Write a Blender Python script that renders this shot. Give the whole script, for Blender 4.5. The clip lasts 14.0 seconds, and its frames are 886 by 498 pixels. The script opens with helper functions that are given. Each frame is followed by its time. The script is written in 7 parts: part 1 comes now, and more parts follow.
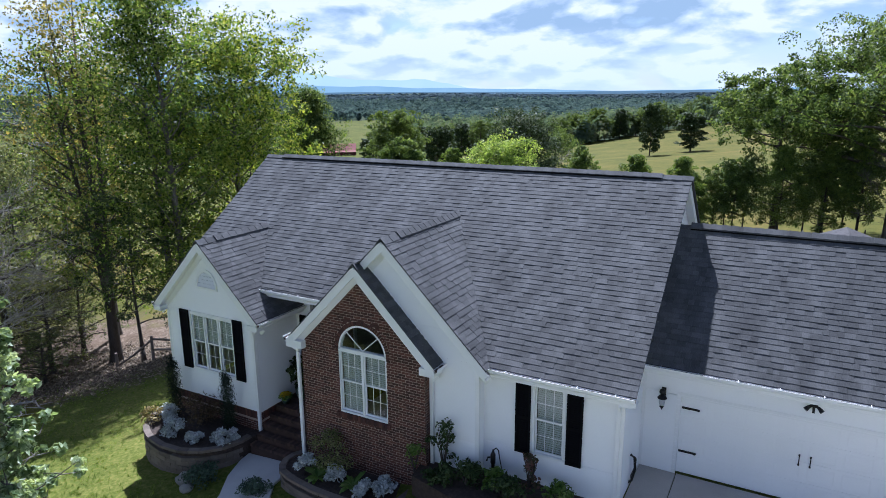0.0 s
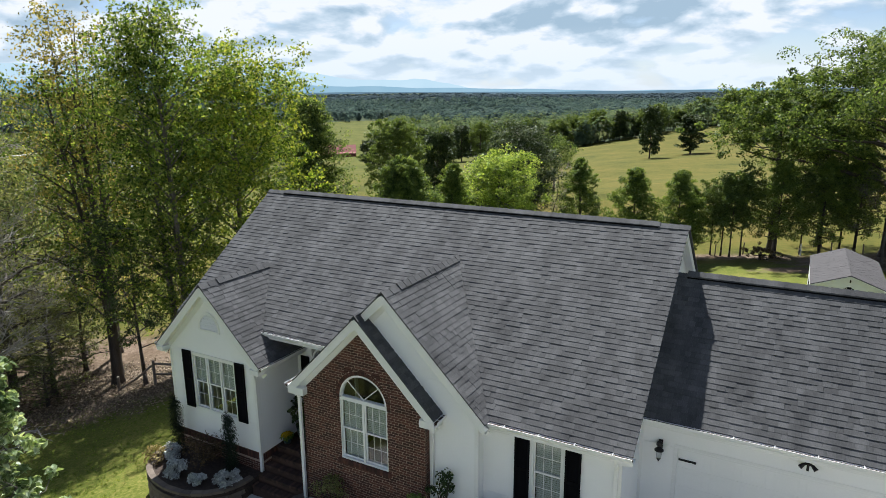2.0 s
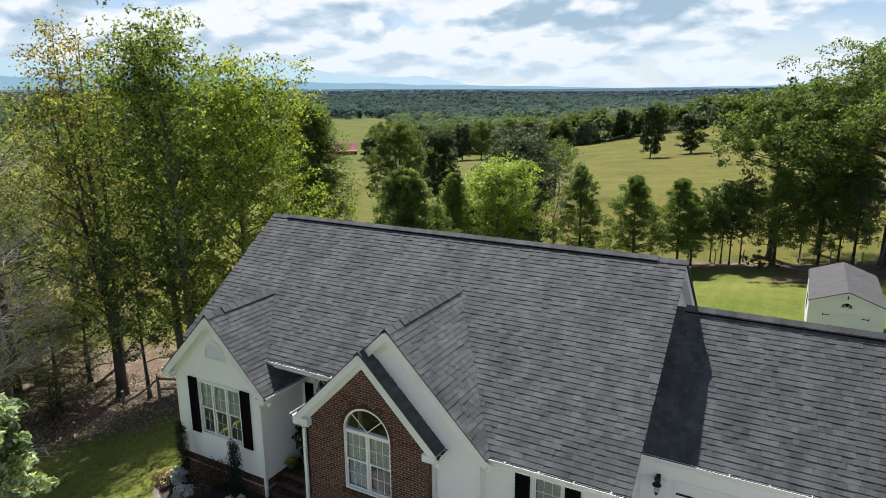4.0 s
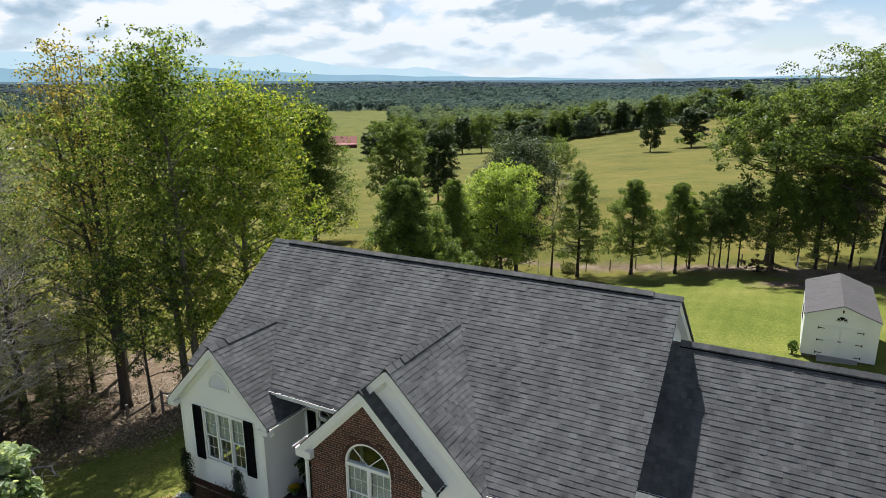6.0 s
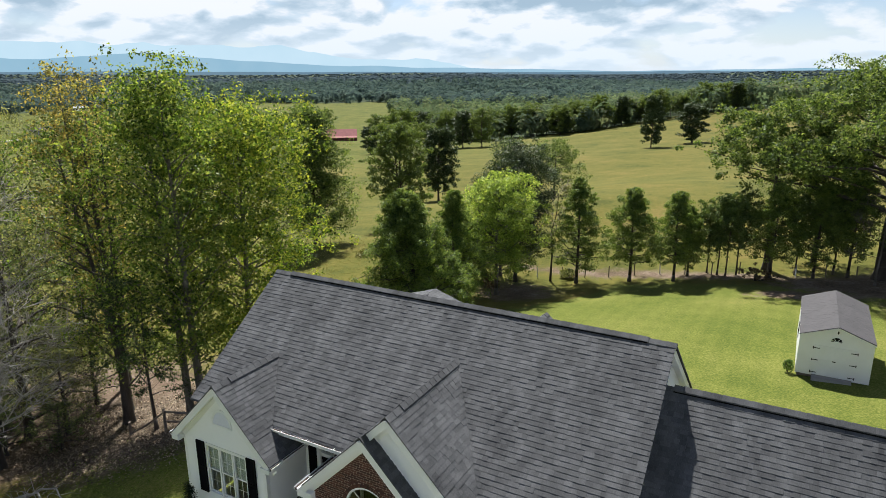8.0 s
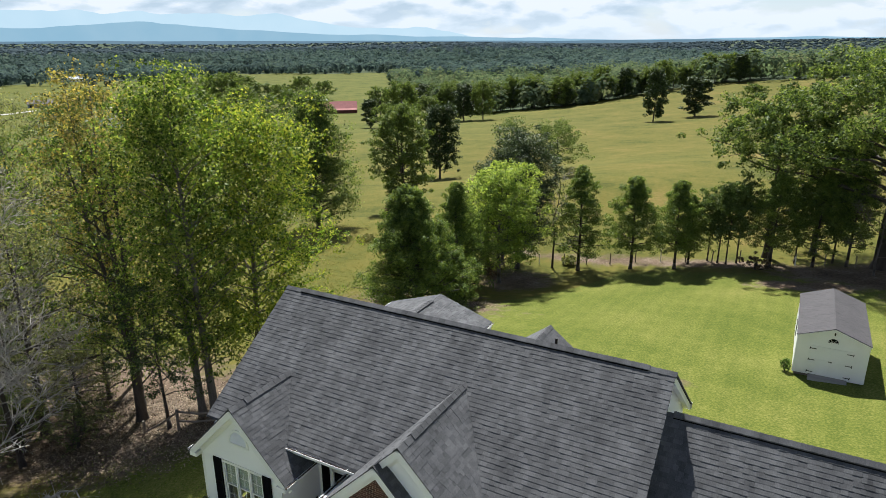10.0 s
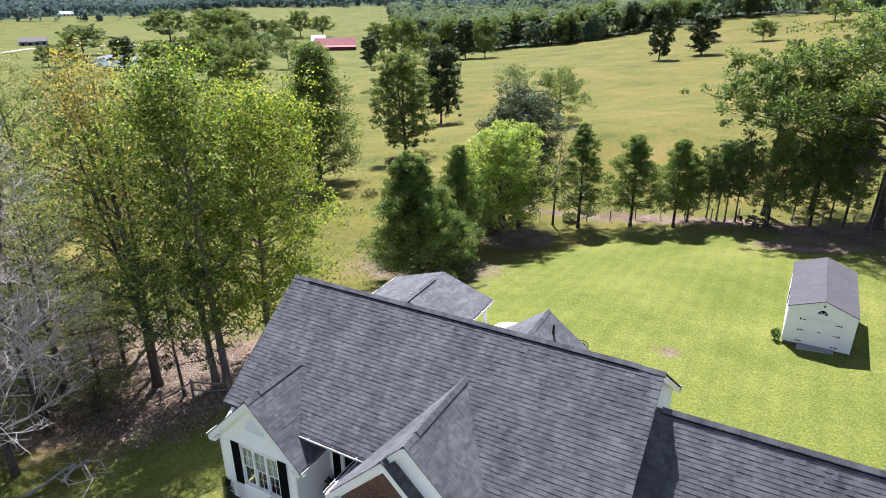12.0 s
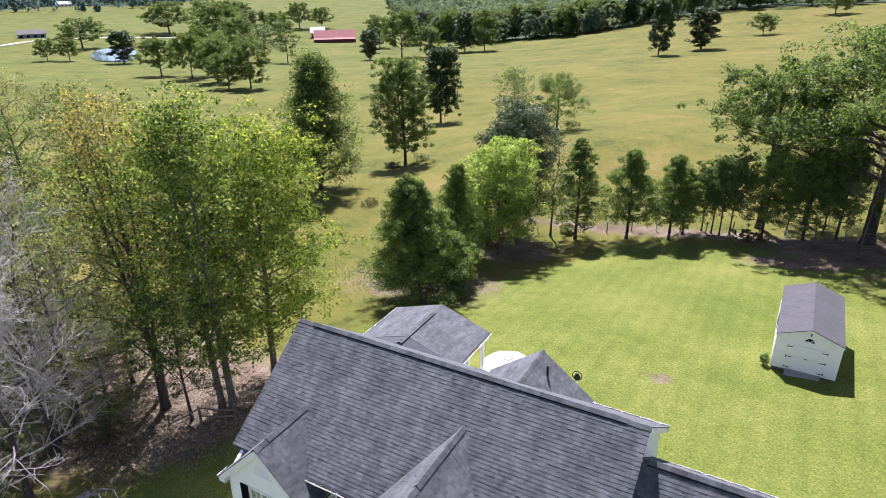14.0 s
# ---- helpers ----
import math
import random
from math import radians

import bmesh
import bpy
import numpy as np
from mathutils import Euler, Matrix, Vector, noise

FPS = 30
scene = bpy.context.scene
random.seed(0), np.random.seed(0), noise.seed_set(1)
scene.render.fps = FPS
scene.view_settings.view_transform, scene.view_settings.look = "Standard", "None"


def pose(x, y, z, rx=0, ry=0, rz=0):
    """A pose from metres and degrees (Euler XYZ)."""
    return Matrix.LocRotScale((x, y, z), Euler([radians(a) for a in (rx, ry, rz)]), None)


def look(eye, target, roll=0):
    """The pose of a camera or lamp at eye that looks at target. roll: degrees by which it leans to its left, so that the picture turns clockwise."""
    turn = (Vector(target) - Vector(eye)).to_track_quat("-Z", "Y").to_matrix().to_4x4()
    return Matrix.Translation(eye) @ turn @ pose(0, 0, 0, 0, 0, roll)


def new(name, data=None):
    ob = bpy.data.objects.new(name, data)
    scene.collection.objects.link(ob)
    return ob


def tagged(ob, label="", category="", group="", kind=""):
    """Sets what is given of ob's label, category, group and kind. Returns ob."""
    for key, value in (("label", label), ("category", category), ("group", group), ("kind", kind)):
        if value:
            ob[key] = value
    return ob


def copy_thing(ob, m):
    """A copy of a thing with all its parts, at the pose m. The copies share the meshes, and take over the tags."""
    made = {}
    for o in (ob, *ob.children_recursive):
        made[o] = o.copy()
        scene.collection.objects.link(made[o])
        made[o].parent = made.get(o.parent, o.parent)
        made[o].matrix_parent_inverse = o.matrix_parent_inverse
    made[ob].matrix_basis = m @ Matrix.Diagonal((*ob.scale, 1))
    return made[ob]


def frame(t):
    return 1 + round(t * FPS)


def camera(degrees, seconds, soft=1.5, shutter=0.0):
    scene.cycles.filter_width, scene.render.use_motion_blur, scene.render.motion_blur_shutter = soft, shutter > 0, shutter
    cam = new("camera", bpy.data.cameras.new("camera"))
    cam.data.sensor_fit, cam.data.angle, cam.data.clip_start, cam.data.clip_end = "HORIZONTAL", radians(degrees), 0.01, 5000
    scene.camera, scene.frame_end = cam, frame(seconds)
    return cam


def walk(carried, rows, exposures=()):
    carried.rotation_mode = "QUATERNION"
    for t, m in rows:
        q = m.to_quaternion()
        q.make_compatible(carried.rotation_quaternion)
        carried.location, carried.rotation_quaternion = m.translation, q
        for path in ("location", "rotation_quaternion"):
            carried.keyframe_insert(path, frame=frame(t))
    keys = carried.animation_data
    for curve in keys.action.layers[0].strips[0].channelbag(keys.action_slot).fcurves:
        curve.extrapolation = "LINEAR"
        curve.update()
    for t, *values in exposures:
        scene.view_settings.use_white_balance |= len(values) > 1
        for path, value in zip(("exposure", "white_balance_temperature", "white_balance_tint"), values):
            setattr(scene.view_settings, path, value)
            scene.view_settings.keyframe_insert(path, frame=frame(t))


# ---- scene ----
cam = camera(68.6, 14.0, soft=0.6)
PATH = [
    (0, (0.218, 0.876, 10.908), (-0.721, 2.578, 10.436), -0.4),
    (0.5, (0.203, 0.87, 11.13), (-0.736, 2.572, 10.658), -0.3),
    (1, (0.172, 0.866, 11.352), (-0.766, 2.568, 10.879), -0.3),
    (1.3, (0.166, 0.865, 11.396), (-0.772, 2.567, 10.923), -0.3),
    (1.4, (0.184, 0.982, 11.923), (-0.755, 2.684, 11.45), -0.29),
    (1.5, (0.184, 0.98, 11.948), (-0.755, 2.682, 11.475), -0.3),
    (2, (0.182, 0.967, 12.156), (-0.757, 2.669, 11.683), -0.4),
    (2.5, (0.154, 0.956, 12.37), (-0.785, 2.657, 11.897), -0.3),
    (3, (0.136, 0.929, 12.631), (-0.802, 2.63, 12.155), -0.3),
    (3.5, (0.155, 0.911, 12.883), (-0.784, 2.611, 12.405), -0.3),
    (6, (0.213, 0.899, 14.382), (-0.724, 2.592, 13.876), -0.4),
    (6.5, (0.246, 0.923, 14.706), (-0.691, 2.615, 14.195), -0.4),
    (7, (0.264, 0.976, 15.107), (-0.672, 2.666, 14.588), -0.4),
    (7.5, (0.251, 0.981, 15.489), (-0.684, 2.669, 14.963), -0.3),
    (10, (0.035, 0.846, 17.68), (-0.889, 2.51, 17.064), -0.3),
    (10.5, (0.081, 0.804, 18.142), (-0.836, 2.448, 17.468), -0.4),
    (11, (0.105, 0.776, 18.705), (-0.802, 2.4, 17.968), -0.4),
    (11.5, (0.059, 0.768, 19.293), (-0.837, 2.372, 18.504), -0.4),
    (12, (0.041, 0.804, 19.833), (-0.855, 2.406, 19.039), -0.5),
    (12.5, (0.065, 0.843, 20.448), (-0.831, 2.445, 19.654), -0.5),
    (13, (0.09, 0.799, 21.101), (-0.806, 2.402, 20.308), -0.5),
    (13.5, (0.109, 0.75, 21.721), (-0.784, 2.348, 20.917), -0.5),
    (14, (0.135, 0.746, 22.354), (-0.754, 2.337, 21.532), -0.5),
]
EXPOSURES = [(0, 1.14, 5130, 17), (1.3, 1.12, 5150, 17), (1.4, 1.10, 5850, 10), (3.5, 1.10, 6050, 10), (7, 1.10, 6100, 10), (10, 1.10, 6000, 10), (10.5, 1.42, 5900, 12), (11, 1.74, 5620, 20), (11.5, 1.74, 5620, 21), (12.5, 1.67, 5620, 22), (14, 1.62, 5580, 23)]
walk(cam, [(t, look(eye, target, roll)) for t, eye, target, roll in PATH], EXPOSURES)

# ---- sky, sun ----
SUN = Vector((-0.32, 0.522, 0.79)).normalized()   # towards the sun


def nodes_of(tree):
    tree.nodes.clear()

    def add(kind, **values):
        n = tree.nodes.new(kind)
        for key, value in values.items():
            if key in n.inputs:
                n.inputs[key].default_value = value
            else:
                setattr_safe(n, key, value)
        return n
    return add, tree.links.new


def setattr_safe(n, key, value):
    if key == "operation":
        n.operation = value
    elif key == "blend_type":
        n.blend_type = value
    elif key == "data_type":
        n.data_type = value
    elif key == "noise_dimensions":
        n.noise_dimensions = value
    elif key == "attribute_name":
        n.attribute_name = value
    elif key == "sky_type":
        n.sky_type = value


def ramp(add, stops):
    n = add("ShaderNodeValToRGB")
    e = n.color_ramp.elements
    while len(e) < len(stops):
        e.new(0.5)
    for el, (p, c) in zip(e, stops):
        el.position = p
        el.color = (*c, 1) if len(c) == 3 else c
    return n


CLOUD = 0.45


def build_world():
    world = bpy.data.worlds.new("sky")
    scene.world = world
    world.use_nodes = True
    add, link = nodes_of(world.node_tree)
    out = add("ShaderNodeOutputWorld")
    sky = add("ShaderNodeTexSky", sky_type="NISHITA")
    sky.sun_disc = False
    sky.sun_elevation = math.asin(SUN.z)
    sky.sun_rotation = math.atan2(SUN.x, SUN.y)
    sky.air_density, sky.dust_density, sky.ozone_density = 0.75, 0.8, 1.6
    clear = add("ShaderNodeBackground", Strength=0.05)
    link(sky.outputs[0], clear.inputs[0])
    # a deck of heaped clouds that thins out overhead: the sky's directions met with a level sheet
    co = add("ShaderNodeTexCoord")
    sep = add("ShaderNodeSeparateXYZ")
    link(co.outputs["Generated"], sep.inputs[0])
    lift = add("ShaderNodeMath", operation="ADD")
    link(sep.outputs[2], lift.inputs[0])
    lift.inputs[1].default_value = 0.36
    deep = add("ShaderNodeMath", operation="MAXIMUM")
    link(lift.outputs[0], deep.inputs[0])
    deep.inputs[1].default_value = 0.05
    plane = add("ShaderNodeVectorMath", operation="DIVIDE")
    link(co.outputs["Generated"], plane.inputs[0])
    link(deep.outputs[0], plane.inputs[1])
    fields = []
    for along, detail in ((0.0, 9.0), (0.09, 2.5)):
        shift = add("ShaderNodeMapping")
        shift.inputs["Location"].default_value = (4.1 + along * 0.3, 1.7 - along, 0.0)
        shift.inputs["Scale"].default_value = (1.0, 1.0, 0.9)
        link(plane.outputs[0], shift.inputs[0])
        n = add("ShaderNodeTexNoise", Scale=3.0, Detail=detail, Roughness=0.55, Distortion=0.15)
        link(shift.outputs[0], n.inputs["Vector"])
        fields.append(n)
    thick = add("ShaderNodeMath", operation="SUBTRACT")
    link(fields[0].outputs["Fac"], thick.inputs[0])
    link(fields[1].outputs["Fac"], thick.inputs[1])
    lit = add("ShaderNodeMath", operation="MULTIPLY_ADD")
    lit.inputs[1].default_value, lit.inputs[2].default_value = 2.8, 0.49
    link(thick.outputs[0], lit.inputs[0])
    grey = ramp(add, [(0.20, (0.44, 0.57, 0.67)), (0.40, (0.70, 0.80, 0.87)), (0.54, (1.0, 1.0, 1.0))])
    link(lit.outputs[0], grey.inputs[0])
    cloud = add("ShaderNodeBackground", Strength=CLOUD)
    link(grey.outputs[0], cloud.inputs[0])
    mask = ramp(add, [(0.35, (0, 0, 0)), (0.45, (1, 1, 1))])
    link(fields[0].outputs["Fac"], mask.inputs[0])
    open_top = add("ShaderNodeMapRange")
    open_top.inputs[1].default_value, open_top.inputs[2].default_value = 0.16, 0.42
    open_top.inputs[3].default_value, open_top.inputs[4].default_value = 1.0, 0.08
    link(sep.outputs[2], open_top.inputs[0])
    cover = add("ShaderNodeMath", operation="MULTIPLY")
    link(mask.outputs[0], cover.inputs[0])
    link(open_top.outputs[0], cover.inputs[1])
    mix = add("ShaderNodeMixShader")
    link(cover.outputs[0], mix.inputs[0])
    link(clear.outputs[0], mix.inputs[1])
    link(cloud.outputs[0], mix.inputs[2])
    # bright haze along the horizon
    low = add("ShaderNodeMapRange")
    low.inputs[1].default_value, low.inputs[2].default_value = 0.0, 0.09
    low.inputs[3].default_value, low.inputs[4].default_value = 0.75, 0.0
    link(sep.outputs[2], low.inputs[0])
    haze = add("ShaderNodeBackground", Color=(0.80, 0.88, 0.93, 1), Strength=0.48)
    mix2 = add("ShaderNodeMixShader")
    link(low.outputs[0], mix2.inputs[0])
    link(mix.outputs[0], mix2.inputs[1])
    link(haze.outputs[0], mix2.inputs[2])
    link(mix2.outputs[0], out.inputs[0])


build_world()
sun = new("sun", bpy.data.lights.new("sun", "SUN"))
sun.data.energy, sun.data.angle, sun.data.color = 5.0, radians(0.6), (1.0, 0.95, 0.86)
sun.matrix_world = look(SUN * 60, (0, 0, 0))

# ---- materials ----


def material(name, stops, scale=3.0, fine=40.0, rough=0.7, bump=0.2, metal=0.0, vary=0.0, spec=0.5, translucent=0.0, bump_dist=0.01, stretch=(1, 1, 1), rough_vary=0.0, sheen=0.0, glow=(1.35, 1.32, 0.6)):
    """A surface: coarse noise through the colour stops, fine grain over it, relief, and a shift per piece (vary)."""
    m = bpy.data.materials.new(name)
    m.use_nodes = True
    add, link = nodes_of(m.node_tree)
    out = add("ShaderNodeOutputMaterial")
    b = add("ShaderNodeBsdfPrincipled", Roughness=rough, Metallic=metal)
    b.inputs["Specular IOR Level"].default_value = spec
    b.inputs["Sheen Weight"].default_value = sheen
    b.inputs["Sheen Roughness"].default_value = 0.45
    geo = add("ShaderNodeNewGeometry")
    mapping = add("ShaderNodeMapping")
    mapping.inputs["Scale"].default_value = stretch
    link(geo.outputs["Position"], mapping.inputs[0])
    big = add("ShaderNodeTexNoise", Scale=scale, Detail=5.0, Roughness=0.6)
    small = add("ShaderNodeTexNoise", Scale=fine, Detail=3.0, Roughness=0.6)
    link(mapping.outputs[0], big.inputs["Vector"])
    link(mapping.outputs[0], small.inputs["Vector"])
    mix = add("ShaderNodeMath", operation="MULTIPLY_ADD")
    mix.inputs[1].default_value = 0.35
    link(small.outputs["Fac"], mix.inputs[0])
    scl = add("ShaderNodeMath", operation="MULTIPLY")
    scl.inputs[1].default_value = 0.65
    link(big.outputs["Fac"], scl.inputs[0])
    link(scl.outputs[0], mix.inputs[2])
    value = mix
    if vary:
        info = add("ShaderNodeObjectInfo")
        s = add("ShaderNodeMath", operation="ADD")
        link(info.outputs["Random"], s.inputs[0])
        link(geo.outputs["Random Per Island"], s.inputs[1])
        fr = add("ShaderNodeMath", operation="FRACT")
        link(s.outputs[0], fr.inputs[0])
        off = add("ShaderNodeMath", operation="MULTIPLY_ADD")
        off.inputs[1].default_value = vary
        link(fr.outputs[0], off.inputs[0])
        sub = add("ShaderNodeMath", operation="SUBTRACT")
        sub.inputs[1].default_value = vary / 2
        link(mix.outputs[0], sub.inputs[0])
        link(sub.outputs[0], off.inputs[2])
        value = off
    r = ramp(add, stops)
    link(value.outputs[0], r.inputs[0])
    link(r.outputs[0], b.inputs["Base Color"])
    if rough_vary:
        wear = add("ShaderNodeMapRange")
        wear.inputs[1].default_value, wear.inputs[2].default_value = 0.25, 0.75
        wear.inputs[3].default_value, wear.inputs[4].default_value = rough + rough_vary, rough - rough_vary
        link(value.outputs[0], wear.inputs[0])
        link(wear.outputs[0], b.inputs["Roughness"])
    if bump:
        bp = add("ShaderNodeBump", Strength=bump, Distance=bump_dist)
        link(mix.outputs[0], bp.inputs["Height"])
        link(bp.outputs[0], b.inputs["Normal"])
    if translucent:
        t = add("ShaderNodeBsdfTranslucent")
        tint = add("ShaderNodeMix", data_type="RGBA", blend_type="MULTIPLY")
        tint.inputs[0].default_value = 1.0
        link(r.outputs[0], tint.inputs[6])
        tint.inputs[7].default_value = (*glow, 1)
        link(tint.outputs[2], t.inputs[0])
        mx = add("ShaderNodeMixShader")
        mx.inputs[0].default_value = translucent
        link(b.outputs[0], mx.inputs[1])
        link(t.outputs[0], mx.inputs[2])
        link(mx.outputs[0], out.inputs[0])
    else:
        link(b.outputs[0], out.inputs[0])
    return m


def band(c, spread=0.25, lo=0.3, hi=0.7):
    """Three colour stops round one colour."""
    return [(lo, tuple(v * (1 - spread) for v in c)), (0.5, c), (hi, tuple(min(v * (1 + spread), 1) for v in c))]


def leaf_mat(name, dark, mid, light, translucent=0.35, rough=0.5, gain=1.45, vary=0.24):
    dark, mid, light = (tuple(v * gain * k for v in c) for c, k in ((dark, 0.55), (mid, 0.8), (light, 0.95)))
    return material(name, [(0.30, dark), (0.48, mid), (0.68, light)], scale=1.3, fine=6.0, rough=rough, bump=0.0, vary=vary, translucent=translucent, spec=0.12)


SIDING = material("white vinyl siding", band((0.85, 0.85, 0.845), 0.03), 0.8, 30, 0.45, 0.05)
TRIM = material("white trim paint", band((0.80, 0.80, 0.79), 0.05), 1.5, 40, 0.4, 0.05)
SHINGLE = material("weathered asphalt shingle", [(0.25, (0.036, 0.0365, 0.0385)), (0.5, (0.082, 0.0825, 0.0842)), (0.75, (0.142, 0.1425, 0.1445))], 1.6, 42, 0.75, 0.5, vary=0.16, bump_dist=0.005, spec=0.08, sheen=0.10, stretch=(1.2, 0.45, 0.45))
SHED_SHINGLE = material("faded grey shingle", [(0.2, (0.052, 0.049, 0.050)), (0.5, (0.070, 0.066, 0.067)), (0.8, (0.092, 0.087, 0.088))], 1.2, 90, 0.9, 0.4, vary=0.08, spec=0.2)
DECK = material("roof underlay", band((0.05, 0.05, 0.055), 0.2), 2, 40, 0.95, 0.1)
BRICK = material("red-brown brick", [(0.15, (0.030, 0.013, 0.010)), (0.5, (0.070, 0.026, 0.018)), (0.85, (0.125, 0.048, 0.031))], 4, 60, 0.85, 0.4, vary=0.5, bump_dist=0.004)
STEP_BRICK = material("brown paving brick", [(0.15, (0.026, 0.015, 0.011)), (0.5, (0.056, 0.030, 0.021)), (0.85, (0.10, 0.055, 0.038))], 4, 60, 0.85, 0.4, vary=0.5, bump_dist=0.004)
MORTAR = material("sandy mortar", band((0.36, 0.27, 0.21), 0.2), 8, 90, 0.95, 0.3)
BLACK = material("black painted wood", band((0.005, 0.005, 0.006), 0.25), 3, 60, 0.85, 0.1, spec=0.08)
IRON = material("black iron", band((0.02, 0.018, 0.017), 0.3), 8, 80, 0.45, 0.2, metal=0.6)
CONCRETE = material("pale concrete", band((0.48, 0.46, 0.43), 0.14), 1.2, 60, 0.85, 0.25)
APRON = material("stained concrete drive", band((0.42, 0.39, 0.35), 0.2), 0.9, 50, 0.88, 0.25)
BLOCK = material("tan retaining-wall block", [(0.2, (0.085, 0.066, 0.052)), (0.5, (0.14, 0.11, 0.086)), (0.8, (0.20, 0.16, 0.126))], 5, 50, 0.9, 0.6, vary=0.35, bump_dist=0.015)
MULCH = material("dark bark mulch", [(0.3, (0.018, 0.013, 0.010)), (0.5, (0.045, 0.030, 0.022)), (0.7, (0.09, 0.06, 0.04))], 12, 70, 0.95, 0.9, bump_dist=0.03)
BARK = material("grey-brown bark", [(0.3, (0.05, 0.042, 0.034)), (0.5, (0.11, 0.095, 0.08)), (0.75, (0.21, 0.19, 0.165))], 3, 25, 0.9, 0.7, stretch=(1, 1, 0.25), bump_dist=0.03)
DARKBARK = material("dark bark", [(0.3, (0.025, 0.02, 0.016)), (0.5, (0.055, 0.044, 0.036)), (0.75, (0.10, 0.085, 0.07))], 3, 25, 0.9, 0.7, stretch=(1, 1, 0.25), bump_dist=0.03)
GREYBARK = material("bleached bare wood", [(0.3, (0.17, 0.15, 0.135)), (0.5, (0.30, 0.275, 0.25)), (0.75, (0.44, 0.41, 0.385))], 2, 20, 0.9, 0.4, stretch=(1, 1, 0.3))
BLIND = material("white blind slats", band((0.44, 0.46, 0.44), 0.08), 3, 40, 0.6, 0.0)
ROOM = material("dim room plaster", band((0.22, 0.21, 0.18), 0.1), 1, 20, 0.9, 0.0)
BARNRED = material("red barn boards", band((0.09, 0.018, 0.018), 0.25), 0.8, 8, 0.8, 0.2, stretch=(1, 1, 0.1))
BARNROOF = material("faded red metal roof", band((0.27, 0.095, 0.09), 0.2), 0.4, 6, 0.8, 0.1, spec=0.2)
HAZEBLUE = material("slate-blue house siding", band((0.16, 0.19, 0.24), 0.1), 0.4, 6, 0.7, 0.0)
FARROOF = material("pale metal roof", band((0.38, 0.40, 0.42), 0.1), 0.3, 4, 0.5, 0.0)
CANVAS = material("cream canvas", band((0.40, 0.37, 0.33), 0.06), 2, 60, 0.8, 0.1)
REDCLOTH = material("red printed canvas", band((0.45, 0.09, 0.06), 0.15), 4, 60, 0.8, 0.1)
CERAMIC = material("green glazed pot", band((0.03, 0.06, 0.05), 0.2), 3, 30, 0.3, 0.05)
GRAVEL = material("pale gravel", band((0.36, 0.34, 0.30), 0.15), 0.3, 3, 0.95, 0.1)
POSTWOOD = material("weathered fence wood", band((0.16, 0.13, 0.105), 0.3), 3, 30, 0.9, 0.4, stretch=(1, 1, 0.2))
STONE = material("pale field stone", band((0.24, 0.22, 0.185), 0.3), 3, 30, 0.9, 0.5, vary=0.3)
WATER = material("pond water", band((0.10, 0.13, 0.14), 0.1), 0.1, 1, 0.06, 0.0)
RAMPWOOD = material("weathered ramp planks", band((0.24, 0.22, 0.20), 0.2), 2, 30, 0.85, 0.2, vary=0.3)

POPLAR = leaf_mat("tulip poplar leaves", (0.028, 0.052, 0.012), (0.074, 0.118, 0.022), (0.16, 0.18, 0.05), 0.55, gain=1.9, vary=0.42)
POPLAR_Y = leaf_mat("yellowing poplar leaves", (0.055, 0.062, 0.020), (0.120, 0.116, 0.040), (0.20, 0.155, 0.055), 0.5, gain=2.1, vary=0.42)
OAK = leaf_mat("oak leaves", (0.020, 0.036, 0.012), (0.050, 0.076, 0.022), (0.105, 0.130, 0.042), 0.5, gain=2.2, vary=0.34)
BRIGHT = leaf_mat("sunlit maple leaves", (0.05, 0.085, 0.018), (0.13, 0.18, 0.040), (0.23, 0.26, 0.07), 0.48, gain=2.2)
CEDAR = leaf_mat("cedar needles", (0.020, 0.038, 0.012), (0.054, 0.080, 0.020), (0.105, 0.130, 0.034), 0.42, gain=2.6)
DARKLEAF = leaf_mat("dark glossy leaves", (0.014, 0.028, 0.010), (0.034, 0.056, 0.018), (0.075, 0.095, 0.040), 0.2, 0.52)
BRUSH = leaf_mat("dull undergrowth leaves", (0.025, 0.034, 0.012), (0.066, 0.074, 0.032), (0.125, 0.122, 0.062), 0.45, gain=3.0)
# Greens paled and blued with distance: haze put into the base colour.
FOREST = material("far woodland foliage paled for haze", [(0.35, (0.066, 0.098, 0.062)), (0.5, (0.122, 0.160, 0.092)), (0.65, (0.21, 0.215, 0.115))], 0.06, 0.3, 1.0, 0.0, vary=0.08, spec=0.0, translucent=0.45, glow=(1.2, 1.25, 0.9))
FOREST_MID = material("green woodland tinted for haze", [(0.3, (0.056, 0.086, 0.086)), (0.5, (0.088, 0.124, 0.116)), (0.7, (0.14, 0.172, 0.142))], 0.018, 0.06, 1.0, 0.0, vary=0.12, spec=0.0, translucent=0.45, glow=(1.1, 1.15, 0.95))
FOREST_FAR = material("distant woodland tinted for haze", [(0.3, (0.088, 0.118, 0.130)), (0.5, (0.100, 0.132, 0.142)), (0.7, (0.116, 0.146, 0.150))], 0.004, 0.04, 1.0, 0.0, vary=0.15, spec=0.0, translucent=0.4, glow=(1.0, 1.05, 1.05))
SILVER = leaf_mat("silver felted leaves", (0.36, 0.39, 0.40), (0.52, 0.55, 0.56), (0.70, 0.72, 0.72), 0.15, gain=1.0)
HOSTA = leaf_mat("hosta leaves", (0.08, 0.15, 0.03), (0.14, 0.23, 0.05), (0.25, 0.32, 0.10), 0.35, gain=1.0)
YELLOW = leaf_mat("yellow chrysanthemum petals", (0.45, 0.30, 0.01), (0.62, 0.44, 0.02), (0.70, 0.55, 0.04), 0.2, gain=1.0)
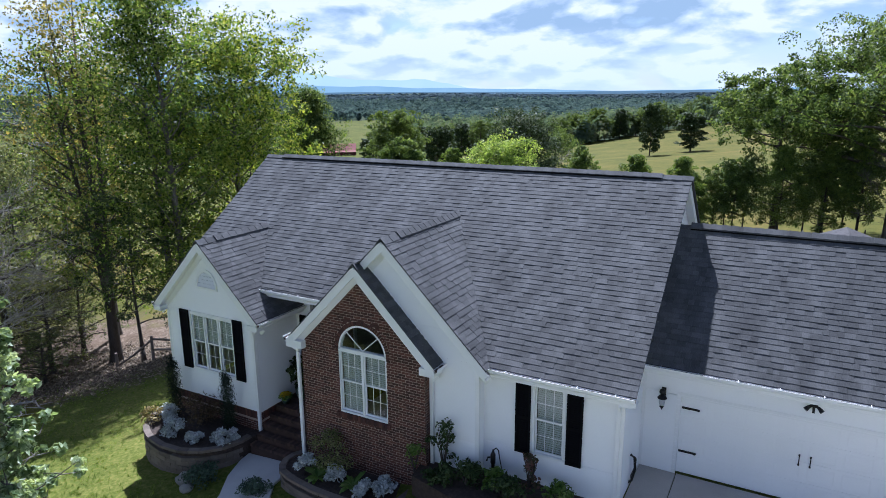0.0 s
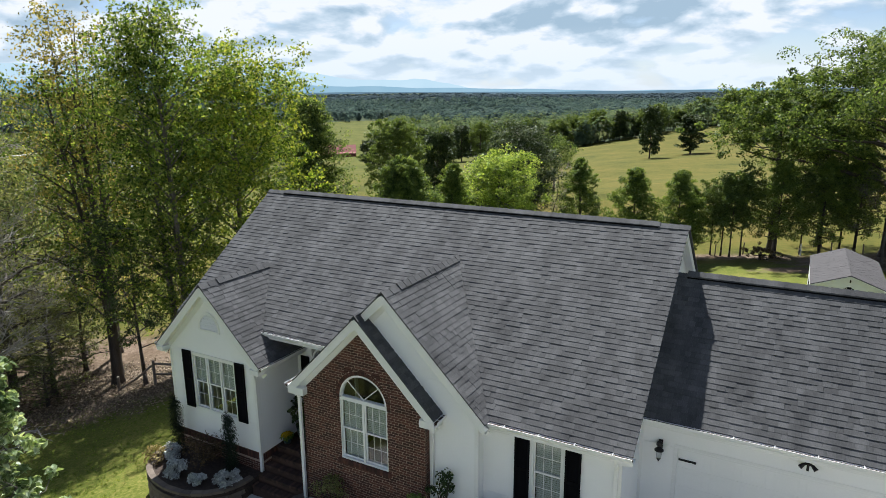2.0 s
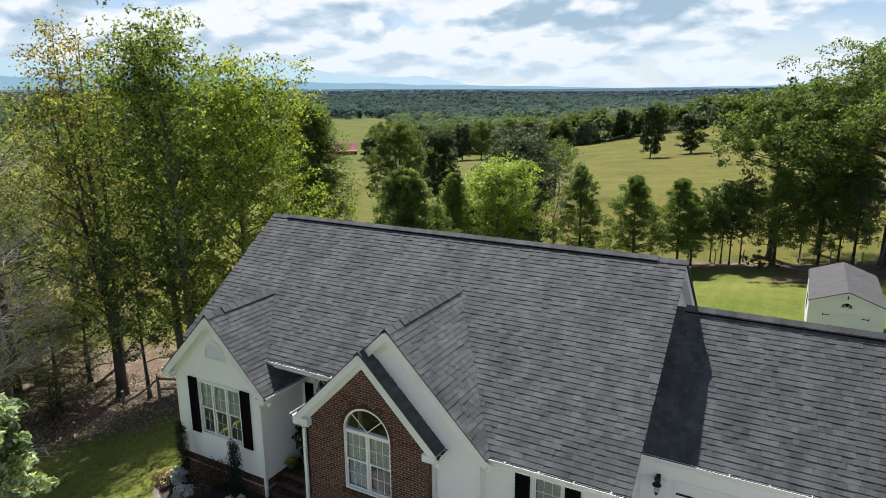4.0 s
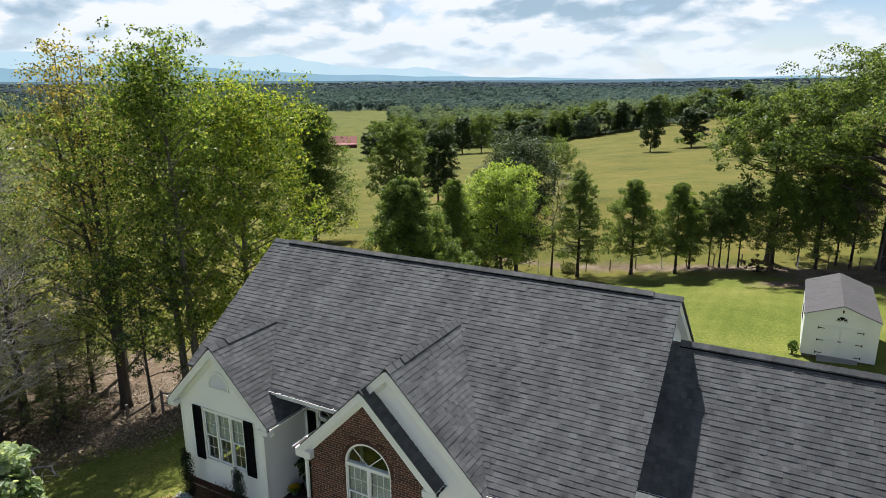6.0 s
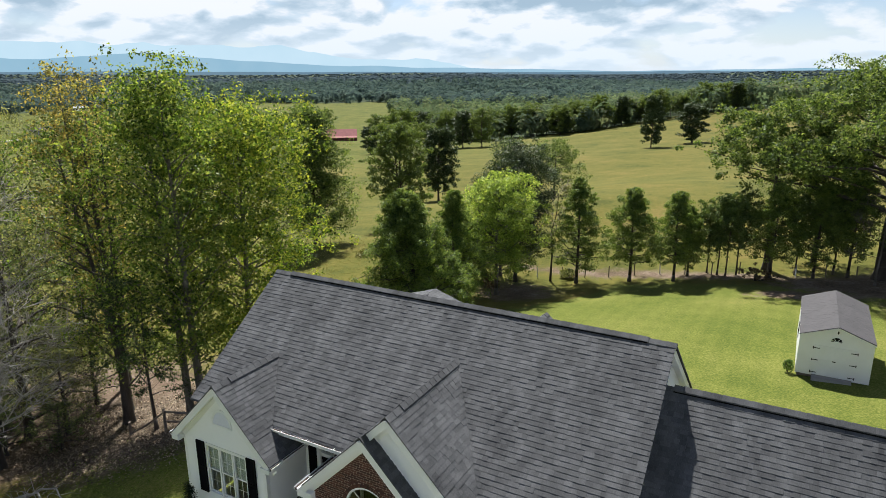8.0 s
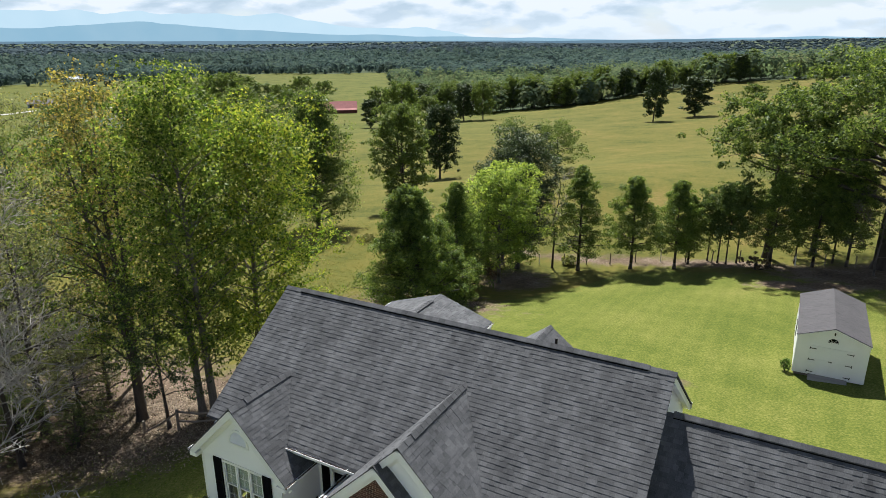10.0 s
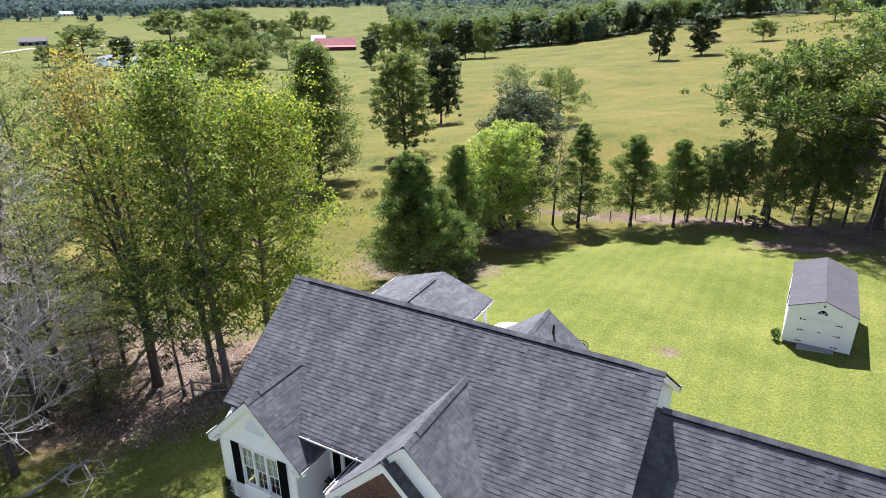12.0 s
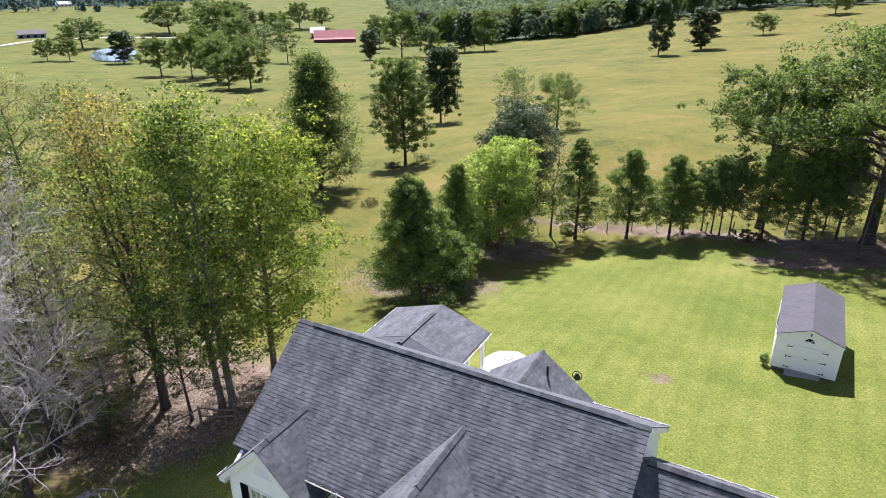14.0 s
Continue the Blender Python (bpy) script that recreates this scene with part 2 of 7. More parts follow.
PURPLE = leaf_mat("dark red-green leaves", (0.025, 0.024, 0.015), (0.05, 0.055, 0.026), (0.13, 0.06, 0.06), 0.2)
BROWNLEAF = leaf_mat("dry bronze leaves", (0.04, 0.028, 0.016), (0.085, 0.06, 0.035), (0.14, 0.10, 0.06), 0.2)
BRIGHT_POP = leaf_mat("yellow-green poplar leaves", (0.032, 0.058, 0.010), (0.088, 0.134, 0.020), (0.18, 0.19, 0.034), 0.55, gain=1.95, vary=0.42)
# Whitish stops paint the gloss highlights into the leaf colour.
MAPLE = leaf_mat("maple leaves whitened for gloss", (0.08, 0.13, 0.05), (0.20, 0.26, 0.14), (0.44, 0.48, 0.38), 0.42, 0.3, gain=1.45)
SILVERLEAF = leaf_mat("silver-backed leaves", (0.020, 0.034, 0.012), (0.045, 0.068, 0.026), (0.12, 0.14, 0.09), 0.2, 0.5)
BRUSH2 = leaf_mat("thin green leaves", (0.03, 0.05, 0.015), (0.06, 0.09, 0.028), (0.11, 0.14, 0.045), 0.35, gain=1.8)
FIELDLEAF = leaf_mat("field maple leaves", (0.026, 0.046, 0.012), (0.065, 0.092, 0.026), (0.105, 0.128, 0.042), 0.45, gain=2.0, vary=0.12)
LITTER = material("dry fallen leaves", [(0.2, (0.06, 0.042, 0.022)), (0.5, (0.14, 0.098, 0.055)), (0.8, (0.28, 0.215, 0.14))], 0.6, 8, 0.8, 0.0, vary=0.8)
DRYGRASS = leaf_mat("drying grass blades", (0.085, 0.095, 0.03), (0.15, 0.15, 0.052), (0.22, 0.19, 0.085), 0.3)
LAWNBLADE = leaf_mat("lawn grass blades", (0.055, 0.10, 0.012), (0.115, 0.17, 0.024), (0.19, 0.22, 0.04), 0.3)


def glass_mat():
    m = bpy.data.materials.new("window glass")
    m.use_nodes = True
    add, link = nodes_of(m.node_tree)
    out = add("ShaderNodeOutputMaterial")
    clear = add("ShaderNodeBsdfTransparent", Color=(0.93, 0.95, 0.94, 1))
    gloss = add("ShaderNodeBsdfGlossy", Roughness=0.03)
    facing = add("ShaderNodeLayerWeight", Blend=0.5)
    steep = add("ShaderNodeMath", operation="POWER")
    steep.inputs[1].default_value = 5.0
    link(facing.outputs["Facing"], steep.inputs[0])
    fres = add("ShaderNodeMath", operation="MULTIPLY_ADD")
    fres.inputs[1].default_value, fres.inputs[2].default_value = 0.9, 0.035
    link(steep.outputs[0], fres.inputs[0])
    mix = add("ShaderNodeMixShader")
    link(fres.outputs[0], mix.inputs[0])
    link(clear.outputs[0], mix.inputs[1])
    link(gloss.outputs[0], mix.inputs[2])
    link(mix.outputs[0], out.inputs[0])
    return m


GLASS = glass_mat()


def ground_mat():
    """Mown lawn with mowing stripes, pasture, leaf litter and worn soil, by the sheet's own cover fields."""
    m = bpy.data.materials.new("lawn and pasture")
    m.use_nodes = True
    add, link = nodes_of(m.node_tree)
    out = add("ShaderNodeOutputMaterial")
    b = add("ShaderNodeBsdfPrincipled", Roughness=0.95)
    b.inputs["Specular IOR Level"].default_value = 0.06
    geo = add("ShaderNodeNewGeometry")

    def noise_at(scale, detail=6.0, rough=0.6):
        n = add("ShaderNodeTexNoise", Scale=scale, Detail=detail, Roughness=rough)
        link(geo.outputs["Position"], n.inputs["Vector"])
        return n.outputs["Fac"]

    def coloured(fac, stops):
        r = ramp(add, stops)
        link(fac, r.inputs[0])
        return r.outputs[0]

    def math2(op, a, c):
        n = add("ShaderNodeMath", operation=op)
        for i, v in enumerate((a, c)):
            if isinstance(v, (int, float)):
                n.inputs[i].default_value = v
            else:
                link(v, n.inputs[i])
        return n.outputs[0]

    def mixed(fac, a, c, mode="MIX"):
        n = add("ShaderNodeMix", data_type="RGBA", blend_type=mode)
        if isinstance(fac, (int, float)):
            n.inputs[0].default_value = fac
        else:
            link(fac, n.inputs[0])
        link(a, n.inputs[6])
        link(c, n.inputs[7])
        return n.outputs[2]

    fine, mid, wide = noise_at(9.0), noise_at(0.55), noise_at(0.045, 4.0)
    grain = math2("ADD", math2("ADD", math2("MULTIPLY", fine, 0.62), math2("MULTIPLY", mid, 0.14)), math2("MULTIPLY", noise_at(0.12, 3.0), 0.24))
    lawn = coloured(grain, [(0.36, (0.048, 0.070, 0.011)), (0.5, (0.100, 0.117, 0.021)), (0.64, (0.178, 0.165, 0.048))])
    sep = add("ShaderNodeSeparateXYZ")
    link(geo.outputs["Position"], sep.inputs[0])
    stripe = math2("SINE", math2("ADD", math2("MULTIPLY", sep.outputs[0], 5.2), math2("MULTIPLY", mid, 0.8)), 0)
    stripes = coloured(math2("MULTIPLY_ADD", stripe, 0.5), [(0.0, (0.91, 0.93, 0.91)), (1.0, (1.09, 1.07, 1.06))])
    lawn = mixed(0.5, lawn, stripes, "MULTIPLY")
    tuft = noise_at(1.7, 8.0, 0.7)
    pgrain = math2("ADD", math2("ADD", math2("MULTIPLY", tuft, 0.34), math2("MULTIPLY", noise_at(0.21, 6.0, 0.65), 0.33)), math2("MULTIPLY", wide, 0.33))
    pasture = coloured(pgrain, [(0.40, (0.052, 0.058, 0.012)), (0.46, (0.084, 0.085, 0.017)), (0.54, (0.112, 0.099, 0.022)), (0.61, (0.152, 0.113, 0.036))])
    fields = add("ShaderNodeMapRange")
    fields.inputs[1].default_value, fields.inputs[2].default_value = -60.0, -240.0
    fields.inputs[4].default_value = 0.75
    link(sep.outputs[0], fields.inputs[0])
    green = coloured(pgrain, [(0.40, (0.040, 0.056, 0.011)), (0.5, (0.080, 0.093, 0.018)), (0.60, (0.114, 0.109, 0.029))])
    pasture = mixed(fields.outputs[0], pasture, green)
    litter = coloured(math2("ADD", math2("MULTIPLY", noise_at(5.0, 8.0, 0.75), 0.6), math2("MULTIPLY", mid, 0.4)), [(0.36, (0.050, 0.035, 0.023)), (0.5, (0.125, 0.090, 0.062)), (0.66, (0.25, 0.20, 0.155))])

    def field(name, soft=0.3):
        a = add("ShaderNodeAttribute", attribute_name=name)
        s = math2("ADD", a.outputs["Fac"], math2("MULTIPLY", math2("SUBTRACT", noise_at(0.8, 7.0, 0.7), 0.5), soft * 4))
        r = add("ShaderNodeMapRange")
        r.inputs[1].default_value, r.inputs[2].default_value = 0.5 - soft / 2, 0.5 + soft / 2
        link(s, r.inputs[0])
        return r.outputs[0]

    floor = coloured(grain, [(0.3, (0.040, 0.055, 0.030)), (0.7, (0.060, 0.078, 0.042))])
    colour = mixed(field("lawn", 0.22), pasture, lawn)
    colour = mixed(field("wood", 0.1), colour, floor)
    colour = mixed(field("litter", 0.35), colour, litter)
    link(colour, b.inputs["Base Color"])
    bump = add("ShaderNodeBump", Strength=0.45, Distance=0.06)
    link(math2("ADD", math2("MULTIPLY", noise_at(14.0, 6.0, 0.7), 0.6), tuft), bump.inputs["Height"])
    link(bump.outputs[0], b.inputs["Normal"])
    link(b.outputs[0], out.inputs[0])
    return m


GROUND = ground_mat()


# Far ridges glow in a haze colour of their own; the sun doesn't light them.
def glowing_backdrop_mat(name, low, high, emit):
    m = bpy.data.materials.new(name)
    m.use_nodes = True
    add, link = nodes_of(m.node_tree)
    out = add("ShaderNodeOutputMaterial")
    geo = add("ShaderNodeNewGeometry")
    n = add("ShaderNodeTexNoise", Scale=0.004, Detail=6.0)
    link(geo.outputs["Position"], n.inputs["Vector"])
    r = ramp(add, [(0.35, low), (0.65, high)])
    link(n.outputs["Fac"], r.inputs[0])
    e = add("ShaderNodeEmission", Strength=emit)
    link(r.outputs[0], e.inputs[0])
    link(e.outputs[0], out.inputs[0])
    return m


MOUNTAIN = glowing_backdrop_mat("mountain glowing haze blue", (0.50, 0.66, 0.74), (0.54, 0.69, 0.76), 0.54)
MOUNTAIN_MID = glowing_backdrop_mat("blue ridge", (0.27, 0.44, 0.54), (0.31, 0.47, 0.56), 0.54)
MOUNTAIN_NEAR = glowing_backdrop_mat("near ridge glowing haze blue", (0.13, 0.21, 0.27), (0.16, 0.24, 0.29), 0.54)

# ---- building helpers ----


def to_mesh(name, data, mat, smooth=False):
    me = bpy.data.meshes.new(name)
    if isinstance(data, bmesh.types.BMesh):
        bmesh.ops.recalc_face_normals(data, faces=data.faces)
        data.to_mesh(me)
        data.free()
    else:
        verts, faces = data
        verts, faces = np.asarray(verts, np.float32), np.asarray(faces, np.int32)
        k = faces.shape[1]
        me.vertices.add(len(verts))
        me.vertices.foreach_set("co", verts.ravel())
        me.loops.add(faces.size)
        me.loops.foreach_set("vertex_index", faces.ravel())
        me.polygons.add(len(faces))
        me.polygons.foreach_set("loop_start", np.arange(0, faces.size, k, dtype=np.int32))
        me.update(calc_edges=True)
        me.validate()
    if smooth or not isinstance(data, bmesh.types.BMesh):
        me.polygons.foreach_set("use_smooth", np.full(len(me.polygons), smooth))
    me.materials.append(mat)
    return me


def thing(name, place, label, category, group="", kind=""):
    ob = new(name)
    ob.location = place
    ob.empty_display_size = 0.3
    return tagged(ob, label, category, group, kind)


def part(name, data, mat, parent, label="", smooth=False, kind="", local=False):
    """One mesh under a thing or a part. Its points are in the world's metres, or with local in the thing's own."""
    ob = new(name, data if isinstance(data, bpy.types.Mesh) else to_mesh(name, data, mat, smooth))
    ob.parent = parent
    if not local and parent.type == "EMPTY":
        ob.matrix_parent_inverse = Matrix.Translation(-Vector(parent.location))
    return tagged(ob, label, kind=kind)


def single(name, data, mat, label, category, group="", kind="", smooth=False):
    return tagged(new(name, to_mesh(name, data, mat, smooth)), label, category, group, kind)


def box(bm, x0, x1, y0, y1, z0, z1):
    return hexa(bm, [(x0, y0, z0), (x1, y0, z0), (x1, y1, z0), (x0, y1, z0), (x0, y0, z1), (x1, y0, z1), (x1, y1, z1), (x0, y1, z1)])


def hexa(bm, pts):
    v = [bm.verts.new(p) for p in pts]
    for f in ((0, 3, 2, 1), (4, 5, 6, 7), (0, 1, 5, 4), (1, 2, 6, 5), (2, 3, 7, 6), (3, 0, 4, 7)):
        bm.faces.new([v[i] for i in f])
    return v


def prism(bm, poly, way):
    """A flat outline pushed along a way."""
    way = Vector(way)
    a = [bm.verts.new(p) for p in poly]
    c = [bm.verts.new(Vector(p) + way) for p in poly]
    bm.faces.new(a)
    bm.faces.new(c[::-1])
    for i in range(len(a)):
        j = (i + 1) % len(a)
        bm.faces.new((a[i], c[i], c[j], a[j]))


def beam(bm, a, b, w, h, up=(0, 0, 1)):
    """A bar with a w x h section from a to b."""
    a, b, up = Vector(a), Vector(b), Vector(up)
    d = (b - a).normalized()
    s = d.cross(up).normalized()
    u = s.cross(d)
    pts = []
    for p in (a, b):
        pts += [p - s * w / 2 - u * h / 2, p + s * w / 2 - u * h / 2, p + s * w / 2 + u * h / 2, p - s * w / 2 + u * h / 2]
    v = [bm.verts.new(p) for p in pts]
    for f in ((0, 1, 2, 3), (7, 6, 5, 4), (0, 4, 5, 1), (1, 5, 6, 2), (2, 6, 7, 3), (3, 7, 4, 0)):
        bm.faces.new([v[i] for i in f])


def tube(bm, pts, radii, sides=8, cap=True):
    """A round bar along points, with a radius at each."""
    rings = []
    pts = [Vector(p) for p in pts]
    for i, p in enumerate(pts):
        d = (pts[min(i + 1, len(pts) - 1)] - pts[max(i - 1, 0)]).normalized()
        s = d.cross(Vector((0.3, 0.95, 0.1)) if abs(d.z) > 0.8 else Vector((0, 0, 1))).normalized()
        u = s.cross(d)
        r = radii[i] if hasattr(radii, "__len__") else radii
        rings.append([bm.verts.new(p + (s * math.cos(k * 2 * math.pi / sides) + u * math.sin(k * 2 * math.pi / sides)) * r) for k in range(sides)])
    for a, b in zip(rings, rings[1:]):
        for k in range(sides):
            bm.faces.new((a[k], a[(k + 1) % sides], b[(k + 1) % sides], b[k]))
    if cap:
        bm.faces.new(rings[0][::-1])
        bm.faces.new(rings[-1])


def lathe(bm, profile, centre=(0, 0, 0), sides=16):
    """Rings (radius, height) turned round an upright axis."""
    c = Vector(centre)
    rings = [[bm.verts.new(c + Vector((r * math.cos(k * 2 * math.pi / sides), r * math.sin(k * 2 * math.pi / sides), z))) for k in range(sides)] for r, z in profile]
    for a, b in zip(rings, rings[1:]):
        for k in range(sides):
            bm.faces.new((a[k], a[(k + 1) % sides], b[(k + 1) % sides], b[k]))
    bm.faces.new(rings[0][::-1])
    bm.faces.new(rings[-1])

# ---- the land ----
NEAR = [(-1.5, 15.05, 2.3), (3, 10, 2.25), (-4, 12.5, 2.2), (-8.6, 11, 1.25), (-12, 11.5, 1.0), (-16.5, 12, 0.55), (-21, 12, -0.5), (-25, 15.5, -1.4),
        (-32.2, 21.4, -3.5), (-26.9, 22.1, -1.9), (-18, 20, 0.3), (-12, 27, 0.9), (-4, 25, 1.2), (3, 38.3, 0.0), (4, 48, -0.8), (-12, 44, -1.7),
        (-26.5, 41, -2.9), (-12.9, 63.5, -4.4), (-20.9, 61.5, -5.4), (6, 65.5, -2.2), (20, 58, -0.6), (20, 20, 1.8), (0, -30, 1.6), (-30, -15, -1.5)]
FAR = [(-54.2, 67.4, -6.5), (-55.2, 87.5, -9.1), (-80.6, 144.6, -16.6), (-31.4, 93.5, -3.0), (-60.5, 304.8, -18.1), (-26, 389.9, -16.2), (-59.9, 557.5, -13.7),
       (11.7, 500.6, -9.0), (-158.2, 464.5, -30.0), (-230.8, 327.3, -33.7), (-349.6, 444.5, -41.6), (-352, 247.5, -27.2), (-236.5, 130.8, -17.1), (-145.1, 138.3, -15.9),
       (-70, 30, -7.0), (-190, 60, -13.0), (40, 100, -0.5), (90, 300, -4.0), (90, -60, 4.0), (-120, -120, -8.0), (-30.6, 127.1, -5.6), (-73.1, 250.2, -16.8), (-509.8, 387.4, -31.0), (100, 650, -6.0), (-600, 700, -42.0), (-200, 640, -34.0)]
PTS = np.array(NEAR + FAR, float)


def _phi(dx, dy):
    return np.sqrt(dx * dx + dy * dy + 25.0)


def _fit():
    x, y, z = PTS.T
    n = len(x)
    a = np.zeros((n + 3, n + 3))
    a[:n, :n] = _phi(x[:, None] - x, y[:, None] - y) - np.eye(n) * 0.15
    a[:n, n:] = np.stack([np.ones(n), x, y], 1)
    a[n:, :n] = a[:n, n:].T
    return np.linalg.solve(a, np.r_[z, 0, 0, 0])


WEIGHTS = _fit()
POND = (-350.0, 245.0, -27.0)   # its middle and its water level


def ground(x, y):
    x, y = np.asarray(x, float), np.asarray(y, float)
    n = len(PTS)
    z = WEIGHTS[n] + WEIGHTS[n + 1] * x + WEIGHTS[n + 2] * y
    for (px, py, _), w in zip(PTS, WEIGHTS[:n]):
        z = z + w * _phi(x - px, y - py)
    far = np.clip((np.hypot(x, y) - 620) / 500, 0, 1)
    far = far * far * (3 - 2 * far)
    hills = -38 + 12 * np.sin(x * 0.0021 + 1.0) * np.sin(y * 0.0017 + 0.4) + np.clip((np.hypot(x, y) - 900) / 3600, 0, 1) ** 1.3 * 34
    z = z * (1 - far) + hills * far
    # the pond's basin
    dx, dy = x - POND[0], y - POND[1]
    rim = np.hypot((dy * 0.58 - dx * 0.81) / 40, (dx * 0.58 + dy * 0.81) / 17)
    dip = np.clip((1.5 - rim) / 0.6, 0, 1)
    dip = dip * dip * (3 - 2 * dip)
    return z * (1 - dip) + (POND[2] - 0.5) * dip


def height(x, y):
    return float(ground(x, y))


def blob(x, y, cx, cy, rx, ry):
    """1 inside an ellipse, falling to 0 outside it."""
    d = np.hypot((x - cx) / rx, (y - cy) / ry)
    return np.clip(1.5 - d, 0, 1)


WOOD_AZ, WOOD_NEAR = [-22, 0, 8, 18, 26, 30, 32.5, 34, 46, 51, 55, 62, 78], [530, 540, 545, 495, 490, 560, 640, 1180, 1370, 1230, 1115, 1220, 1200]
FIELDS = ((-690, 880, 210, 130), (-930, 640, 190, 90), (-530, 1230, 200, 60), (-1200, 1050, 260, 80), (-200, 1500, 160, 40))


def wooded(x, y):
    """Whether far ground lies under the woods."""
    far = np.hypot(x, y) > np.interp(np.degrees(np.arctan2(-x, y)), WOOD_AZ, WOOD_NEAR)
    for cx, cy, rx, ry in FIELDS:
        far &= np.hypot((x - cx) / rx, (y - cy) / ry) > 1
    return far


def build_ground():
    n, k = 330, 7.0
    u = np.linspace(-1, 1, n)
    warp = 4700 * np.sinh(k * u) / np.sinh(k)
    gx, gy = np.meshgrid(warp - 9, warp + 30)
    gz = ground(gx, gy)
    verts = np.stack([gx, gy, gz], -1).reshape(-1, 3)
    i = np.arange(n - 1)
    a = (i[:, None] * n + i).ravel()
    faces = np.stack([a, a + 1, a + n + 1, a + n], 1)
    me = to_mesh("ground", (verts, faces), GROUND, True)
    x, y = verts[:, 0], verts[:, 1]
    # the fence line that ends the lawn, and the wood's edge on the low side
    back = 63.5 - 0.004 * np.clip(x - 2, -60, 60) ** 2 - np.clip(-14 - x, 0, 30) * 2.6
    lawn = np.clip(0.5 + (back - y) / 4, 0, 1) * np.clip(0.5 + (x + 26 + 0.12 * (y - 15)) / 4, 0, 1)
    lawn = np.maximum(lawn, np.clip(1.2 - np.hypot((x + 29) / 14, (y - 4) / 12), 0, 1))
    litter = np.maximum.reduce([blob(x, y, -29.5, 21.3, 7, 6.2), blob(x, y, -37, 20, 9, 9), blob(x, y, -25.5, 43, 8, 5) * 0.7, blob(x, y, -22.5, 56, 4, 5) * 0.75,
                                blob(x, y, -11, 66.3, 19, 1.6) * 0.8, blob(x, y, 9, 64.5, 10, 3.4), blob(x, y, 2, 60, 4.5, 1.4), blob(x, y, -4.2, 33.5, 1.1, 0.7) * 0.62, blob(x, y, 28, 64, 20, 11)])
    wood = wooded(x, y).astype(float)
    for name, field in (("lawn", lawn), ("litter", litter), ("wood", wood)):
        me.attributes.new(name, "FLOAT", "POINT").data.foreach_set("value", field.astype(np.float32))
    tagged(new("ground", me), "mown lawn falling to rolling olive pasture", "ground", kind="structure")


build_ground()


def ridge_line(name, mat, radius, base, tops, a0, a1, label):
    """A far ridge: an upright sheet with a rolling top, round the valley's rim."""
    n = 160
    verts, faces = [], []
    for i in range(n + 1):
        f = i / n
        a = radians(a0 + (a1 - a0) * f)
        top = np.interp(f, np.linspace(0, 1, len(tops)), tops)
        top += noise.noise((f * 22, radius * 0.01, 0)) * 0.10 * (top - base) + noise.noise((f * 75, radius * 0.01, 3)) * 0.03 * (top - base)
        x, y = -math.sin(a) * radius, math.cos(a) * radius
        verts += [(x, y, base), (x, y, top), (x * 1.03, y * 1.03, base)]
    for i in range(n):
        j = 3 * i
        faces += [(j, j + 3, j + 4, j + 1), (j + 1, j + 4, j + 5, j + 2)]
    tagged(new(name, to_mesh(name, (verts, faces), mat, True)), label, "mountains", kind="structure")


ridge_line("backdrop_1", MOUNTAIN, 4640, -60, [161, 162, 169, 177, 184, 192, 194, 180, 180, 185, 189, 187, 179, 177, 178, 144, 108, 97, 92, 86, 70, 20], 75, 26, "mountain range glowing pale blue in place of haze")
ridge_line("backdrop_2", MOUNTAIN_MID, 4560, -60, [95, 95, 94, 91, 89, 88, 108, 130, 104, 76, 54, 44, 36, 27, 24, 16, 12, 10, 10, 12, 18, 16, 10, 8], 80, -12, "nearer ridge glowing haze blue before the mountains")
ridge_line("backdrop_3", MOUNTAIN_NEAR, 4400, -60, [18, 22, 20, 16, 14, 12, 8, 6, 4, 4, 5, 8, 10, 14, 12, 8], 85, -30, "low wooded ridge glowing dark haze blue")

# ---- the house ----
RIDGE_Y, RIDGE_Z, PITCH = 18.165, 8.755, 0.726
EAVE_Y, PORCH_EAVE_Y = 12.98, 13.75
WEST, EAST = -16.34, -2.13          # the main roof's ends
EXPO = 0.142                        # a shingle course
rng = random.Random(7)
house = thing("house", (-9.0, 18.0, 1.6), "white-sided one-storey house with brick gable and grey shingle roof", "house")


def roof_z(y):
    return RIDGE_Z - PITCH * abs(y - RIDGE_Y)


def valley_y(z):
    return RIDGE_Y - (RIDGE_Z - z) / PITCH


WIDTHS = (0.12, 0.16, 0.20, 0.25)
TAB_MESHES = {}


def tab_points(w, depth, thick):
    return [(0, 0, 0), (w, 0, 0), (w, depth, 0), (0, depth, 0), (0, 0.004, thick), (w, 0.004, thick), (w, depth, thick - 0.009), (0, depth, thick - 0.009)]


BOXF = [(0, 3, 2, 1), (4, 5, 6, 7), (0, 1, 5, 4), (1, 2, 6, 5), (2, 3, 7, 6), (3, 0, 4, 7)]


def tab_mesh(k, mat, proud):
    if (k, mat.name, proud) not in TAB_MESHES:
        TAB_MESHES[k, mat.name, proud] = to_mesh("shingle", (tab_points(WIDTHS[k] - 0.002, EXPO * 1.12, 0.019 if proud else 0.0145), BOXF), mat)
    return TAB_MESHES[k, mat.name, proud]


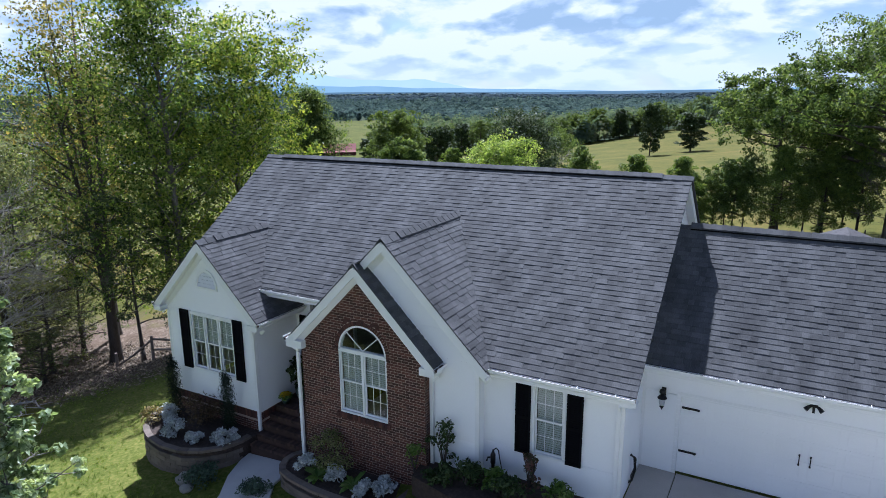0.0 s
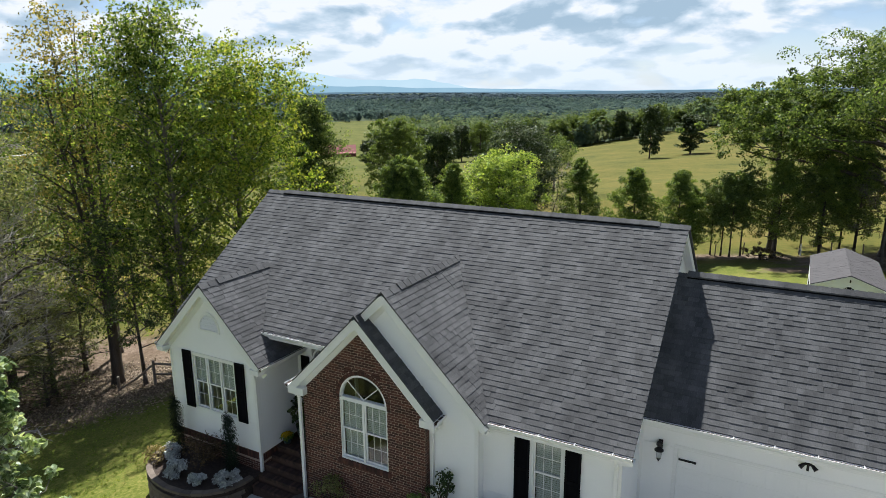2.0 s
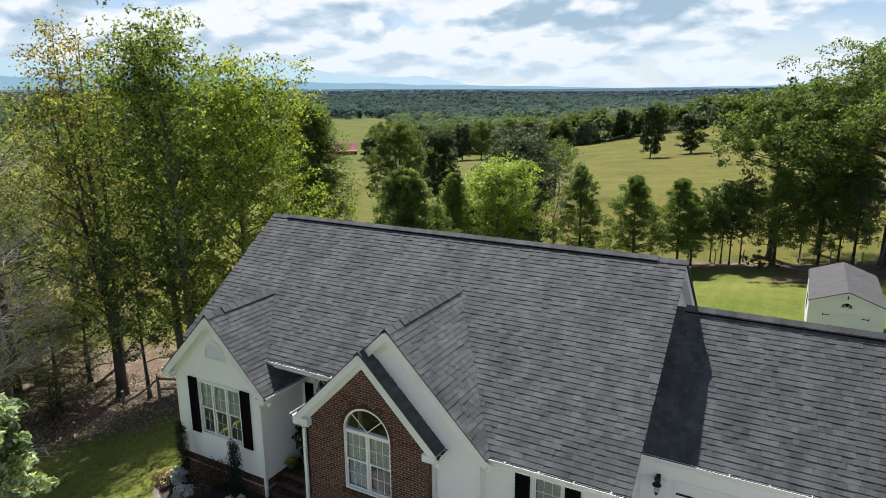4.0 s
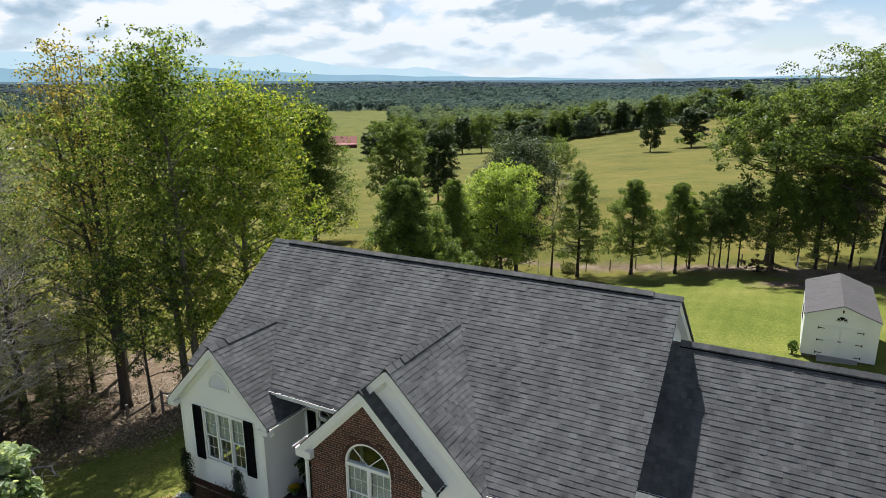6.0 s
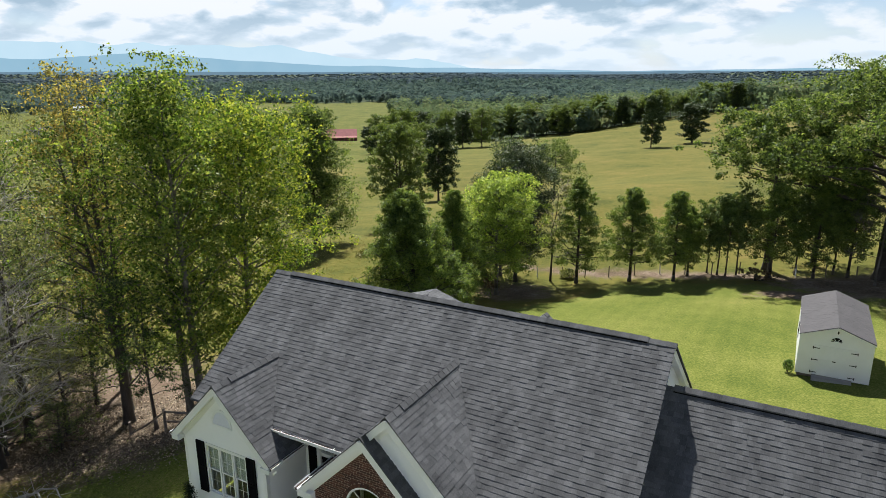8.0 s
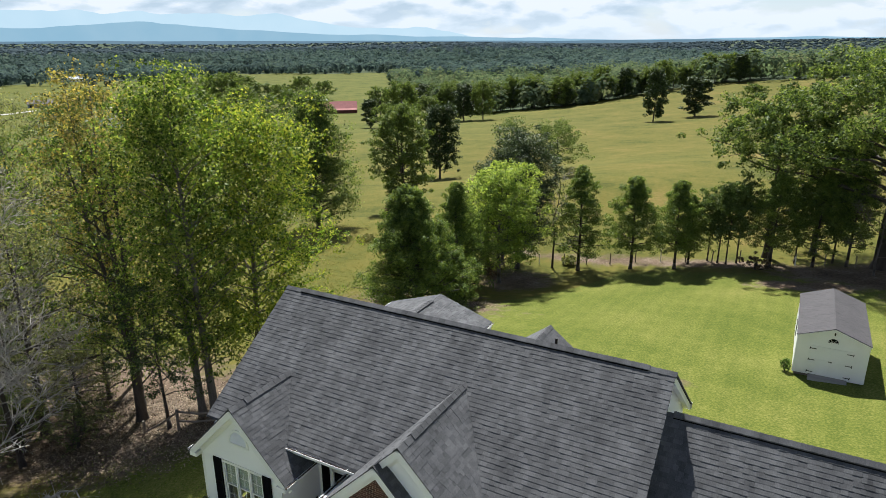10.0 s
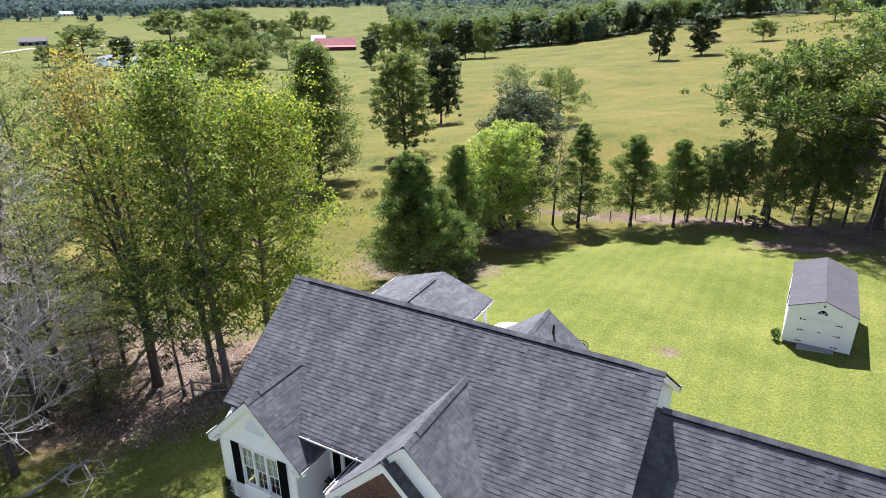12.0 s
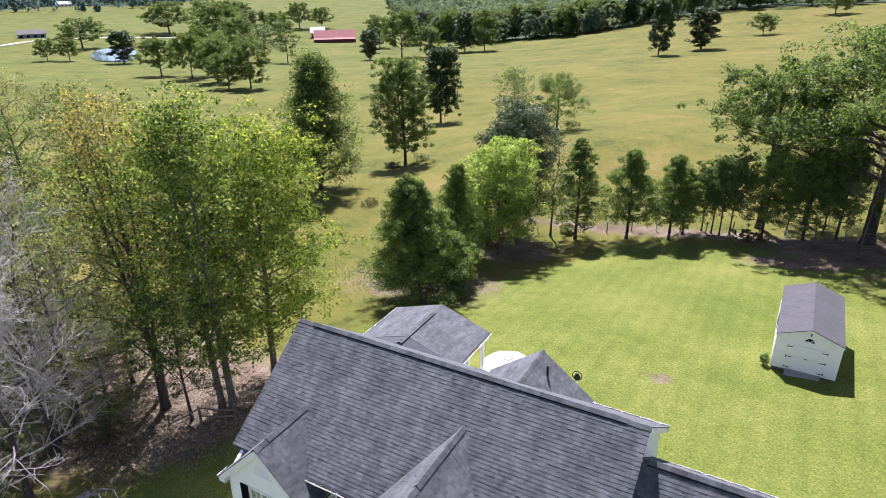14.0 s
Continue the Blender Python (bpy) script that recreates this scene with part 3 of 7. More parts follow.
def shingles(parent, o, u, v, n, length, bounds, picked=lambda s, t: False, mat=SHINGLE, label=""):
    """Courses on a roof plane from its eave up: o a corner, u along the eave, v up the slope. bounds(t) gives where a course starts and ends along u."""
    o, u, v, n = Vector(o), Vector(u).normalized(), Vector(v).normalized(), Vector(n).normalized()
    turn = Matrix((u, v, n)).transposed()
    verts, faces, count = [], [], 0
    rows = int(length / EXPO)
    for r in range(rows + 1):
        t = r * EXPO
        depth = min(EXPO * 1.12, length - t)
        if depth < 0.03:
            continue
        a0, b0 = bounds(t)
        a1, b1 = bounds(min(t + EXPO, length))
        if b0 - a0 < 0.05 and b1 - a1 < 0.05:
            continue
        s = min(a0, a1) - rng.random() * 0.3
        while s < max(b0, b1):
            k = rng.randrange(4)
            w = WIDTHS[k]
            e = s + w
            whole = s >= max(a0, a1) and e <= min(b0, b1) and depth > EXPO
            if whole and picked(s, t):
                ob = new("shingle", tab_mesh(k, mat, rng.random() < 0.72))
                ob.parent = parent
                ob.matrix_basis = Matrix.Translation(o + u * s + v * t) @ turn.to_4x4()
            else:
                thick = (0.0205 if rng.random() < 0.72 else 0.0155) + rng.random() * 0.002
                f0, f1 = max(s, a0), min(e - 0.002, b0)
                g0, g1 = max(s, a1), min(e - 0.002, b1)
                if f1 - f0 > 0.015 or g1 - g0 > 0.015:
                    f1, g1 = max(f1, f0), max(g1, g0)
                    base = len(verts)
                    for su, tv, h in ((f0, 0, 0), (f1, 0, 0), (g1, depth, 0), (g0, depth, 0), (f0, 0.004, thick), (f1, 0.004, thick), (g1, depth, thick - 0.009), (g0, depth, thick - 0.009)):
                        verts.append(o + u * su + v * (t + tv) + n * h)
                    faces += [tuple(base + i for i in f) for f in BOXF]
            s = e
    return part("shingles", (verts, faces), mat, parent, kind="stuff")


def deck(name, poly, down, parent, mat=DECK, label=""):
    bm = bmesh.new()
    prism(bm, poly, down)
    return part(name, bm, mat, parent, label)


def slope_part(name, poly, label=""):
    """A roof slope's boarded sheet, on which its shingles lie."""
    return deck(name, poly, (0, 0, -0.02), house, DECK, label)


# main roof, front: cut back over the porch between the two front gables
sl = math.sqrt(1 + PITCH * PITCH)
main_front = slope_part("roof", [(WEST, PORCH_EAVE_Y, roof_z(PORCH_EAVE_Y)), (-8.0, PORCH_EAVE_Y, roof_z(PORCH_EAVE_Y)), (-8.0, EAVE_Y, roof_z(EAVE_Y)), (EAST, EAVE_Y, roof_z(EAVE_Y)),
                                 (EAST, RIDGE_Y, RIDGE_Z), (WEST, RIDGE_Y, RIDGE_Z)], "long grey shingled roof slope")


def main_bounds(t):
    y = EAVE_Y + t / sl
    return (0 if y > PORCH_EAVE_Y else 9.0), EAST - WEST


shingles(main_front, (WEST, EAVE_Y, roof_z(EAVE_Y)), (1, 0, 0), (0, 1, PITCH), (0, -PITCH, 1), (RIDGE_Y - EAVE_Y) * sl, main_bounds,
         picked=lambda s, t: s > 12.75 and t < 4.6)
main_back = slope_part("roof", [(WEST, RIDGE_Y, RIDGE_Z), (EAST, RIDGE_Y, RIDGE_Z), (EAST, 23.35, roof_z(23.35)), (WEST, 23.35, roof_z(23.35))])
shingles(main_back, (EAST, 23.35, roof_z(23.35)), (-1, 0, 0), (0, -1, PITCH), (0, PITCH, 1), 5.185 * sl, lambda t: (0, EAST - WEST))


def cross_gable(peak_x, peak_z, half, slope, y_front, y_ridge_back, y_low_back, sides=(-1, 1), front_at=None, low_z=5.6, start=0.0):
    """A gable roof that runs into the main roof along two valleys. front_at(z): where its front edge lies."""
    k = math.sqrt(1 + slope * slope)
    for side in sides:
        ez = peak_z - half * slope
        front = front_at or (lambda z: y_front)

        def back(z):
            return valley_y(z) + 0.05 if z > low_z else y_low_back
        zs = np.linspace(ez, peak_z, 12)
        poly = [(peak_x + side * (peak_z - z) / slope, front(z), z) for z in zs] + [(peak_x + side * (peak_z - z) / slope, back(z), z) for z in zs[::-1]]
        p = slope_part("roof", poly)
        o = (peak_x + side * half, 0, ez)
        if side > 0:
            shingles(p, o, (0, 1, 0), (-1, 0, slope), (slope, 0, 1), half * k, lambda t, f=front, b=back: (f(ez + t / k * slope), b(ez + t / k * slope)))
        else:
            shingles(p, o, (0, -1, 0), (1, 0, slope), (-slope, 0, 1), half * k, lambda t, f=front, b=back: (-b(ez + t / k * slope), -f(ez + t / k * slope)))


LX, LZ, LH = -14.14, 6.935, 2.05           # left gable: peak and half width
MX, MZ, MH = -7.97, 7.64, 2.66            # tall gable
BX, BZ, BH = -8.61, 7.02, 2.13            # brick gable in front of it
M_WALL, B_WALL, L_WALL, WING_WALL, GAR_WALL = 12.98, 12.70, 13.07, 13.28, 15.05
cross_gable(LX, LZ, LH, 1.0, 12.82, 15.5, 14.75)
cross_gable(MX, MZ, MH, 1.0, 12.77, 16.6, 14.75, sides=(-1,), front_at=lambda z: 12.54 if z < BZ else 12.77)
cross_gable(MX, MZ, MH, 1.0, 12.77, 16.6, EAVE_Y, sides=(1,), low_z=4.9)
# the brick gable's far slope ends at the tall gable's wall
bz = BZ - BH
p = slope_part("roof", [(BX, 12.54, BZ), (BX + BH, 12.54, bz), (BX + BH, M_WALL, bz), (BX, M_WALL, BZ)])
shingles(p, (BX + BH, 0, bz), (0, 1, 0), (-1, 0, 1), (1, 0, 1), BH * math.sqrt(2), lambda t: (12.54, M_WALL))

# garage roof
GE, GR = (14.82, 4.99), (18.03, 7.555)
gs = (GR[1] - GE[1]) / (GR[0] - GE[0])
GX0, GX1 = -2.40, 6.2
gl = math.hypot(GR[1] - GE[1], GR[0] - GE[0])
p = slope_part("roof", [(GX0, GE[0], GE[1]), (GX1, GE[0], GE[1]), (GX1, GR[0], GR[1]), (GX0, GR[0], GR[1])], "garage roof slope of grey shingles")
shingles(p, (GX0, GE[0], GE[1]), (1, 0, 0), (0, 1, gs), (0, -gs, 1), gl, lambda t: (0, GX1 - GX0))
p = slope_part("roof", [(GX0, GR[0], GR[1]), (GX1, GR[0], GR[1]), (GX1, 21.24, 5.0), (GX0, 21.24, 5.0)])
shingles(p, (GX1, 21.24, 5.0), (-1, 0, 0), (0, -1, gs), (0, gs, 1), gl, lambda t: (0, GX1 - GX0))

# rear gable wing
RX, RZ, RH, RS = -7.72, 6.80, 2.4, 0.75
k = math.sqrt(1 + RS * RS)
for side in (-1, 1):
    ez = RZ - RH * RS
    back0 = lambda z: RIDGE_Y + (RIDGE_Z - z) / PITCH - 0.1
    p = slope_part("roof", [(RX, back0(RZ), RZ), (RX, 23.58, RZ), (RX + side * RH, 23.58, ez), (RX + side * RH, back0(ez), ez)])
    if side > 0:
        shingles(p, (RX + RH, 0, ez), (0, 1, 0), (-1, 0, RS), (RS, 0, 1), RH * k, lambda t: (back0(ez + t / k * RS), 23.58))
    else:
        shingles(p, (RX - RH, 0, ez), (0, -1, 0), (1, 0, RS), (-RS, 0, 1), RH * k, lambda t: (-23.58, -back0(ez + t / k * RS)))

# back porch roof
PX, PZ, PH, PS = -14.37, 5.80, 2.74, 0.325
k = math.sqrt(1 + PS * PS)
for side in (-1, 1):
    ez = PZ - PH * PS
    p = slope_part("roof", [(PX, 22.1, PZ), (PX, 26.6, PZ), (PX + side * PH, 26.6, ez), (PX + side * PH, 23.1, ez)])
    if side > 0:
        shingles(p, (PX + PH, 0, ez), (0, 1, 0), (-1, 0, PS), (PS, 0, 1), PH * k, lambda t: (23.1, 26.6))
    else:
        shingles(p, (PX - PH, 0, ez), (0, -1, 0), (1, 0, PS), (-PS, 0, 1), PH * k, lambda t: (-26.6, -23.1))


def ridge_cap(a, b, slope, across, raised=0.0, label=""):
    """Overlapping cap shingles bent over a ridge; raised for a vented ridge."""
    a, b, across = Vector(a), Vector(b), Vector(across)
    length = (b - a).length
    d = (b - a).normalized()
    n = max(1, int(length / 0.24))
    step, w, lift = length / n, 0.13, 0.03 + raised
    bm = bmesh.new()
    low, lo2 = lift - 0.03 - raised * 0.8, lift - 0.036 - raised * 0.8
    ends = []
    for x, z0, z1 in ((0, low, lift + 0.014), (step + 0.03, lo2, lift)):
        ends.append([bm.verts.new(p) for p in ((x, -w, z0 - slope * w), (x, 0, z0), (x, w, z0 - slope * w), (x, w, z1 - slope * w), (x, 0, z1), (x, -w, z1 - slope * w))])
    for i in range(6):
        j = (i + 1) % 6
        bm.faces.new((ends[0][i], ends[0][j], ends[1][j], ends[1][i]))
    for e in ends:
        bm.faces.new((e[0], e[1], e[4], e[5]))
        bm.faces.new((e[1], e[2], e[3], e[4]))
    me = to_mesh("cap_shingle", bm, SHINGLE)
    turn = Matrix((d, Vector((0, 0, 1)).cross(d), (0, 0, 1))).transposed().to_4x4()
    for i in range(n):
        ob = new("cap_shingle", me)
        ob.parent = house
        ob.matrix_basis = Matrix.Translation(a + d * (step * i) - Vector(house.location)) @ turn
        tagged(ob, label)


ridge_cap((WEST, RIDGE_Y, RIDGE_Z), (WEST + 0.75, RIDGE_Y, RIDGE_Z), PITCH, (0, 1, 0))
ridge_cap((WEST + 0.75, RIDGE_Y, RIDGE_Z), (EAST - 0.75, RIDGE_Y, RIDGE_Z), PITCH, (0, 1, 0), 0.035, "raised ridge vent capped with shingles")
ridge_cap((EAST - 0.75, RIDGE_Y, RIDGE_Z), (EAST, RIDGE_Y, RIDGE_Z), PITCH, (0, 1, 0))
ridge_cap((LX, 12.82, LZ), (LX, 13.46, LZ), 1.0, (1, 0, 0))
ridge_cap((LX, 13.46, LZ), (LX, 15.55, LZ), 1.0, (1, 0, 0), 0.022)
ridge_cap((MX, 12.77, MZ), (MX, 13.45, MZ), 1.0, (1, 0, 0))
ridge_cap((MX, 13.45, MZ), (MX, 16.65, MZ), 1.0, (1, 0, 0), 0.022)
ridge_cap((BX, 12.54, BZ), (BX, 12.95, BZ), 1.0, (1, 0, 0))
ridge_cap((GX0 + 0.35, GR[0], GR[1]), (GX1, GR[0], GR[1]), gs, (0, 1, 0), 0.05)
ridge_cap((RX, 20.7, RZ), (RX, 23.58, RZ), RS, (1, 0, 0))
ridge_cap((PX, 22.4, PZ), (PX, 25.6, PZ), PS, (1, 0, 0), 0.04)

# solid black bars that stand in for the shaded slots of the ridge vents
for a, b, sy in (((WEST + 0.75, RIDGE_Y, RIDGE_Z), (EAST - 0.75, RIDGE_Y, RIDGE_Z), PITCH), ((GX0 + 0.35, GR[0], GR[1]), (GX1, GR[0], GR[1]), gs)):
    bm = bmesh.new()
    beam(bm, Vector(a) + Vector((0, -0.125, 0.034 - 0.125 * sy)), Vector(b) + Vector((0, -0.125, 0.034 - 0.125 * sy)), 0.03, 0.032)
    part("vent_slot", bm, BLACK, house, "black bar for the shaded slot under the ridge vent")

# ---- walls ----
LAP = 0.115


def strips(bm, z0, z1, step, edges, holes, plane, lap=0.0, thick=0.12):
    """Level boards that fill an outline, less its openings. edges(z): where the wall starts and ends; plane(s, out, z): the place of a point."""
    cuts = sorted({z0, z1, *[z0 + i * step for i in range(int((z1 - z0) / step) + 1)], *[h for hole in holes for h in hole[2:4] if z0 < h < z1]})
    for za, zb in zip(cuts, cuts[1:]):
        if zb - za < 1e-4:
            continue
        zm = (za + zb) / 2
        a0, b0 = edges(za)
        a1, b1 = edges(zb)
        spans = [((a0, a1), (b0, b1))]
        for h in holes:
            if h[2] < zm < h[3]:
                lo, hi = h[0], h[1]
                if len(h) > 4:
                    lo, hi = h[4](zm)
                nxt = []
                for left, right in spans:
                    if lo > min(left) and hi < max(right):
                        nxt += [(left, (lo, lo)), ((hi, hi), right)]
                    else:
                        nxt.append((left, right))
                spans = nxt
        for (l0, l1), (r0, r1) in spans:
            if max(r0 - l0, r1 - l1) < 0.01:
                continue
            r0, r1 = max(r0, l0), max(r1, l1)
            pts = [plane(l0, lap, za), plane(r0, lap, za), plane(r0, -thick, za), plane(l0, -thick, za), plane(l1, 0, zb), plane(r1, 0, zb), plane(r1, -thick, zb), plane(l1, -thick, zb)]
            if isinstance(bm, list):
                bm.append(pts)
            else:
                hexa(bm, pts)


def front(y):
    return lambda s, out, z: (s, y - out, z)


def side(x, facing):
    return lambda s, out, z: (x + out * facing, s, z)


def siding(name, z0, z1, edges, holes, plane, label="white lap siding"):
    """A sheathed wall and the lapped boards on it, each a piece of its own."""
    bm = bmesh.new()
    strips(bm, z0, z1, 0.5, edges, holes, lambda s, out, z: plane(s, out - 0.006, z), 0.0)
    bmesh.ops.remove_doubles(bm, verts=bm.verts, dist=0.0005)
    wall = part(name, bm, SIDING, house, label)
    boards = []
    strips(boards, z0, z1, LAP, edges, holes, plane, 0.022, 0.005)
    for pts in boards:
        bm = bmesh.new()
        hexa(bm, pts)
        part("siding_board", bm, SIDING, wall)
    return wall


BASE = 2.12   # where siding starts above the brick base
siding("wall", BASE, LZ - 0.1, lambda z: (max(-15.9, LX - (LZ - 0.12 - z)), min(-12.42, LX + (LZ - 0.12 - z))), [(-14.96, -13.28, 2.98, 4.70)], front(L_WALL))
siding("wall", BASE, 4.95, lambda z: (L_WALL, 14.75), [], side(-12.42, 1), "white lap siding of the porch wall")
siding("wall", BASE, 8.6, lambda z: (max(L_WALL, RIDGE_Y - (RIDGE_Z - z) / PITCH + 0.1), min(23.0, RIDGE_Y + (RIDGE_Z - z) / PITCH - 0.1)), [], side(-15.92, -1))
siding("wall", 1.9, MZ - 0.15, lambda z: (max(-10.40, MX - (MZ - 0.12 - z)), min(-5.58, MX + (MZ - 0.12 - z))), [(-9.5, -7.6, 3.0, 5.7)], front(M_WALL))
siding("wall", 1.9, 4.95, lambda z: (M_WALL, WING_WALL), [], side(-5.58, 1))
siding("wall", 1.9, 5.05, lambda z: (-5.58, -2.41), [(-4.36, -3.66, 3.02, 4.70)], front(WING_WALL))
siding("wall", 1.9, 8.6, lambda z: (max(WING_WALL, RIDGE_Y - (RIDGE_Z - z) / PITCH + 0.1), min(23.0, RIDGE_Y + (RIDGE_Z - z) / PITCH - 0.1)), [], side(-2.41, 1))
siding("wall", 2.0, 5.06, lambda z: (-2.41, 5.9), [(-1.58, 3.47, 2.0, 4.29)], front(GAR_WALL), "white lap siding round the garage door")
siding("wall", 2.1, 5.6, lambda z: (-12.42, -10.30), [(-11.86, -10.86, 2.1, 4.96)], front(14.75), "white porch back wall beside the front door")
siding("wall", 1.2, 5.2, lambda z: (-16.0, -2.41), [], lambda s, out, z: (s, 23.0 + out, z))
siding("wall", 1.2, RZ - 0.3, lambda z: (max(-9.8, RX - (RZ - 0.15 - z) / RS), min(-5.74, RX + (RZ - 0.15 - z) / RS)), [], lambda s, out, z: (s, 23.32 + out, z))
siding("wall", 1.2, 5.2, lambda z: (23.0, 23.32), [], side(-5.74, 1))
siding("wall", 1.8, 7.4, lambda z: (max(15.05, GR[0] - (GR[1] - z) / gs), min(21.0, GR[0] + (GR[1] - z) / gs)), [], side(5.9, 1))

BRICK_L, BRICK_H, JOINT = 0.1915, 0.0555, 0.012
BRICK_MESH = to_mesh("brick", ([(0, 0.0, 0), (BRICK_L, 0.0, 0), (BRICK_L, 0.09, 0), (0, 0.09, 0), (0, 0.0, BRICK_H), (BRICK_L, 0.0, BRICK_H), (BRICK_L, 0.09, BRICK_H), (0, 0.09, BRICK_H)], BOXF), BRICK)
picked_bricks = [0]


def brickwork(name, z0, z1, edges, holes, y, picks=0, label="", swap=False, facing=1):
    """A brick wall: recessed mortar, running bond, each brick proud of its joints. swap: a wall along y at x = y's value."""
    bm = bmesh.new()
    plane = side(y, facing) if swap else front(y)
    strips(bm, z0, z1, 0.5, edges, holes, lambda s, out, z: plane(s, out - 0.003, z), 0, 0.10)
    wall = part(name, bm, MORTAR, house, label)
    verts, faces = [], []
    rows = int((z1 - z0) / (BRICK_H + JOINT))
    for r in range(rows):
        za = z0 + r * (BRICK_H + JOINT)
        zb = za + BRICK_H
        a, b = max(edges(za)[0], edges(zb)[0]), min(edges(za)[1], edges(zb)[1])
        s = math.floor(a / (BRICK_L + JOINT)) * (BRICK_L + JOINT) + (r % 2) * (BRICK_L + JOINT) / 2 - (BRICK_L + JOINT)
        while s < b:
            cuts = [(max(s, a), min(s + BRICK_L, b))]
            for h in holes:
                if h[2] - 0.01 < (za + zb) / 2 < h[3]:
                    lo, hi = h[4]((za + zb) / 2) if len(h) > 4 else h[:2]
                    cuts = [c for l, q in cuts for c in ((l, min(q, lo)), (max(l, hi), q))]
            for l, q in cuts:
                if q - l < 0.012:
                    continue
                if q - l > BRICK_L - 1e-4 and picks and picked_bricks[0] < picks and not swap and za > 2.7:
                    picked_bricks[0] += 1
                    ob = new("brick", BRICK_MESH)
                    ob.parent = wall
                    ob.location = (l, y, za)
                    continue
                base = len(verts)
                j = rng.random() * 0.003
                verts += [plane(l, j, za), plane(q, j, za), plane(q, -0.05, za), plane(l, -0.05, za), plane(l, j, zb), plane(q, j, zb), plane(q, -0.05, zb), plane(l, -0.05, zb)]
                faces += [tuple(base + i for i in f) for f in BOXF]
            s += BRICK_L + JOINT
    part("bricks", (verts, faces), BRICK, wall, kind="stuff")
    return wall


AX, AR, SPRING, SILL = -8.56, 0.705, 4.78, 3.12   # arched window


def arch_hole(z, extra=0.0):
    r = AR + extra
    w = r if z < SPRING else math.sqrt(max(r * r - (z - SPRING) ** 2, 0))
    return AX - w, AX + w


brick_wall = brickwork("wall", 1.2, BZ - 0.35, lambda z: (max(-10.44, BX - (BZ - 0.16 - z)), min(-6.80, BX + (BZ - 0.16 - z))),
                       [(AX - AR, AX + AR, SILL, SPRING + AR + 0.11, lambda z: arch_hole(z, 0.11 if z > SPRING else 0.0))], B_WALL, 300, "red-brown brick gable wall with sandy mortar")
brickwork("wall", 1.2, 4.85, lambda z: (B_WALL + 0.05, 14.75), [], -10.44, 0, "brick side of the porch", True, -1)
brickwork("wall", 1.2, 4.85, lambda z: (B_WALL + 0.05, M_WALL), [], -6.80, 0, "", True, 1)
brickwork("wall", 0.2, BASE - 0.24, lambda z: (-15.92, -12.40), [], L_WALL - 0.02, 0, "brick base of the white gable")
brickwork("wall", 0.2, BASE - 0.24, lambda z: (L_WALL, 14.75), [], -12.40, 0, "", True, 1)
brickwork("wall", -0.5, BASE - 0.24, lambda z: (L_WALL, 23.0), [], -15.94, 0, "", True, -1)


def soldier(z, s0, s1, plane, parent, tall=0.22):
    """A course of bricks on end."""
    bm = bmesh.new()
    n = int((s1 - s0) / (BRICK_H + JOINT))
    w = (s1 - s0) / n
    for i in range(n):
        a, b = s0 + i * w, s0 + (i + 1) * w - JOINT
        hexa(bm, [plane(a, 0.008, z), plane(b, 0.008, z), plane(b, -0.08, z), plane(a, -0.08, z), plane(a, 0.008, z + tall), plane(b, 0.008, z + tall), plane(b, -0.08, z + tall), plane(a, -0.08, z + tall)])
    part("soldier_course", bm, BRICK, parent, kind="stuff")
    bm = bmesh.new()
    hexa(bm, [plane(s0, -0.004, z), plane(s1, -0.004, z), plane(s1, -0.09, z), plane(s0, -0.09, z), plane(s0, -0.004, z + tall + 0.01), plane(s1, -0.004, z + tall + 0.01), plane(s1, -0.09, z + tall + 0.01), plane(s0, -0.09, z + tall + 0.01)])
    part("mortar_bed", bm, MORTAR, parent)


soldier(BASE - 0.235, -15.92, -12.40, front(L_WALL - 0.02), house)
soldier(BASE - 0.235, L_WALL, 14.75, side(-12.40, 1), house)
# brick sill and the ring of bricks round the arch
bm = bmesh.new()
for i in range(20):
    a = AX - 0.80 + i * 0.08
    hexa(bm, [(a, B_WALL - 0.05, SILL - 0.15), (a + 0.067, B_WALL - 0.05, SILL - 0.15), (a + 0.067, B_WALL + 0.06, SILL - 0.12), (a, B_WALL + 0.06, SILL - 0.12),
              (a, B_WALL - 0.05, SILL - 0.03), (a + 0.067, B_WALL - 0.05, SILL - 0.03), (a + 0.067, B_WALL + 0.06, SILL), (a, B_WALL + 0.06, SILL)])
part("window_sill", bm, BRICK, house, "rowlock brick sill")
bm = bmesh.new()
for i in range(34):
    a0, a1 = math.pi * i / 34, math.pi * (i + 0.84) / 34
    pts = []
    for y in (B_WALL - 0.012, B_WALL + 0.06):
        pts += [(AX + math.cos(a0) * (AR + 0.005), y, SPRING + math.sin(a0) * (AR + 0.005)), (AX + math.cos(a1) * (AR + 0.005), y, SPRING + math.sin(a1) * (AR + 0.005)),
                (AX + math.cos(a1) * (AR + 0.105), y, SPRING + math.sin(a1) * (AR + 0.105)), (AX + math.cos(a0) * (AR + 0.105), y, SPRING + math.sin(a0) * (AR + 0.105))]
    hexa(bm, pts)
part("brick_arch", bm, BRICK, house, "ring of bricks over the arched window")
bm = bmesh.new()
n = 24
for i in range(n):
    a0, a1 = math.pi * i / n, math.pi * (i + 1) / n
    hexa(bm, [(AX + math.cos(a) * r, y, SPRING + math.sin(a) * r) for y in (B_WALL + 0.004, B_WALL + 0.09) for a, r in ((a0, AR), (a1, AR), (a1, AR + 0.13), (a0, AR + 0.13))])
part("mortar_bed", bm, MORTAR, house)

# ---- trim: rakes, fascias, gutters, downspouts, corner boards ----


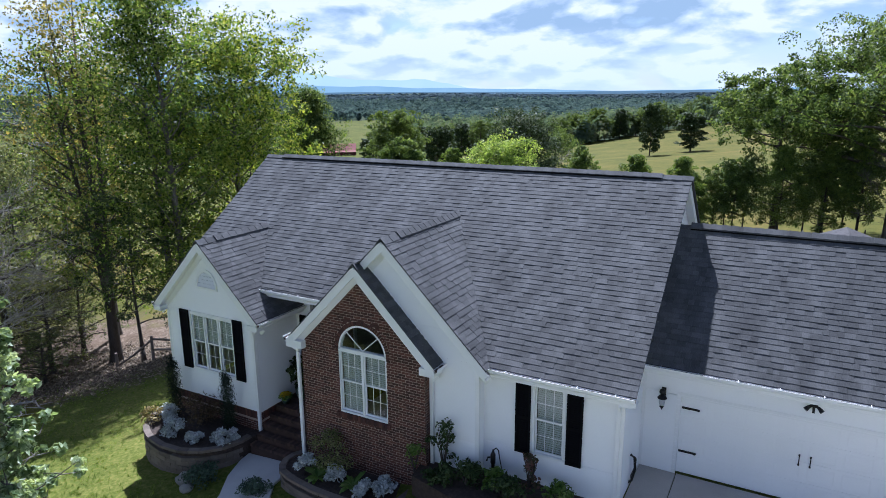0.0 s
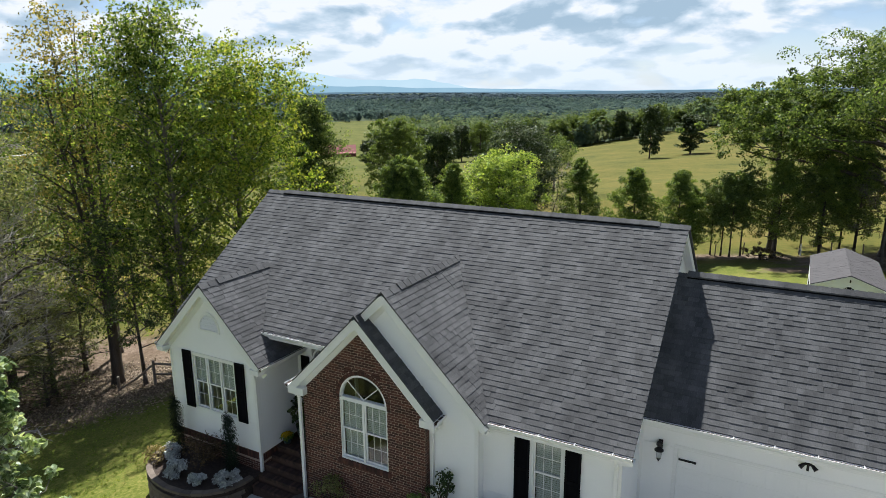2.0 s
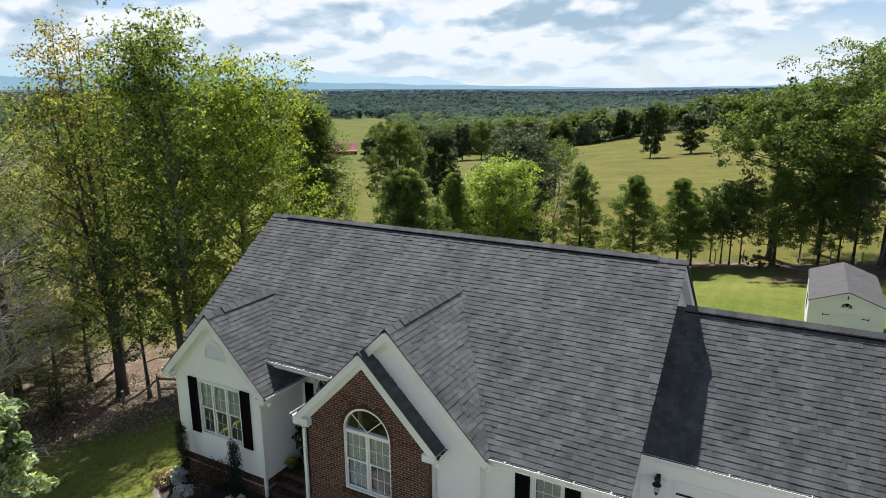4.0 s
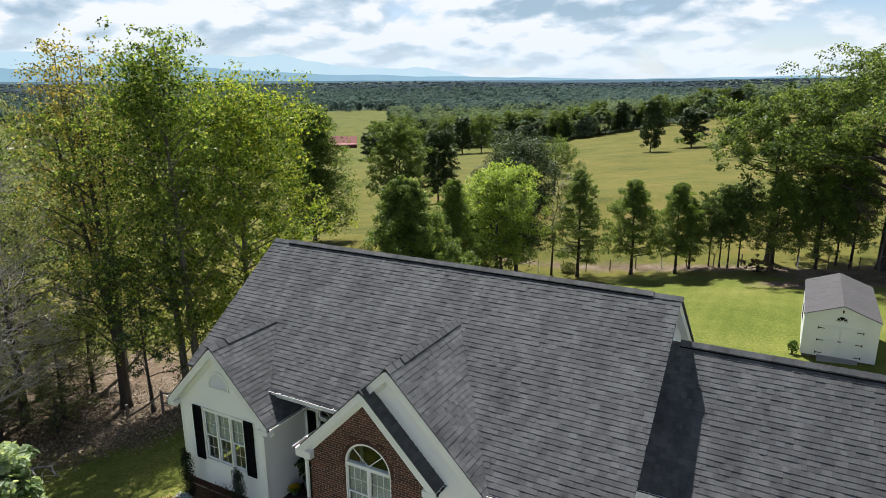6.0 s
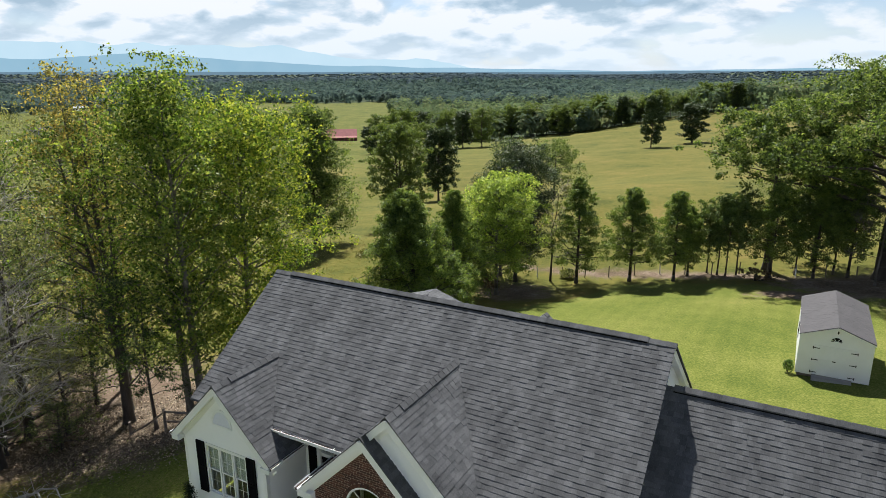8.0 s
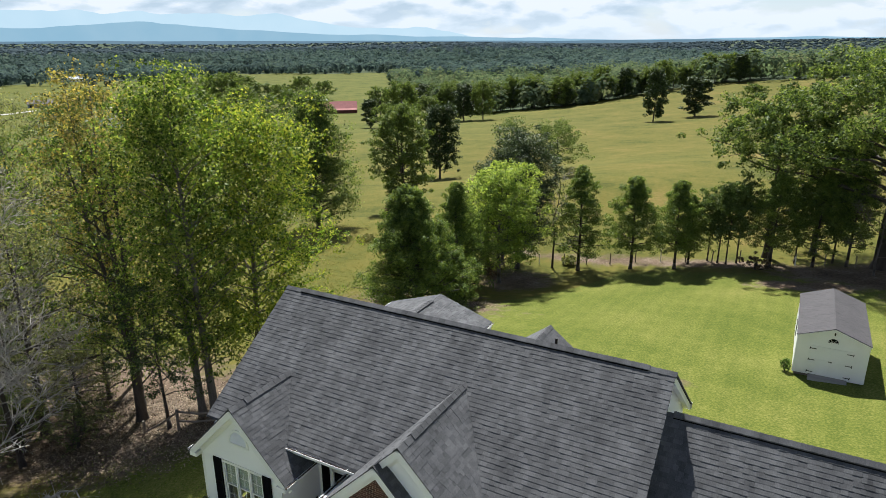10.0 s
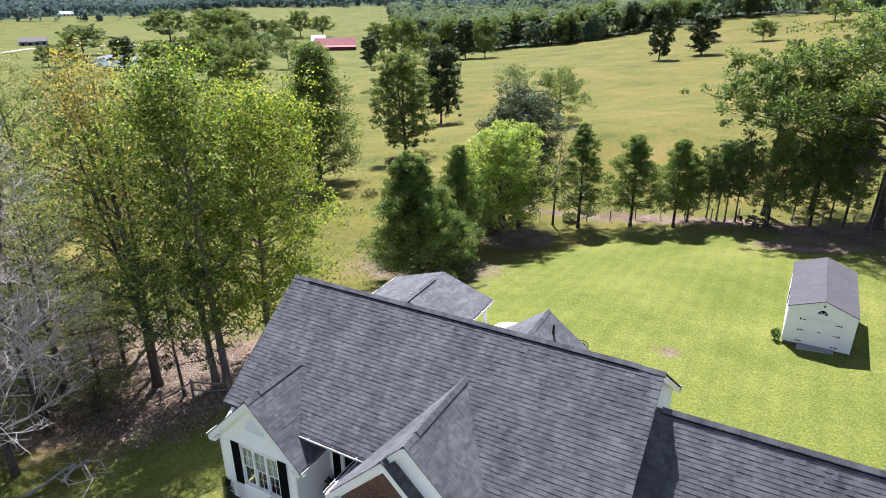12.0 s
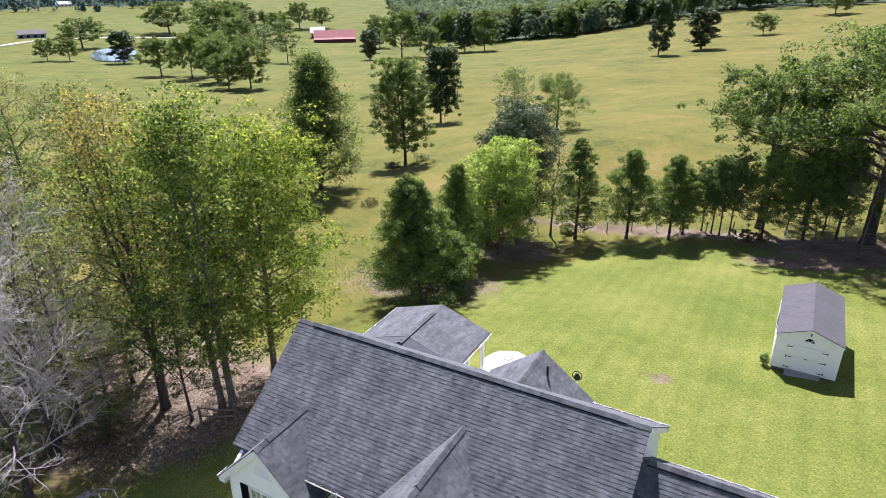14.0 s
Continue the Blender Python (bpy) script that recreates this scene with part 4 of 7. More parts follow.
def rake(pts, inner, label="white rake board and boxed soffit"):
    """Boards under a gable's sloping edges, from the left eave over the peak to the right one; inner: the way back to the wall."""
    for a, b in zip(pts, pts[1:]):
        bm = bmesh.new()
        a, b = Vector(a), Vector(b)
        beam(bm, a + Vector((0, 0, -0.16)), b + Vector((0, 0, -0.16)), 0.03, 0.19)
        part("rake_board", bm, TRIM, house)
        bm = bmesh.new()
        d = Vector(inner)
        prism(bm, [a + Vector((0, 0, -0.22)), b + Vector((0, 0, -0.22)), b + Vector((0, 0, -0.22)) + d, a + Vector((0, 0, -0.22)) + d], (0, 0, -0.02))
        part("soffit", bm, TRIM, house)
        bm = bmesh.new()
        beam(bm, a + d + Vector((0, -0.01 * (d.y > 0) + 0.01 * (d.y < 0), -0.33)), b + d + Vector((0, -0.01 * (d.y > 0) + 0.01 * (d.y < 0), -0.33)), 0.03, 0.19)
        part("frieze_board", bm, TRIM, house)
    for p in pts[1:-1]:
        if inner[1] and len(pts) == 3:
            bm = bmesh.new()
            s = abs((pts[2][2] - p[2]) / (pts[2][0] - p[0]))
            prism(bm, [(p[0], p[1] - 0.017, p[2] - 0.055), (p[0] + 0.13, p[1] - 0.017, p[2] - 0.055 - 0.13 * s), (p[0], p[1] - 0.017, p[2] - 0.30), (p[0] - 0.13, p[1] - 0.017, p[2] - 0.055 - 0.13 * s)], (0, 0.034, 0))
            part("rake_peak", bm, TRIM, house)


rake([(LX - LH, 12.835, LZ - LH), (LX, 12.835, LZ), (LX + LH, 12.835, LZ - LH)], (0, 0.23, 0))
rake([(BX - BH, 12.555, BZ - BH), (BX, 12.555, BZ), (BX + BH, 12.555, BZ - BH)], (0, 0.14, 0))
rake([(BX, 12.785, BZ), (MX, 12.785, MZ), (MX + MH, 12.785, MZ - MH)], (0, 0.19, 0))
for x, d in ((EAST - 0.07, -0.23), (WEST + 0.03, 0.37)):
    rake([(x, EAVE_Y if d < 0 else 14.4, roof_z(EAVE_Y if d < 0 else 14.4)), (x, RIDGE_Y, RIDGE_Z), (x, 23.35, roof_z(23.35))], (d, 0, 0))
rake([(RX - RH, 23.595, RZ - RH * RS), (RX, 23.595, RZ), (RX + RH, 23.595, RZ - RH * RS)], (0, -0.27, 0))
rake([(PX - PH, 26.615, PZ - PH * PS), (PX, 26.615, PZ), (PX + PH, 26.615, PZ - PH * PS)], (0, -0.2, 0))
rake([(GX1 + 0.015, GE[0], GE[1]), (GX1 + 0.015, GR[0], GR[1]), (GX1 + 0.015, 21.24, 5.0)], (-0.3, 0, 0))


def gutter(a, b, out, label="white metal gutter"):
    """An open trough along an eave, with its hangers, on a fascia board."""
    a, b, out = Vector(a), Vector(b), Vector(out)
    profile = [(0.0, -0.02), (0.0, -0.11), (0.06, -0.115), (0.10, -0.07), (0.11, -0.005), (0.10, -0.005), (0.09, -0.06), (0.055, -0.10), (0.012, -0.10), (0.012, -0.02)]
    bm = bmesh.new()
    prism(bm, [a + out * s + Vector((0, 0, z)) for s, z in profile], b - a)
    n = max(2, int((b - a).length / 0.75))
    for i in range(n):
        c = a + (b - a) * ((i + 0.5) / n)
        beam(bm, c + Vector((0, 0, -0.006)), c + out * 0.105 + Vector((0, 0, -0.006)), 0.018, 0.008)
    g = part("gutter", bm, TRIM, house, label)
    # Dark fill, taken as leaf debris, added to darken the sunlit trough.
    bm = bmesh.new()
    prism(bm, [a + out * q + Vector((0, 0, z)) for q, z in ((0.014, -0.035), (0.014, -0.098), (0.055, -0.098), (0.088, -0.06), (0.094, -0.035))], b - a)
    part("debris", bm, MULCH, g, "dark fill for the sunlit gutter trough, taken as leaf debris")
    bm = bmesh.new()
    prism(bm, [a + out * s + Vector((0, 0, z)) for s, z in ((-0.03, -0.03), (-0.004, -0.03), (-0.004, -0.21), (-0.03, -0.21))], b - a)
    part("fascia", bm, TRIM, house)
    return g


def soffit(x0, x1, y0, y1, z):
    bm = bmesh.new()
    box(bm, x0, x1, y0, y1, z - 0.02, z)
    part("soffit", bm, TRIM, house)


gutter((-5.31, EAVE_Y, 5.0), (EAST, EAVE_Y, 5.0), (0, -1, 0))
gutter((GX0, GE[0], 5.0), (GX1, GE[0], 5.0), (0, -1, 0))
gutter((-12.83, PORCH_EAVE_Y, roof_z(PORCH_EAVE_Y)), (-9.9, PORCH_EAVE_Y, roof_z(PORCH_EAVE_Y)), (0, -1, 0))
gutter((LX + LH, 12.82, LZ - LH), (LX + LH, 14.75, LZ - LH), (1, 0, 0))
gutter((LX - LH, 12.82, LZ - LH), (LX - LH, 13.3, LZ - LH), (-1, 0, 0))
gutter((BX - BH - 0.06, 12.54, BZ - BH - 0.02), (BX - BH - 0.06, 14.75, BZ - BH - 0.02), (-1, 0, 0))
gutter((BX + BH, 12.54, BZ - BH), (BX + BH, M_WALL, BZ - BH), (1, 0, 0))
gutter((PX + PH, 23.1, PZ - PH * PS), (PX + PH, 26.6, PZ - PH * PS), (1, 0, 0))
gutter((PX - PH, 23.1, PZ - PH * PS), (PX - PH, 26.6, PZ - PH * PS), (-1, 0, 0))
gutter((RX + RH, 23.2, RZ - RH * RS), (RX + RH, 23.58, RZ - RH * RS), (1, 0, 0))
gutter((-6.0, 23.37, 5.0), (EAST, 23.37, 5.0), (0, 1, 0))
gutter((GX0, 21.242, 5.0), (GX1, 21.242, 5.0), (0, 1, 0))
soffit(-5.5, EAST, EAVE_Y, WING_WALL, 4.80)
soffit(GX0, GX1, GE[0], GAR_WALL, 4.80)
soffit(-12.45, -10.2, PORCH_EAVE_Y, 14.78, 5.38)
soffit(-12.40, LX + LH, 12.83, 14.75, 4.70)
soffit(LX - LH, -15.9, 12.83, 13.4, 4.70)
soffit(BX - BH - 0.05, -10.42, 12.56, 14.75, 4.70)
# boxed eave returns
for x0, x1, y0, y1, z0, z1 in ((LX - LH - 0.01, -15.9, 12.80, 13.07, 4.66, 4.80), (-12.44, LX + LH + 0.01, 12.80, 13.07, 4.66, 4.80), (BX - BH - 0.06, -10.30, 12.53, 12.70, 4.62, 4.82), (-6.86, BX + BH + 0.01, 12.53, M_WALL, 4.66, 4.84)):
    bm = bmesh.new()
    box(bm, x0, x1, y0, y1, z0, z1)
    part("eave_return", bm, TRIM, house)

def downspout(pts, label="white downspout with elbows"):
    bm = bmesh.new()
    for a, b in zip(pts, pts[1:]):
        beam(bm, a, b, 0.085, 0.065, (0.0, 0.3, 1) if abs(Vector(b).x - Vector(a).x) > 0.01 or abs(Vector(b).y - Vector(a).y) > 0.01 else (0, 1, 0))
    part("downspout", bm, TRIM, house, label)


downspout([(-10.85, 12.60, 4.80), (-10.58, 12.60, 4.66), (-10.50, 12.62, 4.50), (-10.50, 12.62, 1.55)])
downspout([(LX + LH + 0.05, 12.93, 4.82), (-12.46, 12.98, 4.60), (-12.44, 13.01, 4.45), (-12.44, 13.01, 1.55)])
downspout([(-2.50, 12.95, 4.92), (-2.50, 13.20, 4.72), (-2.50, 13.24, 4.55), (-2.50, 13.24, 2.05)])
downspout([(-6.50, 12.85, 4.85), (-6.70, 12.88, 4.70), (-6.74, 12.90, 4.5), (-6.74, 12.90, 1.7)])
for x, y, z0, z1 in ((-15.9, L_WALL, BASE, 4.7), (-12.45, L_WALL, BASE, 4.7), (-5.60, M_WALL, 1.9, 4.85), (-2.44, WING_WALL, 1.9, 4.8), (-2.38, GAR_WALL, 2.0, 4.8)):
    bm = bmesh.new()
    box(bm, x - 0.05, x + 0.05, y - 0.022, y + 0.05, z0, z1)
    part("corner_board", bm, TRIM, house)

# ---- windows, doors and fittings of the house ----


def glass_pane(x0, x1, z0, z1, y, parent):
    bm = bmesh.new()
    box(bm, x0, x1, y, y + 0.006, z0, z1)
    ob = part("pane", bm, GLASS, parent)
    ob.visible_shadow = False
    return ob


def blinds(x0, x1, z0, z1, y, parent):
    bm = bmesh.new()
    n = int((z1 - z0) / 0.05)
    for i in range(n):
        z = z0 + (i + 0.5) * (z1 - z0) / n
        hexa(bm, [(x0, y, z - 0.02), (x1, y, z - 0.02), (x1, y + 0.012, z + 0.018), (x0, y + 0.012, z + 0.018), (x0, y + 0.002, z - 0.021), (x1, y + 0.002, z - 0.021), (x1, y + 0.014, z + 0.017), (x0, y + 0.014, z + 0.017)])
    part("blind", bm, BLIND, parent, "white slatted blind behind the glass", kind="stuff")


def sash_window(x0, x1, z0, z1, y, units, cols, rows, covered, name="window", head=None):
    """Double-hung units side by side in one frame; covered(unit, upper): whether a blind hangs there."""
    f = 0.055
    bm = bmesh.new()
    box(bm, x0 - 0.02, x1 + 0.02, y - 0.03, y + 0.1, z0 - 0.03, z0 + 0.025)
    win = part(name, bm, TRIM, house, "white framed double-hung window")
    if head is None:
        bm = bmesh.new()
        box(bm, x0 - 0.02, x1 + 0.02, y - 0.03, y + 0.1, z1 - 0.04, z1 + 0.05)
        part("head_frame", bm, TRIM, win)
    for i in range(units + 1):
        x = x0 + (x1 - x0) * i / units
        w = f if 0 < i < units else f * 0.8
        bm = bmesh.new()
        box(bm, max(x - w / 2, x0 - 0.02), min(x + w / 2, x1 + 0.02), y - 0.025, y + 0.1, z0 + 0.03, z1 - 0.04)
        part("jamb" if i in (0, units) else "mullion", bm, TRIM, win)
    uw = (x1 - x0) / units
    zm = (z0 + z1) / 2
    for i in range(units):
        a, b = x0 + uw * i + f / 2, x0 + uw * (i + 1) - f / 2
        for upper in (True, False):
            c, d = (zm - 0.02, z1 - 0.04) if upper else (z0 + 0.03, zm + 0.02)
            yy = y + 0.02 if upper else y + 0.045
            bm = bmesh.new()
            box(bm, a, b, yy - 0.015, yy + 0.02, c, c + 0.04)
            box(bm, a, b, yy - 0.015, yy + 0.02, d - 0.035, d)
            box(bm, a, a + 0.03, yy - 0.015, yy + 0.02, c + 0.04, d - 0.035)
            box(bm, b - 0.03, b, yy - 0.015, yy + 0.02, c + 0.04, d - 0.035)
            part("sash", bm, TRIM, win)
            bm = bmesh.new()
            for k in range(1, cols):
                x = a + 0.03 + (b - a - 0.06) * k / cols
                box(bm, x - 0.005, x + 0.005, yy - 0.008, yy + 0.004, c + 0.04, d - 0.035)
            for k in range(1, rows):
                z = c + 0.04 + (d - c - 0.075) * k / rows
                box(bm, a + 0.03, b - 0.03, yy - 0.010, yy + 0.002, z - 0.005, z + 0.005)
            part("muntin", bm, TRIM, win)
            glass_pane(a + 0.03, b - 0.03, c + 0.04, d - 0.035, yy + 0.006, win)
            if covered(i, upper):
                blinds(a + 0.03, b - 0.03, c + 0.03, d - 0.02, yy + 0.05, win)
    return win


def shutter(x0, x1, z0, z1, y):
    """A louvred shutter: a frame, a middle rail and slats, on blocks that clear the siding."""
    y -= 0.022
    bm = bmesh.new()
    for a, b in ((x0, x0 + 0.045), (x1 - 0.045, x1)):
        box(bm, a, b, y - 0.045, y - 0.005, z0, z1)
    for a, b in ((z0, z0 + 0.07), ((z0 + z1) / 2 - 0.035, (z0 + z1) / 2 + 0.035), (z1 - 0.06, z1)):
        box(bm, x0 + 0.045, x1 - 0.045, y - 0.042, y - 0.008, a, b)
    n = int((z1 - z0) / 0.055)
    for i in range(n):
        z = z0 + 0.05 + (z1 - z0 - 0.1) * i / n
        hexa(bm, [(x0 + 0.04, y - 0.038, z), (x1 - 0.04, y - 0.038, z), (x1 - 0.04, y - 0.010, z + 0.03), (x0 + 0.04, y - 0.010, z + 0.03),
                  (x0 + 0.04, y - 0.036, z + 0.012), (x1 - 0.04, y - 0.036, z + 0.012), (x1 - 0.04, y - 0.008, z + 0.042), (x0 + 0.04, y - 0.008, z + 0.042)])
    part("shutter", bm, BLACK, house, "black louvred shutter")


sash_window(-14.96, -13.28, 2.98, 4.70, L_WALL, 3, 2, 2, lambda i, up: up)
shutter(-15.36, -15.01, 2.95, 4.76, L_WALL)
shutter(-13.22, -12.87, 2.95, 4.76, L_WALL)
sash_window(-4.36, -3.66, 3.02, 4.70, WING_WALL, 1, 3, 2, lambda i, up: True)
shutter(-4.78, -4.43, 2.98, 4.75, WING_WALL)
shutter(-3.60, -3.25, 2.98, 4.75, WING_WALL)
arched = sash_window(AX - AR, AX + AR, SILL, SPRING + 0.02, B_WALL + 0.03, 2, 3, 2, lambda i, up: up or i == 0, head=True)
bm = bmesh.new()
n = 24
for i in range(n):
    a0, a1 = math.pi * i / n, math.pi * (i + 1) / n
    hexa(bm, [(AX + math.cos(a) * r, y, SPRING + math.sin(a) * r) for y in (B_WALL + 0.0, B_WALL + 0.12) for a, r in ((a0, AR - 0.05), (a1, AR - 0.05), (a1, AR), (a0, AR))])
box(bm, AX - AR, AX + AR, B_WALL, B_WALL + 0.12, SPRING - 0.05, SPRING + 0.045)
part("arch_frame", bm, TRIM, arched, "white half-round frame")
bm = bmesh.new()
for ang in (45, 90, 135):
    d = Vector((math.cos(radians(ang)), 0, math.sin(radians(ang))))
    beam(bm, Vector((AX, B_WALL + 0.045, SPRING + 0.05)), Vector((AX, B_WALL + 0.045, SPRING)) + d * (AR - 0.04), 0.018, 0.022)
part("fan_bar", bm, TRIM, arched)
bm = bmesh.new()
prism(bm, [(AX + math.cos(math.pi * i / n) * (AR - 0.04), B_WALL + 0.06, SPRING + math.sin(math.pi * i / n) * (AR - 0.04)) for i in range(n + 1)], (0, 0.006, 0))
fan = part("pane", bm, GLASS, arched)
fan.visible_shadow = False

# a pale room seen through the arch: back wall, ceiling and floor of the rooms
for pts, way in (([(-15.8, 17.5, 2.0), (-2.5, 17.5, 2.0), (-2.5, 17.5, 5.4), (-15.8, 17.5, 5.4)], (0, 0.1, 0)), ([(-15.8, 13.2, 5.0), (-12.6, 13.2, 5.0), (-12.6, 17.5, 5.0), (-15.8, 17.5, 5.0)], (0, 0, 0.05)),
                 ([(-9.9, 13.1, 5.5), (-6.2, 13.1, 5.5), (-6.2, 17.5, 5.5), (-9.9, 17.5, 5.5)], (0, 0, 0.05)), ([(-5.6, 13.4, 4.9), (-2.5, 13.4, 4.9), (-2.5, 17.5, 4.9), (-5.6, 17.5, 4.9)], (0, 0, 0.05)), ([(-15.8, 13.3, 1.95), (-12.6, 13.3, 1.95), (-12.6, 17.5, 1.95), (-15.8, 17.5, 1.95)], (0, 0, 0.05)), ([(-10.2, 13.1, 1.95), (-2.6, 13.45, 1.95), (-2.6, 17.5, 1.95), (-10.2, 17.5, 1.95)], (0, 0, 0.05))):
    bm = bmesh.new()
    prism(bm, pts, way)
    part("room_lining", bm, ROOM, house)

# half-round louvred vent high in the white gable
VX, VZ, VR = -14.13, 5.56, 0.42
bm = bmesh.new()
n = 18
for i in range(n):
    a0, a1 = math.pi * i / n, math.pi * (i + 1) / n
    hexa(bm, [(VX + math.cos(a) * r, y, VZ + math.sin(a) * r * 1.25) for y in (L_WALL - 0.05, L_WALL + 0.01) for a, r in ((a0, VR - 0.06), (a1, VR - 0.06), (a1, VR), (a0, VR))])
box(bm, VX - VR, VX + VR, L_WALL - 0.05, L_WALL + 0.01, VZ - 0.06, VZ)
vent = part("gable_vent", bm, TRIM, house, "white half-round louvred vent")
bm = bmesh.new()
for i in range(9):
    z = VZ + 0.01 + i * 0.054
    w = (VR - 0.05) * math.sqrt(max(1 - (i * 0.054 / (VR * 1.25)) ** 2, 0)) - 0.005
    hexa(bm, [(VX - w, L_WALL - 0.04, z), (VX + w, L_WALL - 0.04, z), (VX + w, L_WALL - 0.012, z + 0.035), (VX - w, L_WALL - 0.012, z + 0.035),
              (VX - w, L_WALL - 0.038, z + 0.008), (VX + w, L_WALL - 0.038, z + 0.008), (VX + w, L_WALL - 0.01, z + 0.043), (VX - w, L_WALL - 0.01, z + 0.043)])
part("louvre", bm, TRIM, vent, kind="stuff")
# Dark panel added behind the slats in place of the shade between them.
bm = bmesh.new()
prism(bm, [(VX + math.cos(math.pi * i / n) * (VR - 0.03), L_WALL - 0.009, VZ + math.sin(math.pi * i / n) * (VR - 0.03) * 1.25) for i in range(n + 1)], (0, -0.004, 0))
part("backing", bm, IRON, vent, "dark panel for the shade between the louvres")

# front door in the porch, with a fanlight
DX, DY = -11.36, 14.79
bm = bmesh.new()
for a, b, c, d in ((DX - 0.50, DX - 0.44, 2.12, 4.42), (DX + 0.44, DX + 0.50, 2.12, 4.42)):
    box(bm, a, b, DY - 0.06, DY + 0.06, c, d)
box(bm, DX - 0.50, DX + 0.50, DY - 0.06, DY + 0.06, 4.30, 4.42)
for i in range(16):
    a0, a1 = math.pi * i / 16, math.pi * (i + 1) / 16
    hexa(bm, [(DX + math.cos(a) * r, y, 4.42 + math.sin(a) * r * 1.05) for y in (DY - 0.06, DY + 0.06) for a, r in ((a0, 0.44), (a1, 0.44), (a1, 0.5), (a0, 0.5))])
for ang in (45, 90, 135):
    d = Vector((math.cos(radians(ang)), 0, math.sin(radians(ang))))
    beam(bm, Vector((DX, DY - 0.02, 4.42)), Vector((DX, DY - 0.02, 4.42)) + d * 0.45, 0.02, 0.02)
surround = part("door", bm, TRIM, house, "white door surround with a fanlight over a dark door")
bm = bmesh.new()
box(bm, DX - 0.44, DX + 0.44, DY, DY + 0.05, 2.12, 4.30)
for cx in (-0.2, 0.2):
    for z0, z1 in ((2.3, 2.95), (3.1, 3.65), (3.75, 4.2)):
        box(bm, DX + cx - 0.14, DX + cx + 0.14, DY - 0.012, DY + 0.01, z0, z1)
leaf = part("door_leaf", bm, BLACK, surround, "dark panelled front door")
bm = bmesh.new()
lathe(bm, [(0.02, 0), (0.035, 0.02), (0.02, 0.05)], (DX + 0.36, DY - 0.05, 3.05), 10)
part("door_handle", bm, IRON, surround)
bm = bmesh.new()
prism(bm, [(DX + math.cos(math.pi * i / 12) * 0.45, DY + 0.01, 4.42 + math.sin(math.pi * i / 12) * 0.47) for i in range(13)], (0, 0.006, 0))
part("pane", bm, GLASS, surround)
shutter(-12.25, -11.95, 2.9, 4.55, 14.75)

# garage door: sections with raised panels, strap hinges and pulls
GD0, GD1, GZ0, GZ1 = -1.56, 3.45, 2.38, 4.27
bm = bmesh.new()
box(bm, GD0, GD1, GAR_WALL + 0.075, GAR_WALL + 0.105, GZ0, GZ1)
garage = part("garage_door", bm, SIDING, house, "white sectional garage door with black strap hinges")
for i in range(4):
    z0, z1 = GZ0 + (GZ1 - GZ0) * i / 4, GZ0 + (GZ1 - GZ0) * (i + 1) / 4
    bm = bmesh.new()
    box(bm, GD0, GD1, GAR_WALL + 0.06, GAR_WALL + 0.074, z0 + 0.0015, z1 - 0.0015)
    part("door_section", bm, SIDING, garage)
for i in range(4):
    for j in range(8):
        z0, z1 = GZ0 + (GZ1 - GZ0) * i / 4 + 0.07, GZ0 + (GZ1 - GZ0) * (i + 1) / 4 - 0.07
        x0, x1 = GD0 + (GD1 - GD0) * j / 8 + 0.06, GD0 + (GD1 - GD0) * (j + 1) / 8 - 0.06
        bm = bmesh.new()
        hexa(bm, [(x0, GAR_WALL + 0.062, z0), (x1, GAR_WALL + 0.062, z0), (x1, GAR_WALL + 0.062, z1), (x0, GAR_WALL + 0.062, z1),
                  (x0 + 0.02, GAR_WALL + 0.057, z0 + 0.02), (x1 - 0.02, GAR_WALL + 0.057, z0 + 0.02), (x1 - 0.02, GAR_WALL + 0.057, z1 - 0.02), (x0 + 0.02, GAR_WALL + 0.057, z1 - 0.02)])
        part("panel", bm, SIDING, garage)


def strap(x, z, way):
    bm = bmesh.new()
    beam(bm, (x, GAR_WALL + 0.048, z), (x + 0.34 * way, GAR_WALL + 0.048, z), 0.012, 0.05)
    lathe(bm, [(0.03, -0.01), (0.03, 0.03)], (x + 0.35 * way, GAR_WALL + 0.048, z - 0.01), 8)
    part("strap_hinge", bm, IRON, garage, "black iron strap hinge")


for z in (3.99, 2.92):
    strap(GD0 + 0.02, z, 1)
    strap(GD1 - 0.02, z, -1)
for x in (0.84, 1.05):
    bm = bmesh.new()
    tube(bm, [(x, GAR_WALL + 0.05, 3.26), (x, GAR_WALL + 0.015, 3.28), (x, GAR_WALL + 0.005, 3.36), (x, GAR_WALL + 0.015, 3.44), (x, GAR_WALL + 0.05, 3.46)], 0.011, 6)
    for z in (3.25, 3.47):
        beam(bm, (x, GAR_WALL + 0.045, z - 0.022), (x, GAR_WALL + 0.045, z + 0.022), 0.035, 0.012, (0, 1, 0))
    part("handle", bm, IRON, garage, "black iron pull")
bm = bmesh.new()
for a, b, c, d in ((GD0 - 0.09, GD0, GZ0, GZ1 + 0.10), (GD1, GD1 + 0.09, GZ0, GZ1 + 0.10), (GD0, GD1, GZ1, GZ1 + 0.10)):
    box(bm, a, b, GAR_WALL - 0.02, GAR_WALL + 0.07, c, d)
part("door_casing", bm, TRIM, house)

